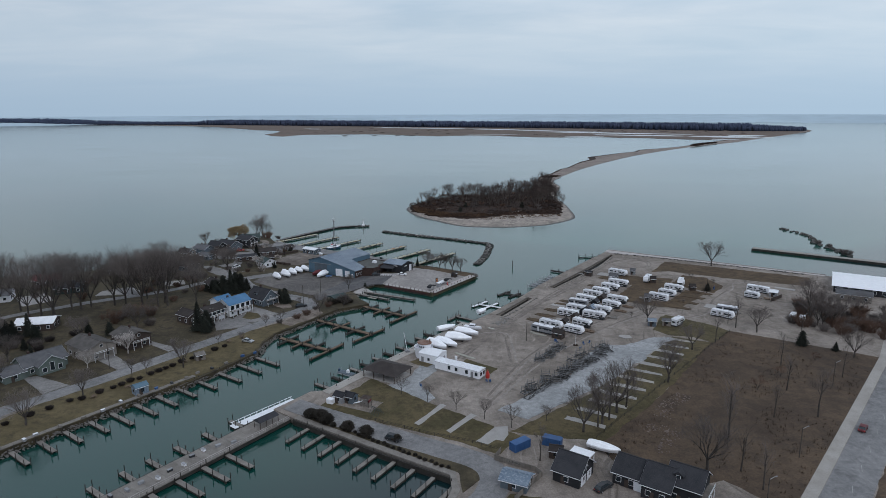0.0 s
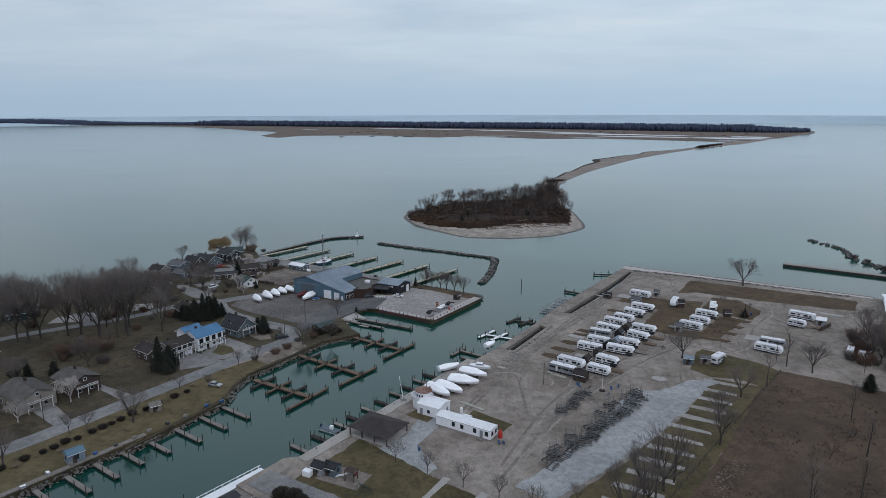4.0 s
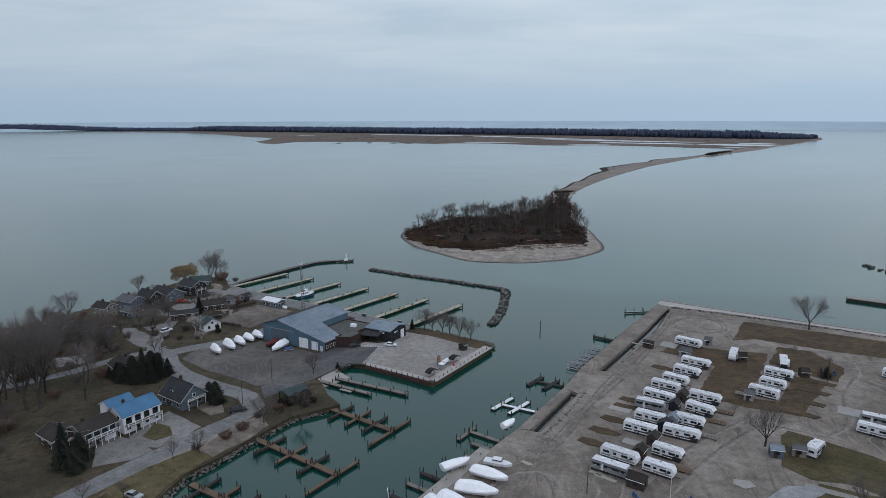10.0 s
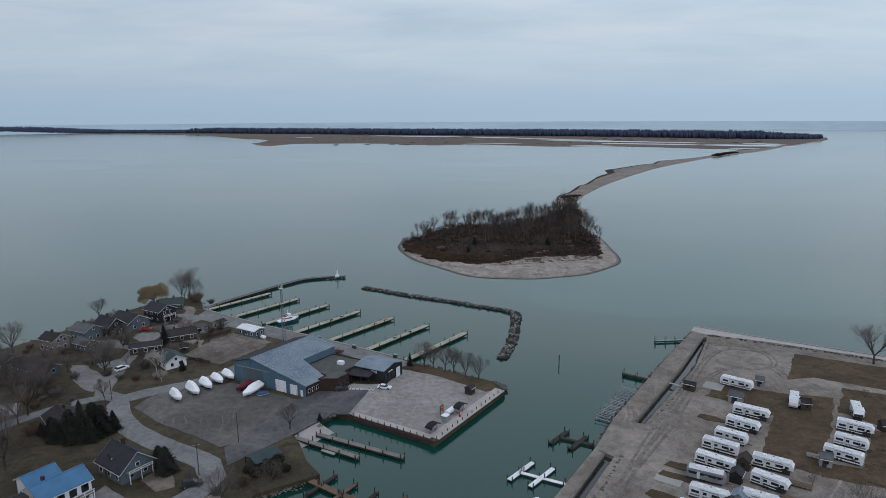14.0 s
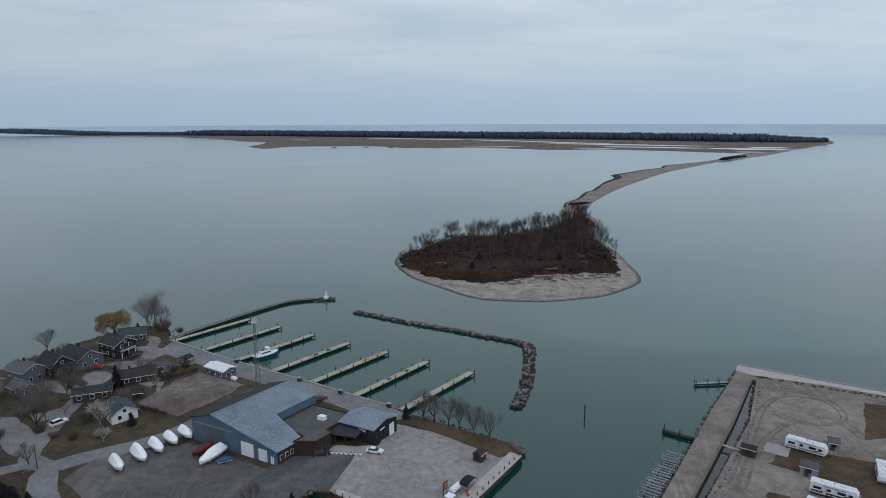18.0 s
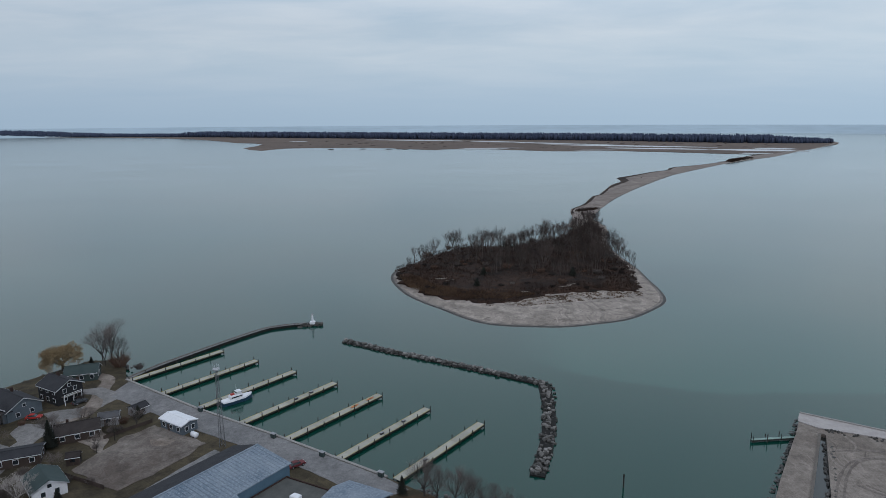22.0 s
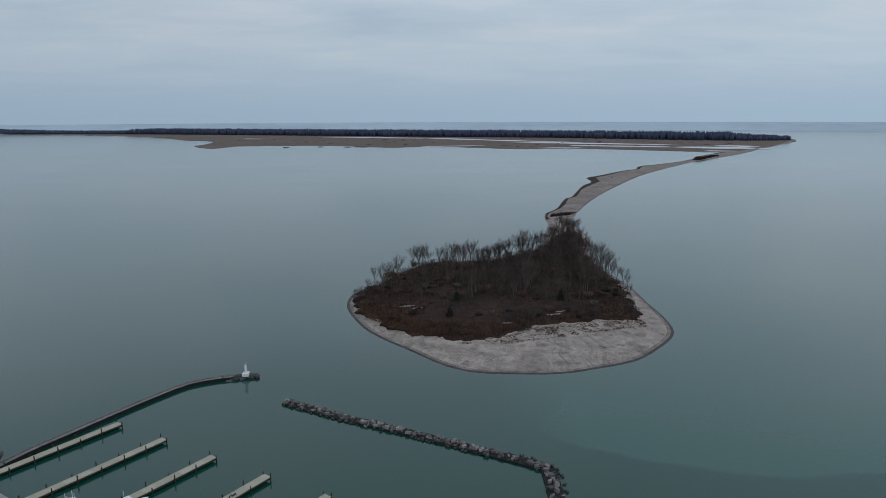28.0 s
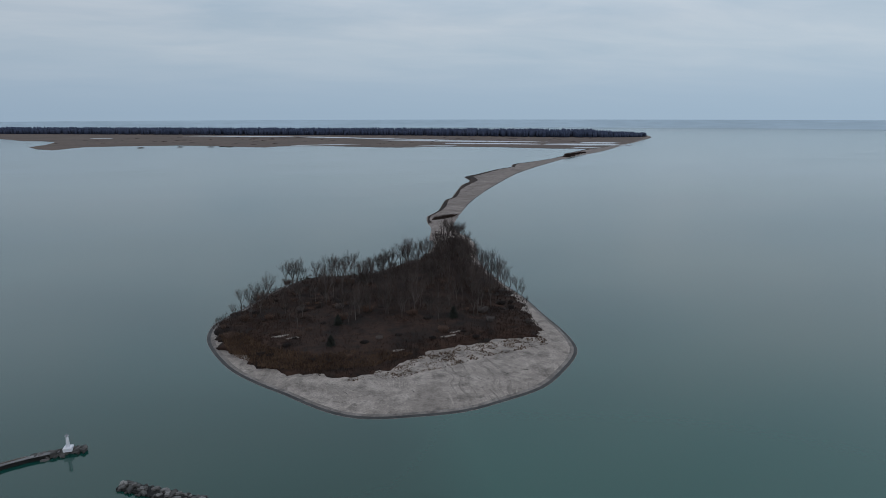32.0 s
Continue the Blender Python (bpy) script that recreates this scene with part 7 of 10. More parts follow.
def rv_base(kind, L):
    """One trailer of a kind and length, built once."""
    key = (kind, round(L * 2) / 2)
    if key in RV_BASE:
        return RV_BASE[key]
    L = key[1]
    label = {"travel": "white travel trailer with dark windows and grey swoosh stripes", "fifth": "white fifth-wheel trailer with a raised nose and slide-outs", "park": "white park-model trailer with a dark lower stripe", "dark": "grey and black travel trailer with a white roof"}[kind]
    t = thing("travel_trailer", pose(0, 0, -80), label, "trailer", "camp trailers")
    h, wd = 2.85, 2.5
    body_mat = GREY if kind == "dark" else WHITE
    a = L / 2
    if kind == "fifth":
        side = [(-a, 0.6), (a - 2.6, 0.6), (a - 2.3, 1.5), (a, 1.5), (a, 2.4), (a - 0.7, h + 0.35), (-a + 0.15, h + 0.35), (-a, h + 0.2)]
    elif kind == "park":
        side = [(-a, 0.5), (a, 0.5), (a, h), (a - 0.1, h + 0.2), (-a + 0.1, h + 0.2), (-a, h)]
    else:
        side = [(-a, 0.6), (a - 0.5, 0.6), (a, 1.3), (a - 0.1, 2.2), (a - 0.6, h + 0.15), (-a + 0.3, h + 0.2), (-a, h - 0.1)]
    n = len(side)
    g = Geo().add([(x, -wd / 2, z) for x, z in side] + [(x, wd / 2, z) for x, z in side], [tuple(range(n)), tuple(range(2 * n - 1, n - 1, -1))] + [(i, n + i, n + (i + 1) % n, (i + 1) % n) for i in range(n)])
    part("body", g, body_mat, t)
    zt = h + (0.35 if kind == "fifth" else 0.2)
    part("roof", Geo().soft(-0.15, 0, zt - 0.02, L - 1.0, wd + 0.08, 0.1, 0.05), RV_ROOF, t)
    for x in (-a * 0.45, a * 0.35):
        part("air_conditioner", Geo().soft(x, 0, zt + 0.08, 0.95, 0.75, 0.3, 0.08), WHITE, t)
    part("vent", Geo().soft(0, 0.5, zt + 0.08, 0.4, 0.4, 0.14, 0.03), GREY, t)
    for s in (-1, 1):
        part("stripe", Geo().box(-0.2, s * (wd / 2 + 0.012), 0.85 if kind != "dark" else 1.9, L * 0.9, 0.02, 0.42), DARK if kind != "travel" else GREY, t)
        for i, x in enumerate((-0.34, -0.10, 0.16, 0.34)):
            window(t, x * L, s * wd / 2, 1.7, 0.8 if i % 2 else 1.7, 0.62, 0 if s < 0 else 180, DARK, False)
        for x0, w0 in ((-0.30, 0.22), (0.12, 0.3)):
            y0 = s * (wd / 2 + 0.018)
            part("swoosh", Geo().quad((x0 * L, y0, 1.05), ((x0 + w0 * 0.35) * L, y0, 1.05), ((x0 + w0) * L, y0, 2.0), ((x0 + w0 * 0.8) * L, y0, 2.0)).quad(((x0 + w0 * 0.8) * L, y0, 2.0), ((x0 + w0) * L, y0, 2.0), ((x0 + w0 * 0.35) * L, y0, 1.05), (x0 * L, y0, 1.05)), DARK if kind == "fifth" else GREY, t)
    if kind in ("fifth", "dark"):
        part("nose_cap", Geo().box(a - 0.35 if kind == "fifth" else a - 0.5, 0, 1.52 if kind == "fifth" else 1.3, 0.74, wd - 0.2, 0.75), DARK, t, "dark moulded front cap")
    window(t, -a, 0, 1.6, 1.3, 0.6, -90, DARK, False)
    door(t, -L * 0.19, -wd / 2, 0.7, 0.65, 1.8, 0, RV_ROOF)
    part("awning", Geo().tube((-L * 0.22, -wd / 2 - 0.1, h - 0.05), (L * 0.24, -wd / 2 - 0.1, h - 0.05), 0.1, 0.1, 6), GREY, t)
    part("slide_out", Geo().soft(L * 0.08, wd / 2 + 0.3, 0.9, 3.2, 0.7, 1.8, 0.06), body_mat, t)
    part("skirt", Geo().box(-0.3, 0, 0.02, L * 0.9, wd - 0.3, 0.6), DARK, t, "dark undercarriage")
    for s in (-1, 1):
        for x in (-0.12, -0.12 + 0.85 / L):
            wheel(t, x * L, s * (wd / 2 - 0.1), rim=False)
    part("hitch", Geo().box(a + 0.5, 0, 0.5, 1.3, 0.14, 0.14) if kind != "fifth" else Geo().box(a - 1.0, 0, 0, 0.2, 1.2, 1.5), DARK, t)
    RV_BASE[key] = t
    return t


def rv(x0, y0, x1, y1, kind="travel", flip=False, short=0.25):
    a = math.degrees(math.atan2(y1 - y0, x1 - x0)) + (180 if flip else 0)
    L = math.dist((x0, y0), (x1, y1)) + short
    return copy_thing(rv_base(kind, L), GM((x0 + x1) / 2, (y0 + y1) / 2, 1.83, a))


for q in ((21.2, -52.2, 30.8, -52.9, "travel"), (29, -73, 38.8, -73, "fifth"), (29, -82.4, 37.9, -83.3, "fifth"), (28.1, -91.8, 36.1, -92.2, "travel"), (26.4, -99.2, 35.2, -99.3, "park"), (26.9, -108, 35.9, -108.5, "park"), (26.7, -116.6, 35.5, -115.6, "dark"), (29.4, -124.6, 38.2, -124.2, "travel"), (29.1, -133, 37.9, -132.7, "park"),
          (39.3, -101.4, 48.3, -101.2, "fifth"), (40.5, -110, 48.7, -111.2, "fifth"), (39.7, -120.5, 48, -120.2, "fifth"), (39.1, -129.5, 49, -128.7, "fifth"), (55.4, -66.8, 64.3, -67.1, "fifth"), (55.6, -76.7, 63.4, -77.2, "travel"), (53.7, -85.6, 62.6, -86.3, "park"), (58.8, -50.5, 60.2, -58.5, "fifth"), (42.8, -52.5, 43.5, -60.5, "travel"), (29.5, -157.6, 39, -157.7, "dark"), (40.5, -151, 48.4, -151.2, "travel"), (29, -150.1, 38.9, -150.4, "travel"), (40.1, -141.6, 47.8, -142, "fifth"),
          (89.2, -44.8, 98.7, -46, "park"), (90.4, -57.5, 96.8, -58.5, "travel"), (84.5, -88.6, 93.4, -88.2, "dark"), (84.2, -95.8, 93.3, -96.6, "travel")):
    rv(*q)
rv(75.0, -120.5, 76.4, -114.4, "fifth")


def shed(x, y, rz, L, W, h, rise, wall_mat, roof_mat, label):
    return ghouse(x, y, rz, L, W, h, rise, wall_mat, roof_mat, label, wins=1, chimney=False, name="shed", category="shed", over=0.2, group="camp sheds")


for q in ((13.6, -63.2, 0, 3.6, 2.6, 2.2, 0.5, BROWN_WALL, BLACK_ROOF, "dark brown camp shed with a black roof"), (28.0, -64.6, 0, 4.0, 3.4, 2.4, 1.1, GREY, GREY_ROOF, "grey camp shed with a shingle roof"), (31.9, -46.4, 10, 2.6, 2.6, 2.1, 0.9, GREY, GREY_ROOF, "small grey camp shed beside a trailer"), (37.3, -112.0, 90, 3.2, 2.8, 2.2, 1.0, BLACK_WALL, BLACK_ROOF, "dark camp shed with a black roof"), (37.6, -104.2, 90, 3.6, 3.0, 2.3, 1.2, BROWN_WALL, BROWN_ROOF, "brown camp shed with a shingle roof"),
          (39.8, -122.0, 90, 3.6, 3.0, 2.3, 1.1, GREY, FROST_ROOF, "blue-grey camp shed with a pale roof"), (38.4, -136.6, 90, 3.2, 2.8, 2.2, 1.0, BROWN_WALL, BROWN_ROOF, "brown camp shed with a shingle roof"), (37.6, -145.6, 90, 3.4, 2.8, 2.2, 1.0, BROWN_WALL, BROWN_ROOF, "brown camp shed with a shingle roof"), (41.6, -159.6, 0, 4.2, 3.4, 2.3, 1.2, BROWN_WALL, BROWN_ROOF, "dark brown camp shed with a steep roof"), (38.6, -127.0, 90, 3.4, 3.2, 2.2, 1.0, BLACK_WALL, BLACK_ROOF, "black camp shed with a dark roof"),
          (67.2, -124.4, 20, 3.2, 2.8, 2.3, 0.6, SLATE_WALL, FROST_ROOF, "pale blue-grey utility shed on the gravel"), (72.0, -120.5, 15, 3.4, 2.8, 2.2, 0.5, FENCE, GREY_ROOF, "weathered timber shed beside the trailers"), (46.4, -57.6, 20, 2.8, 2.6, 2.2, 1.1, BROWN_WALL, BROWN_ROOF, "small brown timber gazebo"), (66.8, -60.6, 30, 2.8, 2.6, 2.1, 1.0, BROWN_WALL, BROWN_ROOF, "small brown camp shed beside a trailer"), (54.6, -91.2, 10, 2.8, 2.8, 2.2, 1.2, GREY, GREY_ROOF, "grey peaked camp gazebo"), (101.5, -49.2, 0, 3.6, 2.8, 2.2, 0.9, GREY, WHITE, "pale camp shed with a white roof")):
    shed(*q)
for x, y, c in ((50.5, -105.5, BROWN_DECK), (50.0, -113.5, BROWN_DECK), (52.5, -88.3, DECK), (38.6, -119, DECK), (101, -56, BROWN_DECK), (48.5, -146, BROWN_DECK), (50, -124, DECK)):
    t = thing("camp_deck", GM(x, y, 1.8, 2), "low timber deck beside a trailer", "deck", "camp decks")
    part("floor", Geo().box(0, 0, 0.25, 5.0, 2.6, 0.12), c, t)
    part("rail", Geo().box(0, -1.3, 0.95, 5.0, 0.08, 0.1), c, t)
    for i in range(5):
        part("baluster", Geo().box(-2.4 + 1.2 * i, -1.3, 0, 0.1, 0.1, 1.0), c, t)
for x0, y0, w, d in ((19.5, -56.0, 6, 6), (23.5, -121.5, 6.5, 3.4), (22.0, -147.5, 0, 0), (33.5, -139.5, 5, 3), (82.5, -83.2, 8, 6), (104, -32, 9, 3)):
    if w:
        sheet("concrete_pad", [(x0 - w / 2, y0 - d / 2), (x0 + w / 2, y0 - d / 2), (x0 + w / 2, y0 + d / 2), (x0 - w / 2, y0 + d / 2)], CONCRETE, "pale concrete pad in the camp", amp=0.08)
for y0 in (-80.5, -113, -121.0 + 2.5, -128.8, -137.3, -145.4):
    sheet("grass_pitch", [(20.5, y0 - 1.7), (24, y0 - 2.2), (28.5, y0 - 1.2), (29.5, y0 + 0.6), (25, y0 + 1.6), (21, y0 + 1.0)], BANK_GRASS, "strip of winter grass between trailer pitches", amp=0.5)
for y0, x0 in ((-62.5, 66), (-72, 65), (-82, 64.5), (-92, 64)):
    sheet("grass_pitch", [(x0, y0 - 2.0), (x0 + 10, y0 - 2.6), (x0 + 11, y0 + 0.2), (x0 + 1, y0 + 1.2)], BANK_GRASS, "strip of winter grass between trailer pitches", amp=0.5)
sheet("dump_pad", [(60.5, -143), (64, -141.5), (65.5, -143.5), (63.5, -146), (60.8, -145.2)], CONCRETE, "round pale gravel patch", amp=0.4)


# ---- boats ----
def wrapped_boat(m, L, label="white shrink-wrapped motor boat on stands", material=None, peak=1.5, group="wrapped boats"):
    material = material or SHRINK
    t = thing("wrapped_boat", m, label, "boat", group)
    w = L * 0.3 + 0.75
    hull, cov = [], []
    for x, f, zk in ((-0.5, 0.86, 0.0), (-0.3, 1.0, 0.0), (0.0, 1.0, 0.02), (0.25, 0.82, 0.1), (0.42, 0.42, 0.3), (0.5, 0.05, 0.62)):
        b = w / 2 * f
        hull.append([(x * L, 0, 0.55 + zk), (x * L, b * 0.75, 0.95 + zk * 0.9), (x * L, b, 1.75 + zk * 0.3), (x * L, -b, 1.75 + zk * 0.3), (x * L, -b * 0.75, 0.95 + zk * 0.9)])
    for x, f, top in ((-0.51, 0.86, 0.5), (-0.42, 0.96, peak * 0.85), (-0.15, 1.02, peak), (0.08, 1.0, peak * 0.9), (0.28, 0.78, peak * 0.45), (0.43, 0.42, 0.25), (0.51, 0.06, 0.1)):
        b = w / 2 * f * 0.95
        z0 = 1.74 + 0.25 * max(0, x)
        cov.append([(x * L, -b, z0), (x * L, -b * 0.98, z0 + 0.3), (x * L, -b * 0.45, z0 + 0.25 + top * 0.8), (x * L, 0, z0 + 0.28 + top), (x * L, b * 0.45, z0 + 0.25 + top * 0.8), (x * L, b * 0.98, z0 + 0.3), (x * L, b, z0)])
    part("hull", Geo().loft(hull), WHITE if material is SHRINK else material, t, smooth=False)
    part("cover", Geo().loft(cov), material, t)
    for x in (-0.3, 0.2):
        for s in (-1, 1):
            part("stand", Geo().tube((x * L, s * w * 0.42, 0), (x * L, s * w * 0.3, 1.0), 0.07, 0.07, 5), DARK, t)
    for x in (-0.25, 0.15):
        part("keel_block", Geo().box(L * x, 0, 0, 0.5, 0.8, 0.57), DARK_WOOD, t)
    return t


for x, y, rz, L, pk in ((-82.9, 332.6, 314, 6.8, 1.9), (-79.4, 337.4, 316, 7.6, 2.3), (-76.8, 341.8, 317, 6.8, 1.9), (-74.6, 346.0, 318, 6.4, 1.6), (-72.0, 349.4, 318, 6.4, 1.6)):
    wrapped_boat(pose(x, y, 1.8, 0, 0, rz), L, "white shrink-wrapped motor boat parked in the boat yard", None, pk)
wrapped_boat(pose(-60.2, 337.6, 1.8, 0, 0, 250), 9.0, "large white shrink-wrapped cruiser beside the warehouse", None, 1.6)
wrapped_boat(pose(-64.0, 340.6, 1.8, 0, 0, 246), 6.6, "boat under a dark red cover", DARK_RED, 0.9)
tp = thing("utility_trailer", pose(-56.4, 336.6, 1.8, 0, 0, 30), "low trailer under a blue tarpaulin", "trailer")
part("bed", Geo().box(0, 0, 0.45, 3.6, 1.8, 0.3), STEEL, tp)
part("tarpaulin", Geo().soft(0, 0, 0.75, 3.4, 1.7, 0.5, 0.25), BLUE, tp)
for s in (-1, 1):
    wheel(tp, 0, s * 1.0)
for x0, y0, x1, y1, pk in ((7.3, -187.0, 15.8, -183.8, 1.9), (6.4, -178.4, 14.8, -177.4, 1.3), (4.6, -195.2, 13.4, -197.0, 1.6), (6.2, -191.6, 15.3, -192.8, 1.3)):
    a = math.degrees(math.atan2(y1 - y0, x1 - x0))
    wrapped_boat(GM((x0 + x1) / 2, (y0 + y1) / 2, 1.8, a), math.dist((x0, y0), (x1, y1)) + 1.2, "large white shrink-wrapped cruiser on the quay", None, pk)
wrapped_boat(GM(0.9, -178.6, 1.8, 65), 8.2, "white wrapped sailing dinghy on a cradle", None, 0.8)
wrapped_boat(GM(1.3, -151.8, 1.8, 80), 5.4, "small white wrapped boat at the quay edge", None, 0.7)
wrapped_boat(GM(88.8, -231.6, 1.8, 2), 8.6, "long white shrink-wrapped boat behind the house", None, 0.9)
cb = thing("cabin_cruiser", GM(9.6, -172.0, 1.8, 14), "uncovered white cabin cruiser on a trailer", "boat")
part("hull", Geo().loft([[(x * 7.4, 0, 0.6 + zk), (x * 7.4, f * 1.0, 0.95 + zk), (x * 7.4, f * 1.25, 1.85 + zk * 0.3), (x * 7.4, -f * 1.25, 1.85 + zk * 0.3), (x * 7.4, -f * 1.0, 0.95 + zk)] for x, f, zk in ((-0.5, 0.9, 0), (0, 1, 0), (0.3, 0.75, 0.15), (0.5, 0.06, 0.6))]), WHITE, cb)
part("cabin", Geo().soft(-0.2, 0, 1.85, 2.6, 1.7, 1.0, 0.25), WHITE, cb)
part("windscreen", Geo().box(1.0, 0, 2.2, 0.25, 1.5, 0.5).box(-0.2, 0, 2.3, 2.3, 1.74, 0.3), GLASS, cb)
part("trailer", Geo().box(-0.4, 0, 0.42, 6.4, 0.15, 0.15).box(0.8, 0, 0.4, 0.15, 1.8, 0.15).box(-2.0, 0, 0.4, 0.15, 1.8, 0.15), STEEL, cb)
for s in (-1, 1):
    wheel(cb, -1.6, s * 1.0)

# moored motor vessel in the harbour
tg = thing("motor_vessel", pose(-69.4, 417.2, 0, 0, 0, 44), "white motor vessel with a navy hull moored at a dock", "boat")
part("hull", Geo().loft([[(x * 10.5, -f * 1.7, 1.15 + up), (x * 10.5, -f * 1.4, -0.4), (x * 10.5, f * 1.4, -0.4), (x * 10.5, f * 1.7, 1.15 + up)] for x, f, up in ((-0.5, 0.8, 0.0), (-0.2, 1.0, 0.0), (0.2, 0.95, 0.05), (0.4, 0.6, 0.25), (0.5, 0.08, 0.45))]), NAVY, tg)
part("deck", Geo().loft([[(x * 10.4, -f * 1.72, 1.1 + up), (x * 10.4, f * 1.72, 1.1 + up), (x * 10.4, f * 1.6, 1.5 + up), (x * 10.4, -f * 1.6, 1.5 + up)] for x, f, up in ((-0.5, 0.8, 0.0), (-0.2, 1.0, 0.0), (0.2, 0.95, 0.05), (0.4, 0.6, 0.25), (0.5, 0.08, 0.45))]), WHITE, tg)
part("cabin", Geo().soft(-0.4, 0, 1.5, 4.2, 2.3, 1.3, 0.3), WHITE, tg)
part("wheelhouse", Geo().soft(0.5, 0, 2.8, 1.8, 1.8, 1.1, 0.2), WHITE, tg)
part("cabin_window", Geo().box(-0.4, 0, 2.0, 3.6, 2.34, 0.4).box(0.5, 0, 3.2, 1.84, 1.7, 0.4), GLASS, tg)
part("life_raft", Geo().soft(-1.5, 0, 2.8, 1.3, 0.9, 0.5, 0.15), RED, tg)
part("mast", Geo().tube((-0.1, 0, 3.8), (-0.1, 0, 6.0), 0.06, 0.04, 5), WHITE, tg)

# pontoon boat by the pavilion
pb = thing("pontoon_boat", GM(-5.0, -230.5, 0, 5), "blue and grey pontoon work boat at a short dock", "boat")
for s in (-1, 1):
    part("pontoon", Geo().tube((-3.2, s * 0.9, 0.15), (3.0, s * 0.9, 0.15), 0.35, 0.35, 8), STEEL, pb)
part("deck", Geo().box(0, 0, 0.5, 6.4, 2.5, 0.14), SLATE_WALL, pb)
part("console", Geo().soft(0.5, 0.3, 0.64, 1.0, 0.9, 1.0, 0.1), WHITE, pb)
part("engine", Geo().soft(-3.2, 0, 0.5, 0.6, 0.5, 1.0, 0.12), NAVY, pb)
for i, (x, y) in enumerate(((-3, 1.2), (3, 1.2), (3, -1.2), (-3, -1.2))):
    part("rail_post", Geo().box(x, y, 0.6, 0.06, 0.06, 0.8), STEEL, pb)
# boat hoist arm on the quay
bh = thing("boat_hoist", GM(2.4, -205.8, 1.8, 140), "grey jib hoist on the quay edge", "hoist")
part("base", Geo().box(0, 0, 0, 1.6, 1.6, 0.8), GREY, bh)
part("jib", Geo().tube((0, 0, 0.6), (6.4, 0, 5.4), 0.12, 0.08, 6), WHITE, bh)
part("stay", Geo().tube((-0.6, 0, 0.8), (6.4, 0, 5.4), 0.03, 0.03, 4), DARK, bh)
dg = thing("dinghy", GM(4.4, -201.2, 1.8, 55), "white upturned rowing dinghy on the quay", "boat")
part("hull", Geo().loft([[(x, -f * 0.75, 0.0), (x, -f * 0.5, 0.5), (x, f * 0.5, 0.5), (x, f * 0.75, 0.0)] for x, f in ((-1.8, 0.7), (-0.5, 1), (0.8, 0.85), (1.9, 0.1))]), WHITE, dg)
part("keel", Geo().box(0, 0, 0.48, 3.0, 0.08, 0.1), GREY, dg)


# ---- steel cradles stacked in the yard ----
def cradle_base():
    t = thing("boat_cradle", pose(0, 0, -80), "empty galvanised boat cradle stored on the gravel", "cradle", "boat cradles")
    for s in (-1, 1):
        part("rail", Geo().box(0, s * 1.0, 0.25, 4.4, 0.16, 0.18).tube((-1.5, s * 1.1, 1.5), (1.3, s * 1.1, 1.5), 0.05, 0.05, 4), CRADLE_STEEL, t)
        part("arm", Geo().tube((-1.4, s * 1.0, 0.1), (-1.6, s * 1.2, 2.0), 0.08, 0.08, 4), CRADLE_STEEL, t)
        part("arm", Geo().tube((1.2, s * 1.0, 0.1), (1.4, s * 1.2, 2.0), 0.08, 0.08, 4), CRADLE_STEEL, t)
        part("bunk", Geo().box(0, s * 0.75, 0.55, 3.8, 0.16, 0.1), DARK_WOOD, t)
    for x in (-1.9, 1.9):
        part("crossbar", Geo().box(x, 0, 0.1, 0.16, 2.6, 0.16), CRADLE_STEEL, t)
    return t


CR = cradle_base()
random.seed(77)
for (xa, ya), (xb, yb), n, wid in (((55.5, -214), (61.5, -159), 46, 6.0), ((46, -188), (48, -169), 11, 2.2)):
    for i in range(n):
        f = (i + 0.5) / n
        x = xa + (xb - xa) * f + random.uniform(-wid, wid) / 2
        y = ya + (yb - ya) * f + random.uniform(-1, 1)
        copy_thing(CR, GM(x, y, 1.82 + random.choice((0, 0, 0.45)), random.choice((5, 80, 95, 20, 60)) + random.uniform(-12, 12)) @ Matrix.Diagonal((0.9, 0.9, random.uniform(0.9, 1.5), 1)))


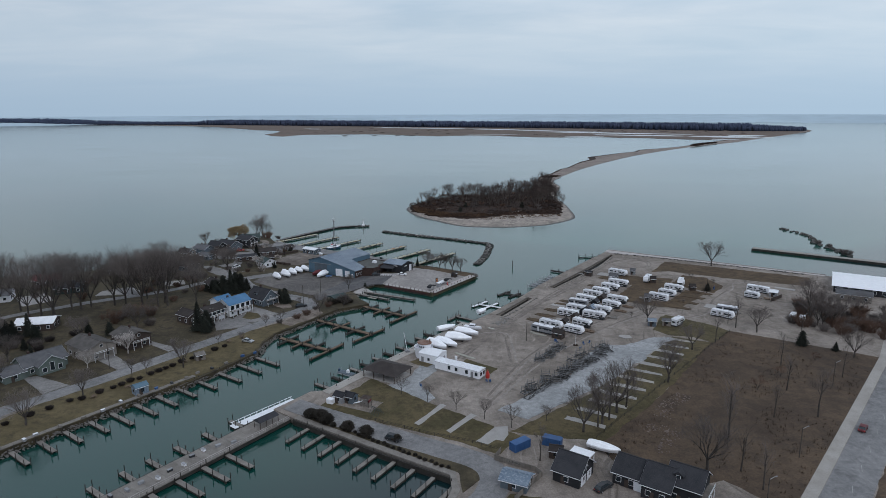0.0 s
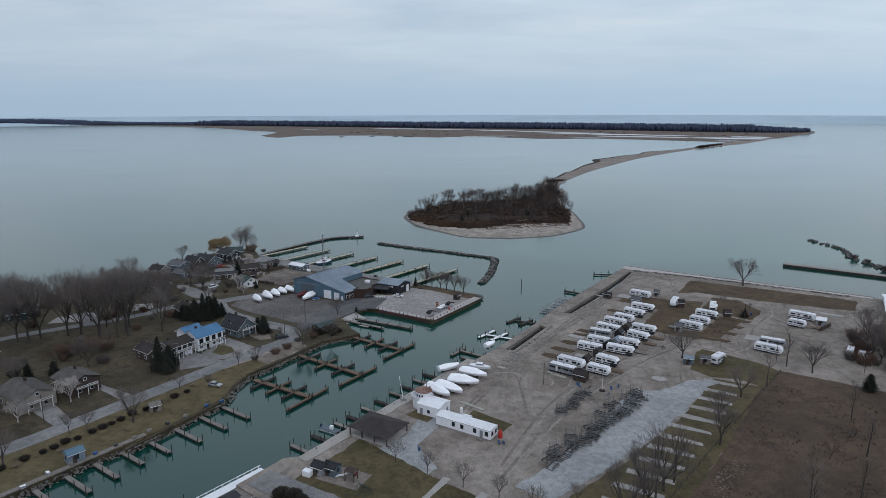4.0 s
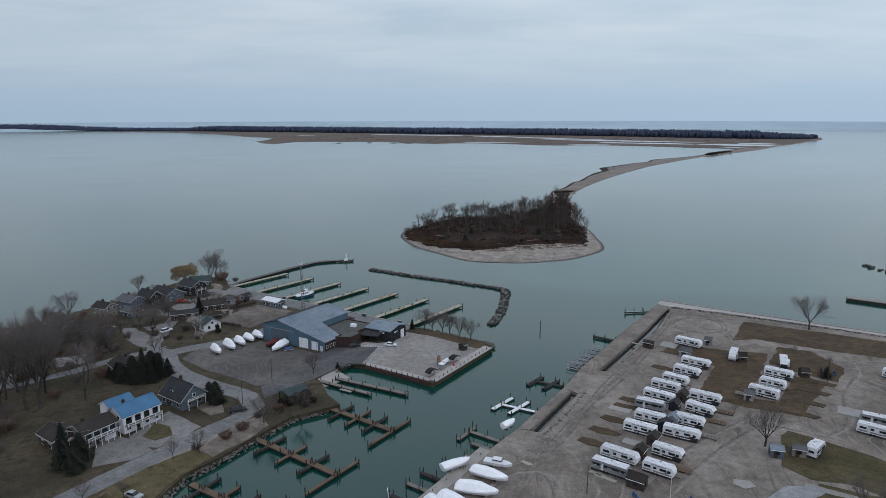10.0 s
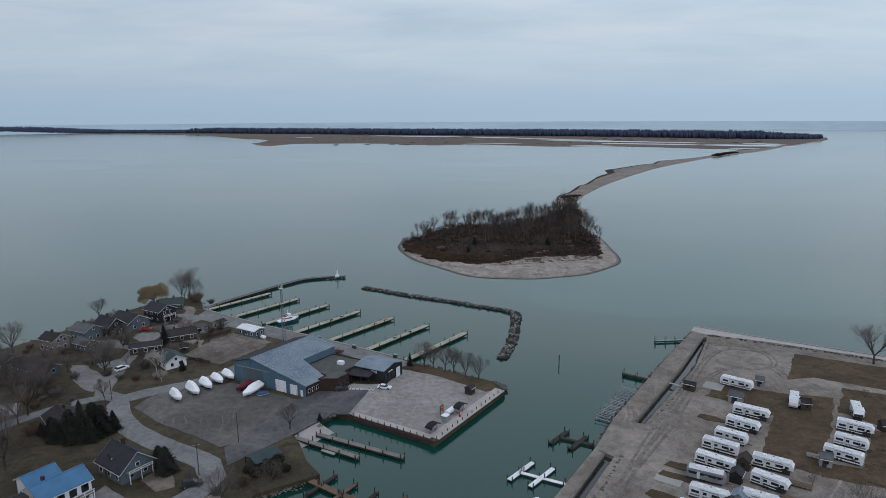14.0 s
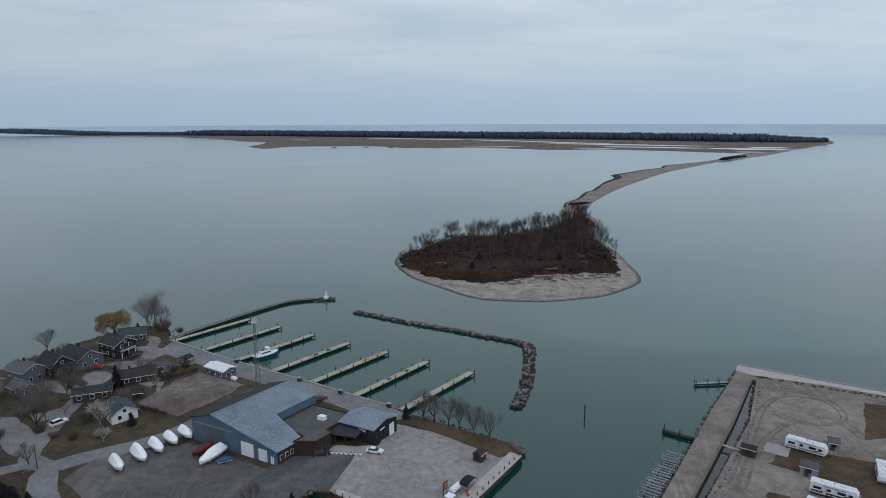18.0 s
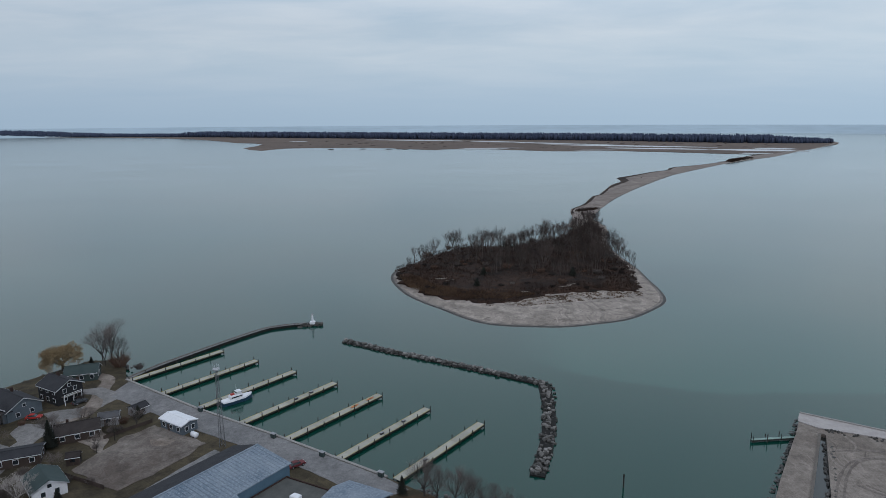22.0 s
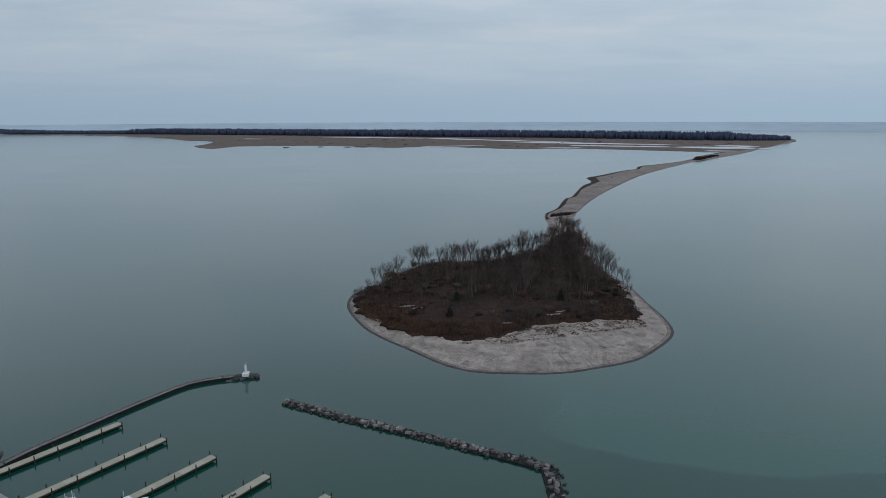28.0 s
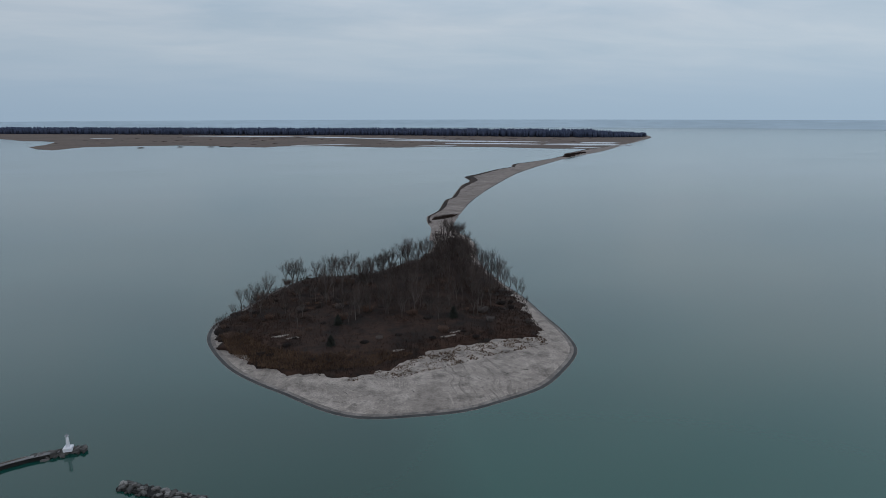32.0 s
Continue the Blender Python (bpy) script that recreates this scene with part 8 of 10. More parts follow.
# ---- vehicles ----
def car(m, material, label, L=4.6, suv=False):
    t = thing("car", m, label, "car", "cars")
    h = 1.0 if suv else 0.85
    side = [(-L / 2, 0.35), (L / 2, 0.35), (L / 2, 0.72), (L / 2 - 0.15, h - 0.02), (L * 0.2, h + 0.05), (-L / 2 + 0.1, h + 0.05), (-L / 2, 0.7)]
    n = len(side)
    part("body", Geo().add([(x, -0.9, z) for x, z in side] + [(x, 0.9, z) for x, z in side], [tuple(range(n)), tuple(range(2 * n - 1, n - 1, -1))] + [(i, n + i, n + (i + 1) % n, (i + 1) % n) for i in range(n)]), material, t)
    top = 1.75 if suv else 1.45
    xs = (-L * 0.46, L * 0.26, L * 0.08, -L * 0.36) if suv else (-L * 0.40, L * 0.24, L * 0.05, -L * 0.25)
    part("cabin", Geo().add([(xs[0], -0.82, h), (xs[1], -0.82, h), (xs[1], 0.82, h), (xs[0], 0.82, h), (xs[3], -0.62, top - 0.05), (xs[2], -0.62, top - 0.05), (xs[2], 0.62, top - 0.05), (xs[3], 0.62, top - 0.05)], [(0, 1, 5, 4), (1, 2, 6, 5), (2, 3, 7, 6), (3, 0, 4, 7), (4, 5, 6, 7)]), GLASS, t)
    part("roof", Geo().soft((xs[2] + xs[3]) / 2, 0, top - 0.06, xs[2] - xs[3] + 0.1, 1.3, 0.09, 0.04), material, t)
    for s in (-1, 1):
        wheel(t, L * 0.31, s * 0.82, 0.33)
        wheel(t, -L * 0.31, s * 0.82, 0.33)
        part("headlight", Geo().box(L / 2 - 0.02, s * 0.65, 0.6, 0.08, 0.35, 0.14), WHITE, t)
        part("tail_light", Geo().box(-L / 2 + 0.02, s * 0.68, 0.66, 0.08, 0.3, 0.16), RED, t)
    return t


car(GM(143.6, -178.5, 1.86, 84), DARK_RED, "dark red car driving lane of the road", 4.8)
car(GM(39.6, -258.6, 1.9, 8), DARK, "black car parked beside an evergreen bush", 4.7, True)
car(GM(95.0, -247.5, 1.85, 75), DARK, "black pickup parked by the dark house", 5.4, True)
car(pose(-17.4, 342.2, 1.9, 0, 0, -12), WHITE, "white car parked by the restaurant terrace", 4.7)
car(pose(-31.6, 340.6, 1.9, 0, 0, 15), DARK, "black car parked in the car park", 4.8, True)
car(pose(-39.1, 374.5, 1.9, 0, 0, 40), DARK_RED, "dark red car behind the warehouse", 4.5)
car(pose(-126.0, 400.6, 1.85, 0, 0, 10), RED, "red car in a village driveway", 4.4)
car(pose(-118.2, 411.5, 1.85, 0, 0, 60), DARK, "black car beside a charcoal house", 4.6)
car(pose(-68.0, 239.6, 1.85, 0, 0, -20), STEEL, "silver car parked on the bank lawn", 4.6)
car(pose(-58.3, 284.5, 1.95, 0, 0, 25), DARK, "black pickup on the village road", 5.2, True)
car(pose(-113.5, 357.0, 1.85, 0, 0, 60), WHITE, "white van beside the lane", 5.0, True)
for x, y, rz in ((113.8, -81.5, 88), (117.4, -84.6, 88)):
    t = thing("cargo_trailer", GM(x, y, 1.82, rz), "white enclosed cargo trailer on the gravel", "trailer", "cargo trailers")
    part("box", Geo().soft(0, 0, 0.5, 5.4, 2.2, 2.1, 0.12), WHITE, t)
    for s in (-1, 1):
        wheel(t, 0, s * 1.0)
    part("tongue", Geo().box(3.3, 0, 0.45, 1.3, 0.12, 0.12), DARK, t)
    part("jack", Geo().box(3.7, 0, 0, 0.1, 0.1, 0.6), DARK, t)

# ---- fuel quay furniture ----
for x, y, c, lab in ((-0.2, 313.0, CANVAS, "black curved canopy over a quay bench"), (7.7, 325.7, CANVAS, "black curved canopy over a quay bench")):
    t = thing("quay_canopy", pose(x, y, 1.97, 0, 0, 57), lab, "canopy", "quay canopies")
    arch = [(2.4 * math.sin(radians(q)), 1.55 + 1.05 * math.cos(radians(q))) for q in range(-80, 81, 20)]
    part("roof", Geo().loft([[(xx, yy, zz) for xx, zz in arch] + [(xx * 0.95, yy, zz - 0.12) for xx, zz in arch[::-1]] for yy in (-1.2, 1.2)]), c, t)
    for a in (-1.8, 1.8):
        part("post", Geo().box(a, 0, 0, 0.14, 0.14, 2.2), GREY, t)
    part("bench", Geo().box(0, 0, 0.4, 3.2, 0.5, 0.1).box(-1.2, 0, 0, 0.12, 0.5, 0.4).box(1.2, 0, 0, 0.12, 0.5, 0.4), GREY, t)
pt = thing("fuel_tank", pose(4.5, 323.6, 1.97, 0, 0, 57) @ Matrix.Diagonal((0.72, 0.8, 0.8, 1)), "white cylindrical fuel tank on saddles", "tank")
part("tank", Geo().tube((-2.4, 0, 1.5), (2.4, 0, 1.5), 1.0, 1.0, 14), WHITE, pt)
for s in (-1, 1):
    part("end_cap", Geo().tube((s * 2.4, 0, 1.5), (s * 2.75, 0, 1.5), 1.0, 0.5, 14), WHITE, pt)
    part("saddle", Geo().box(s * 1.5, 0, 0, 0.3, 1.6, 0.75), GREY, pt)
sg = thing("fuel_sign", pose(2.1, 322.4, 1.97, 0, 0, 50), "black framed sign board on two posts", "sign")
part("board", Geo().box(0, 0, 1.6, 1.6, 0.12, 2.0), DARK, sg)
part("panel", Geo().box(0, -0.07, 1.8, 1.2, 0.04, 0.5).box(0, -0.07, 2.6, 1.2, 0.04, 0.7), ORANGE, sg)
for s in (-1, 1):
    part("post", Geo().box(s * 0.65, 0, 0, 0.12, 0.12, 1.7), DARK, sg)
fp = thing("fuel_pump", pose(7.6, 322.2, 1.97, 0, 0, 57), "red and white fuel pump on the quay", "pump")
part("body", Geo().soft(0, 0, 0, 0.6, 0.5, 1.5, 0.06), RED, fp)
part("panel", Geo().box(0, -0.26, 0.8, 0.45, 0.04, 0.5), WHITE, fp)
kb = thing("quay_kiosk", pose(3.3, 319.0, 1.97, 0, 0, 57), "small pale kiosk on the fuel quay", "kiosk")
part("wall", Geo().box(0, 0, 0, 1.6, 1.6, 2.0), GREY, kb)
part("roof", Geo().box(0, 0, 2.0, 2.0, 2.0, 0.14), WHITE, kb)
house(10.9, 338.8, 57, 2.6, 2.4, 2.2, 0.5, BROWN_WALL, BROWN_ROOF, "small brown shed on the harbour lawn", wins=1, chimney=False, name="shed", category="shed", over=0.2)
# dark timber boat shelter by the ramp
bs = thing("boat_shelter", pose(-44.0, 296.5, 1.2, 0, 0, 48), "dark weathered timber boat shelter over the bank", "shelter")
part("roof", Geo().add([(-4, -3, 2.5), (4, -3, 2.5), (4, 3, 2.5), (-4, 3, 2.5), (-4, 0, 3.4), (4, 0, 3.4)], [(0, 1, 5, 4), (2, 3, 4, 5), (1, 2, 5), (3, 0, 4), (3, 2, 1, 0)]), GREEN_WALL, bs)
for i in range(5):
    for s in (-1, 1):
        part("post", Geo().box(-3.8 + 1.9 * i, s * 2.7, -1.5, 0.2, 0.2, 4.1), DARK_WOOD, bs)
part("floor", Geo().box(0, 0, 0.3, 8, 5.6, 0.2), DARK_WOOD, bs)

# ---- playground, fences, poles ----
pg = thing("playground_pad", GM(17, -247.6, 1.8, 10), "grey play surface with timber edging", "playground")
part("surface", Geo().box(0, 0, 0, 12, 7, 0.1), GRAVEL, pg)
part("edging", Geo().box(0, -3.55, 0, 12.2, 0.15, 0.2).box(0, 3.55, 0, 12.2, 0.15, 0.2), DECK, pg)
for x, y, c in ((13.6, -248.0, SLATE_WALL), (10.9, -249.6, GREY)):
    ghouse(x, y, 8, 3.4, 3.0, 2.2, 0.9, c, BLACK_ROOF, "small slate-grey playground shed", wins=1, chimney=False, name="shed", category="shed", over=0.2)
vb = thing("white_bin", GM(9.2, -252.2, 1.8, 12), "white plastic storage bin by the shed", "bin")
part("box", Geo().soft(0, 0, 0, 2.2, 1.6, 1.4, 0.15), WHITE, vb)
part("lid", Geo().soft(0, 0, 1.4, 2.3, 1.7, 0.2, 0.1), WHITE, vb)
ps = thing("play_set", GM(19.5, -247.4, 1.9, 15), "climbing frame with coloured panels and a slide", "playground")
for x in (-1.2, 1.2):
    for y in (-1, 1):
        part("post", Geo().box(x, y, 0, 0.16, 0.16, 2.8), BROWN_WALL, ps)
part("platform", Geo().box(0, 0, 1.3, 2.5, 2.1, 0.12), DECK, ps)
part("roof", Geo().add([(-1.5, -1.3, 2.8), (1.5, -1.3, 2.8), (1.5, 1.3, 2.8), (-1.5, 1.3, 2.8), (0, 0, 3.6)], [(0, 1, 4), (1, 2, 4), (2, 3, 4), (3, 0, 4), (3, 2, 1, 0)]), BROWN_WALL, ps)
part("slide", Geo().add([(-1.3, -0.4, 1.35), (-1.3, 0.4, 1.35), (-4.2, 0.4, 0.25), (-4.2, -0.4, 0.25), (-1.3, -0.4, 1.25), (-1.3, 0.4, 1.25), (-4.2, 0.4, 0.1), (-4.2, -0.4, 0.1)], [(0, 1, 2, 3), (7, 6, 5, 4), (0, 3, 7, 4), (1, 5, 6, 2)]), WHITE, ps, "white slide chute")
part("panel", Geo().box(1.3, 0, 1.5, 0.06, 1.8, 0.8), DARK_RED, ps)
ps2 = thing("climbing_dome", GM(25.5, -249.6, 1.85, 0), "green bar climbing frame", "playground")
for i in range(5):
    part("bar", Geo().tube((-1.6 + 0.8 * i, -1.5, 0), (-1.6 + 0.8 * i, 0, 2.0), 0.06, 0.06, 5), GREEN_WALL, ps2)
    part("bar", Geo().tube((-1.6 + 0.8 * i, 1.5, 0), (-1.6 + 0.8 * i, 0, 2.0), 0.06, 0.06, 5), GREEN_WALL, ps2)
part("crossbar", Geo().tube((-1.8, 0, 2.0), (1.8, 0, 2.0), 0.06, 0.06, 5), GREEN_WALL, ps2)


def fence(pts, label, h=1.1, gap=2.5, material=None, solid=False, mesh_posts=None):
    material = material or FENCE
    t = thing("fence", pose(0, 0, 1.8), label, "fence", "fences")
    post = Geo().box(0, 0, 0, 0.1, 0.1, h).mesh("post", material)
    for (xa, ya), (xb, yb) in zip(pts, pts[1:]):
        L = math.dist((xa, ya), (xb, yb))
        a = math.degrees(math.atan2(yb - ya, xb - xa))
        n = max(1, int(L / gap))
        for i in range(n + 1):
            share("post", post, t, pose(xa + (xb - xa) * i / n, ya + (yb - ya) * i / n, 0, 0, 0, a))
        for z in ((h - 0.12, h * 0.5) if not solid else ()):
            part("rail", Geo().box(0, 0, 0, L, 0.05, 0.07), material, t).matrix_basis = pose((xa + xb) / 2, (ya + yb) / 2, z, 0, 0, a)
        if solid:
            k = max(1, int(L / 1.2))
            for i in range(k):
                f = (i + 0.5) / k
                part("panel", Geo().box(0, 0, 0.08, L / k - 0.03, 0.06, h - 0.1), material, t).matrix_basis = pose(xa + (xb - xa) * f, ya + (yb - ya) * f, 0, 0, 0, a)
    return t


fence([G(*p) for p in ((26, -253.5), (45, -250.6), (58, -247.4), (66, -246.8))], "wire and post fence along the lawn", 1.0, 2.2, DARK_WOOD)
fence([G(*p) for p in ((66.6, -247), (67.2, -251.4), (78.4, -250.2), (80.6, -251.2), (80.2, -264))], "weathered board fence round the yard", 1.6, 2.4, FENCE, True)
fence([G(*p) for p in ((95.3, -114), (88.4, -183), (84.6, -226))], "wire fence along the field edge", 1.2, 4.0, DARK_WOOD)
fence([(-104.5, 372), (-94, 367.4), (-84, 363.2)], "dark board fence by the vacant lot", 1.3, 2.4, BROWN_WALL, True)
fence([(-97.6, 388), (-92.5, 394.2), (-88.6, 398.5)], "dark board fence by the vacant lot", 1.2, 2.4, BROWN_WALL, True)
fence([G(*p) for p in ((71, -52), (72.5, -60))], "black privacy screen in the camp", 1.9, 2.4, BLACK_WALL, True)
fence([G(*p) for p in ((102, -60), (105, -50))], "dark timber screen in the camp", 1.8, 2.4, BROWN_WALL, True)
sb = thing("sign_board", GM(73, -250.95, 1.8, 8), "pale board sign on the yard fence", "sign")
part("board", Geo().box(0, 0, 0.7, 5.0, 0.06, 0.8), DECK, sb)
tx = bpy.data.curves.new("lettering", "FONT")
tx.body, tx.size, tx.extrude, tx.align_x = "LOUNGE", 0.75, 0.01, "CENTER"
tx.materials.append(DARK)
lo = new("lettering", tx)
lo.parent = sb
lo.matrix_basis = pose(0, -0.05, 0.85, 90, 0, 0)


def pole(x, y, h, label="weathered wooden utility pole", arm=True, lamp=False):
    t = thing("utility_pole", pose(x, y, 1.8, 0, 0, 20), label, "pole", "utility poles")
    part("shaft", Geo().tube((0, 0, -0.3), (0, 0, h), 0.13, 0.09, 7), BARK, t)
    if arm:
        part("crossarm", Geo().box(0, 0, h - 0.7, 1.8, 0.1, 0.12), DECK, t)
    if lamp:
        part("bracket", Geo().tube((0, 0, h - 0.4), (1.6, 0, h), 0.05, 0.04, 5), STEEL, t)
        part("lamp_head", Geo().soft(1.8, 0, h - 0.06, 0.6, 0.25, 0.14, 0.04), GREY, t)


for x, y, h, arm, lamp in ((-97.5, 318.0, 8, False, True), (-58.5, 289.5, 9, True, False), (-88.0, 256.0, 9, True, False), (-104.0, 332.5, 7, False, True), (-119.5, 360.0, 9, True, False), (-108.0, 213.0, 9, True, False), (-54.0, 306.0, 9, False, False)):
    pole(x, y, h, arm=arm, lamp=lamp)
for x, y in ((134.0, -150), (131.0, -205), (128, -235)):
    p = G(x, y)
    pole(p[0], p[1], 8.5, "wooden street lamp pole beside the road", False, True)
for x, y in ((92.5, -104), (74, -62), (119, -98), (33, -170)):
    p = G(x, y)
    pole(p[0], p[1], 7.5, "slim wooden light pole in the yard", False, True)
fl = thing("flagpole", GM(50.6, -163.5, 1.8), "white flagpole in a round flower bed", "flagpole")
part("shaft", Geo().tube((0, 0, 0), (0, 0, 7), 0.07, 0.04, 6), WHITE, fl)
part("bed", Geo().tube((0, 0, 0), (0, 0, 0.25), 1.0, 0.9, 10), BRUSH_GROUND, fl)

# ---- small clutter ----
random.seed(91)
for x, y, c in ((42.5, -164.5, BLUE), (43.4, -164.8, BLUE), (46.5, -164.3, BROWN_DECK), (52.8, -161.0, BLUE), (54.0, -158.6, BLUE), (53.4, -165.5, BLUE), (74.6, -50, BLUE), (75.2, -52.4, BLUE), (75.4, -54.0, BLUE), (40.5, -211.5, BLUE), (41.4, -211.0, BLUE), (24, -226, BLUE), (25, -227, BLUE)):
    t = thing("garden_chair", GM(x, y, 1.82, random.uniform(0, 360)), "plastic garden chair standing in the camp", "chair", "garden chairs")
    part("seat", Geo().box(0, 0, 0.35, 0.6, 0.6, 0.08), c, t)
    part("backrest", Geo().box(0, 0.3, 0.4, 0.6, 0.08, 0.7), c, t)
    for a in (-0.25, 0.25):
        for b in (-0.25, 0.25):
            part("leg", Geo().box(a, b, 0, 0.07, 0.07, 0.36), c, t)
for x, y in ((-75.5, 239.5), (-72, 244), (-93.5, 197.5), (-84, 218.5), (-100.5, 190)):
    tb = thing("picnic_table", pose(x, y, 1.82, 0, 0, random.uniform(0, 180)), "weathered wooden picnic table on the bank lawn", "picnic table", "picnic tables")
    part("top", Geo().box(0, 0, 0.72, 0.8, 1.9, 0.06), BROWN_DECK, tb)
    for s in (-1, 1):
        part("bench", Geo().box(s * 0.7, 0, 0.42, 0.28, 1.9, 0.05), BROWN_DECK, tb)
        part("leg", Geo().box(0, s * 0.7, 0, 1.5, 0.08, 0.1).box(0, s * 0.7, 0.1, 0.12, 0.08, 0.62), BROWN_DECK, tb)
house(-87.5, 193.8, 50, 4.0, 3.4, 2.6, 0.7, FROST_ROOF, BLUE_WALL, "small pale blue dock hut on the bank", wins=1, chimney=False, name="hut", category="hut", over=0.2)
house(-79.8, 222.0, 40, 3.2, 3.0, 2.0, 0.7, FENCE, DECK, "small weathered timber shelter on the bank", wins=1, chimney=False, name="hut", category="hut", over=0.2)
for i in range(20):
    y = -346 + i * 5.6 + random.uniform(-1.5, 1.5)
    x = -43.6 + random.uniform(-0.8, 0.8)
    if y > -236:
        break
    c = random.choice((BLUE, GREY, DECK, GREY, DARK, DECK))
    t = thing("dock_locker", GM(x, y, 1.84, random.choice((0, 90, 85))), "storage locker at the head of a dock", "locker", "dock lockers")
    part("box", Geo().soft(0, 0, 0, random.uniform(0.9, 1.6), 0.7, 0.65, 0.06), c, t)
    part("lid", Geo().soft(0, 0, 0.65, 1.2, 0.76, 0.08, 0.03), WHITE if c is GREY else c, t)
for i in range(14):
    t = thing("dock_locker", GM(2.4 + random.uniform(-2.5, 2.5), -284 - i * 3.6, 1.37, random.choice((0, 90, 80))), "storage locker on the boardwalk pier", "locker", "pier lockers")
    part("box", Geo().soft(0, 0, 0, 1.4, 0.7, 0.6, 0.06), random.choice((DARK, GREY, WHITE)), t)
    part("lid", Geo().soft(0, 0, 0.6, 1.45, 0.75, 0.08, 0.03), GREY, t)
for x, y, L in ((34, -160.8, 5.5), (31.2, -160.2, 3.5), (14.5, -166, 3.0), (22, -196.8, 9)):
    t = thing("timber_stack", GM(x, y, 1.82, -5), "stack of pale dock sections on the gravel", "timber stack", "timber stacks")
    for k in range(3):
        part("board", Geo().box(0.1 * k, -0.4 + 0.4 * k, 0, L, 0.34, 0.22), PALE_DECK, t)
# rubble heaps in the field and yard
rubble("field_rubble", [G(*p) for p in ((96.6, -184), (95.6, -190), (94.2, -196), (95.5, -204))], 5, 130, RUBBLE, "broken concrete rubble scattered in the field", (0.14, 0.36), 1.8, 0.1, 51)
rubble("field_rubble_south", [G(*p) for p in ((92.6, -213), (95, -211), (100, -209.5), (101.5, -220), (99, -222))], 4.5, 110, RUBBLE, "broken concrete rubble scattered in the field", (0.14, 0.36), 1.8, 0.1, 52)
rubble("yard_rubble", [G(*p) for p in ((12, -150), (14, -156), (13, -161))], 4, 70, ROCK, "broken concrete heap by the trench", (0.2, 0.55), 1.8, 0.1, 53)
# road markings
for i in range(14):
    y = -70 - i * 12
    x = 155.2 - (0.055 if y > -112 else 0.105) * 0 + (-(abs(min(0, y + 112)) * 0.1053))
    single("lane_mark", Geo().box(0, 0, 0, 0.14, 3.5, 0.01), LINE, "faded white lane mark on the road", "road marking", kind="structure", m=GM(x - 1.2, y, 1.86, 6))
for i in range(8):
    single("parking_line", Geo().box(0, 0, 0, 0.14, 4.5, 0.01), LINE, "faded parking bay line", "road marking", kind="structure", m=pose(-36.5 + i * 1.1, 333.5 - i * 0.4 + 3, 1.9, 0, 0, -20))


# ---- vegetation ----
def branch_tree(seed, height, spread, trunk_r, limbs=6, levels=5, lift=1.0, bare=0.25, droop=0.0, tip=0.017, kids=3, wide=0.42, lead=0.0):
    """A leafless tree about the origin: (trunk with limbs, crown of twigs). Limbs fan out and fork again and again."""
    rnd = random.Random(seed)
    trunk, crown = Geo(), Geo()
    H0 = height * bare
    reach = math.hypot(height - H0, spread * 0.55)
    shares = [0.72 ** k for k in range(levels + 1)]
    first = reach / sum(shares) * 1.06

    def grow(p, d, r, level):
        L = first * 0.72 ** level * rnd.uniform(0.75, 1.2)
        bend = (d + Vector((rnd.uniform(-0.12, 0.12), rnd.uniform(-0.12, 0.12), rnd.uniform(-0.03, 0.1)))).normalized()
        q = p + bend * L
        r2 = max(r * 0.66, tip * 0.6)
        g = trunk if level < 2 else crown
        g.tube(p, q, r, r2, 5 if level < 2 else 3, caps=False)
        if level >= levels:
            return
        n = kids if level else kids + 1
        for k in range(n):
            w = wide * rnd.uniform(0.5, 1.35) * (1.0 + 0.12 * level)
            side = bend.orthogonal().normalized()
            side.rotate(Matrix.Rotation(k * 6.283 / n + rnd.uniform(-0.7, 0.7) + level, 3, bend))
            nd = bend * math.cos(w) + side * math.sin(w)
            nd.z += 0.10 - droop * (0.25 + 0.25 * level)
            nd.normalize()
            f = 1.0 if k == 0 else rnd.uniform(0.45, 1.0)
            grow(p.lerp(q, f), nd, max(r2 * (0.95 if k == 0 else 0.72), tip), level + 1)

    top = Vector((rnd.uniform(-0.2, 0.2), rnd.uniform(-0.2, 0.2), H0))
    trunk.tube((0, 0, -0.3), top, trunk_r * 1.15, trunk_r * 0.85, 8, caps=False)
    if lead:
        end = top + Vector((rnd.uniform(-0.4, 0.4), rnd.uniform(-0.4, 0.4), height * lead))
        trunk.tube(top, end, trunk_r * 0.8, trunk_r * 0.25, 6, caps=False)
    for k in range(limbs):
        a = k * 2.4 + rnd.uniform(-0.4, 0.4)
        out = Vector((math.cos(a), math.sin(a), lift * rnd.uniform(0.7, 1.6))).normalized()
        s = top if not lead else top.lerp(end, (k + 0.3) / limbs * 0.9)
        grow(s, out, trunk_r * (0.55 if not lead else 0.34), 0 if not lead else 1)
    return trunk, crown


TREES, TALL = {}, {}


def tree_kind(key, name, label, category, crown_mat, trunk_mat, args, group):
    tr, cr = branch_tree(*args[0], **args[1])
    t = thing(name, pose(0, 0, -60), label, category, group)
    a = part("trunk", tr, trunk_mat, t, smooth=True)
    b = part("crown", cr, crown_mat, t)
    TREES[key], TALL[key] = t, max(v[2] for v in cr.v)
    # the same tree in one piece, for the far wood
    k = len(tr.f)
    both = Geo().add(tr.v, tr.f).add(cr.v, cr.f)
    ob = single("wood_tree", both, WOOD_BARK, "leafless tree in the island wood", "tree", "island wood", m=pose(0, 0, -60))
    ob.data.materials.append(WOOD_TWIG)
    ob.data.polygons.foreach_set("material_index", [0] * k + [1] * (len(both.f) - k))
    TREES["wood_" + key] = ob
    return t


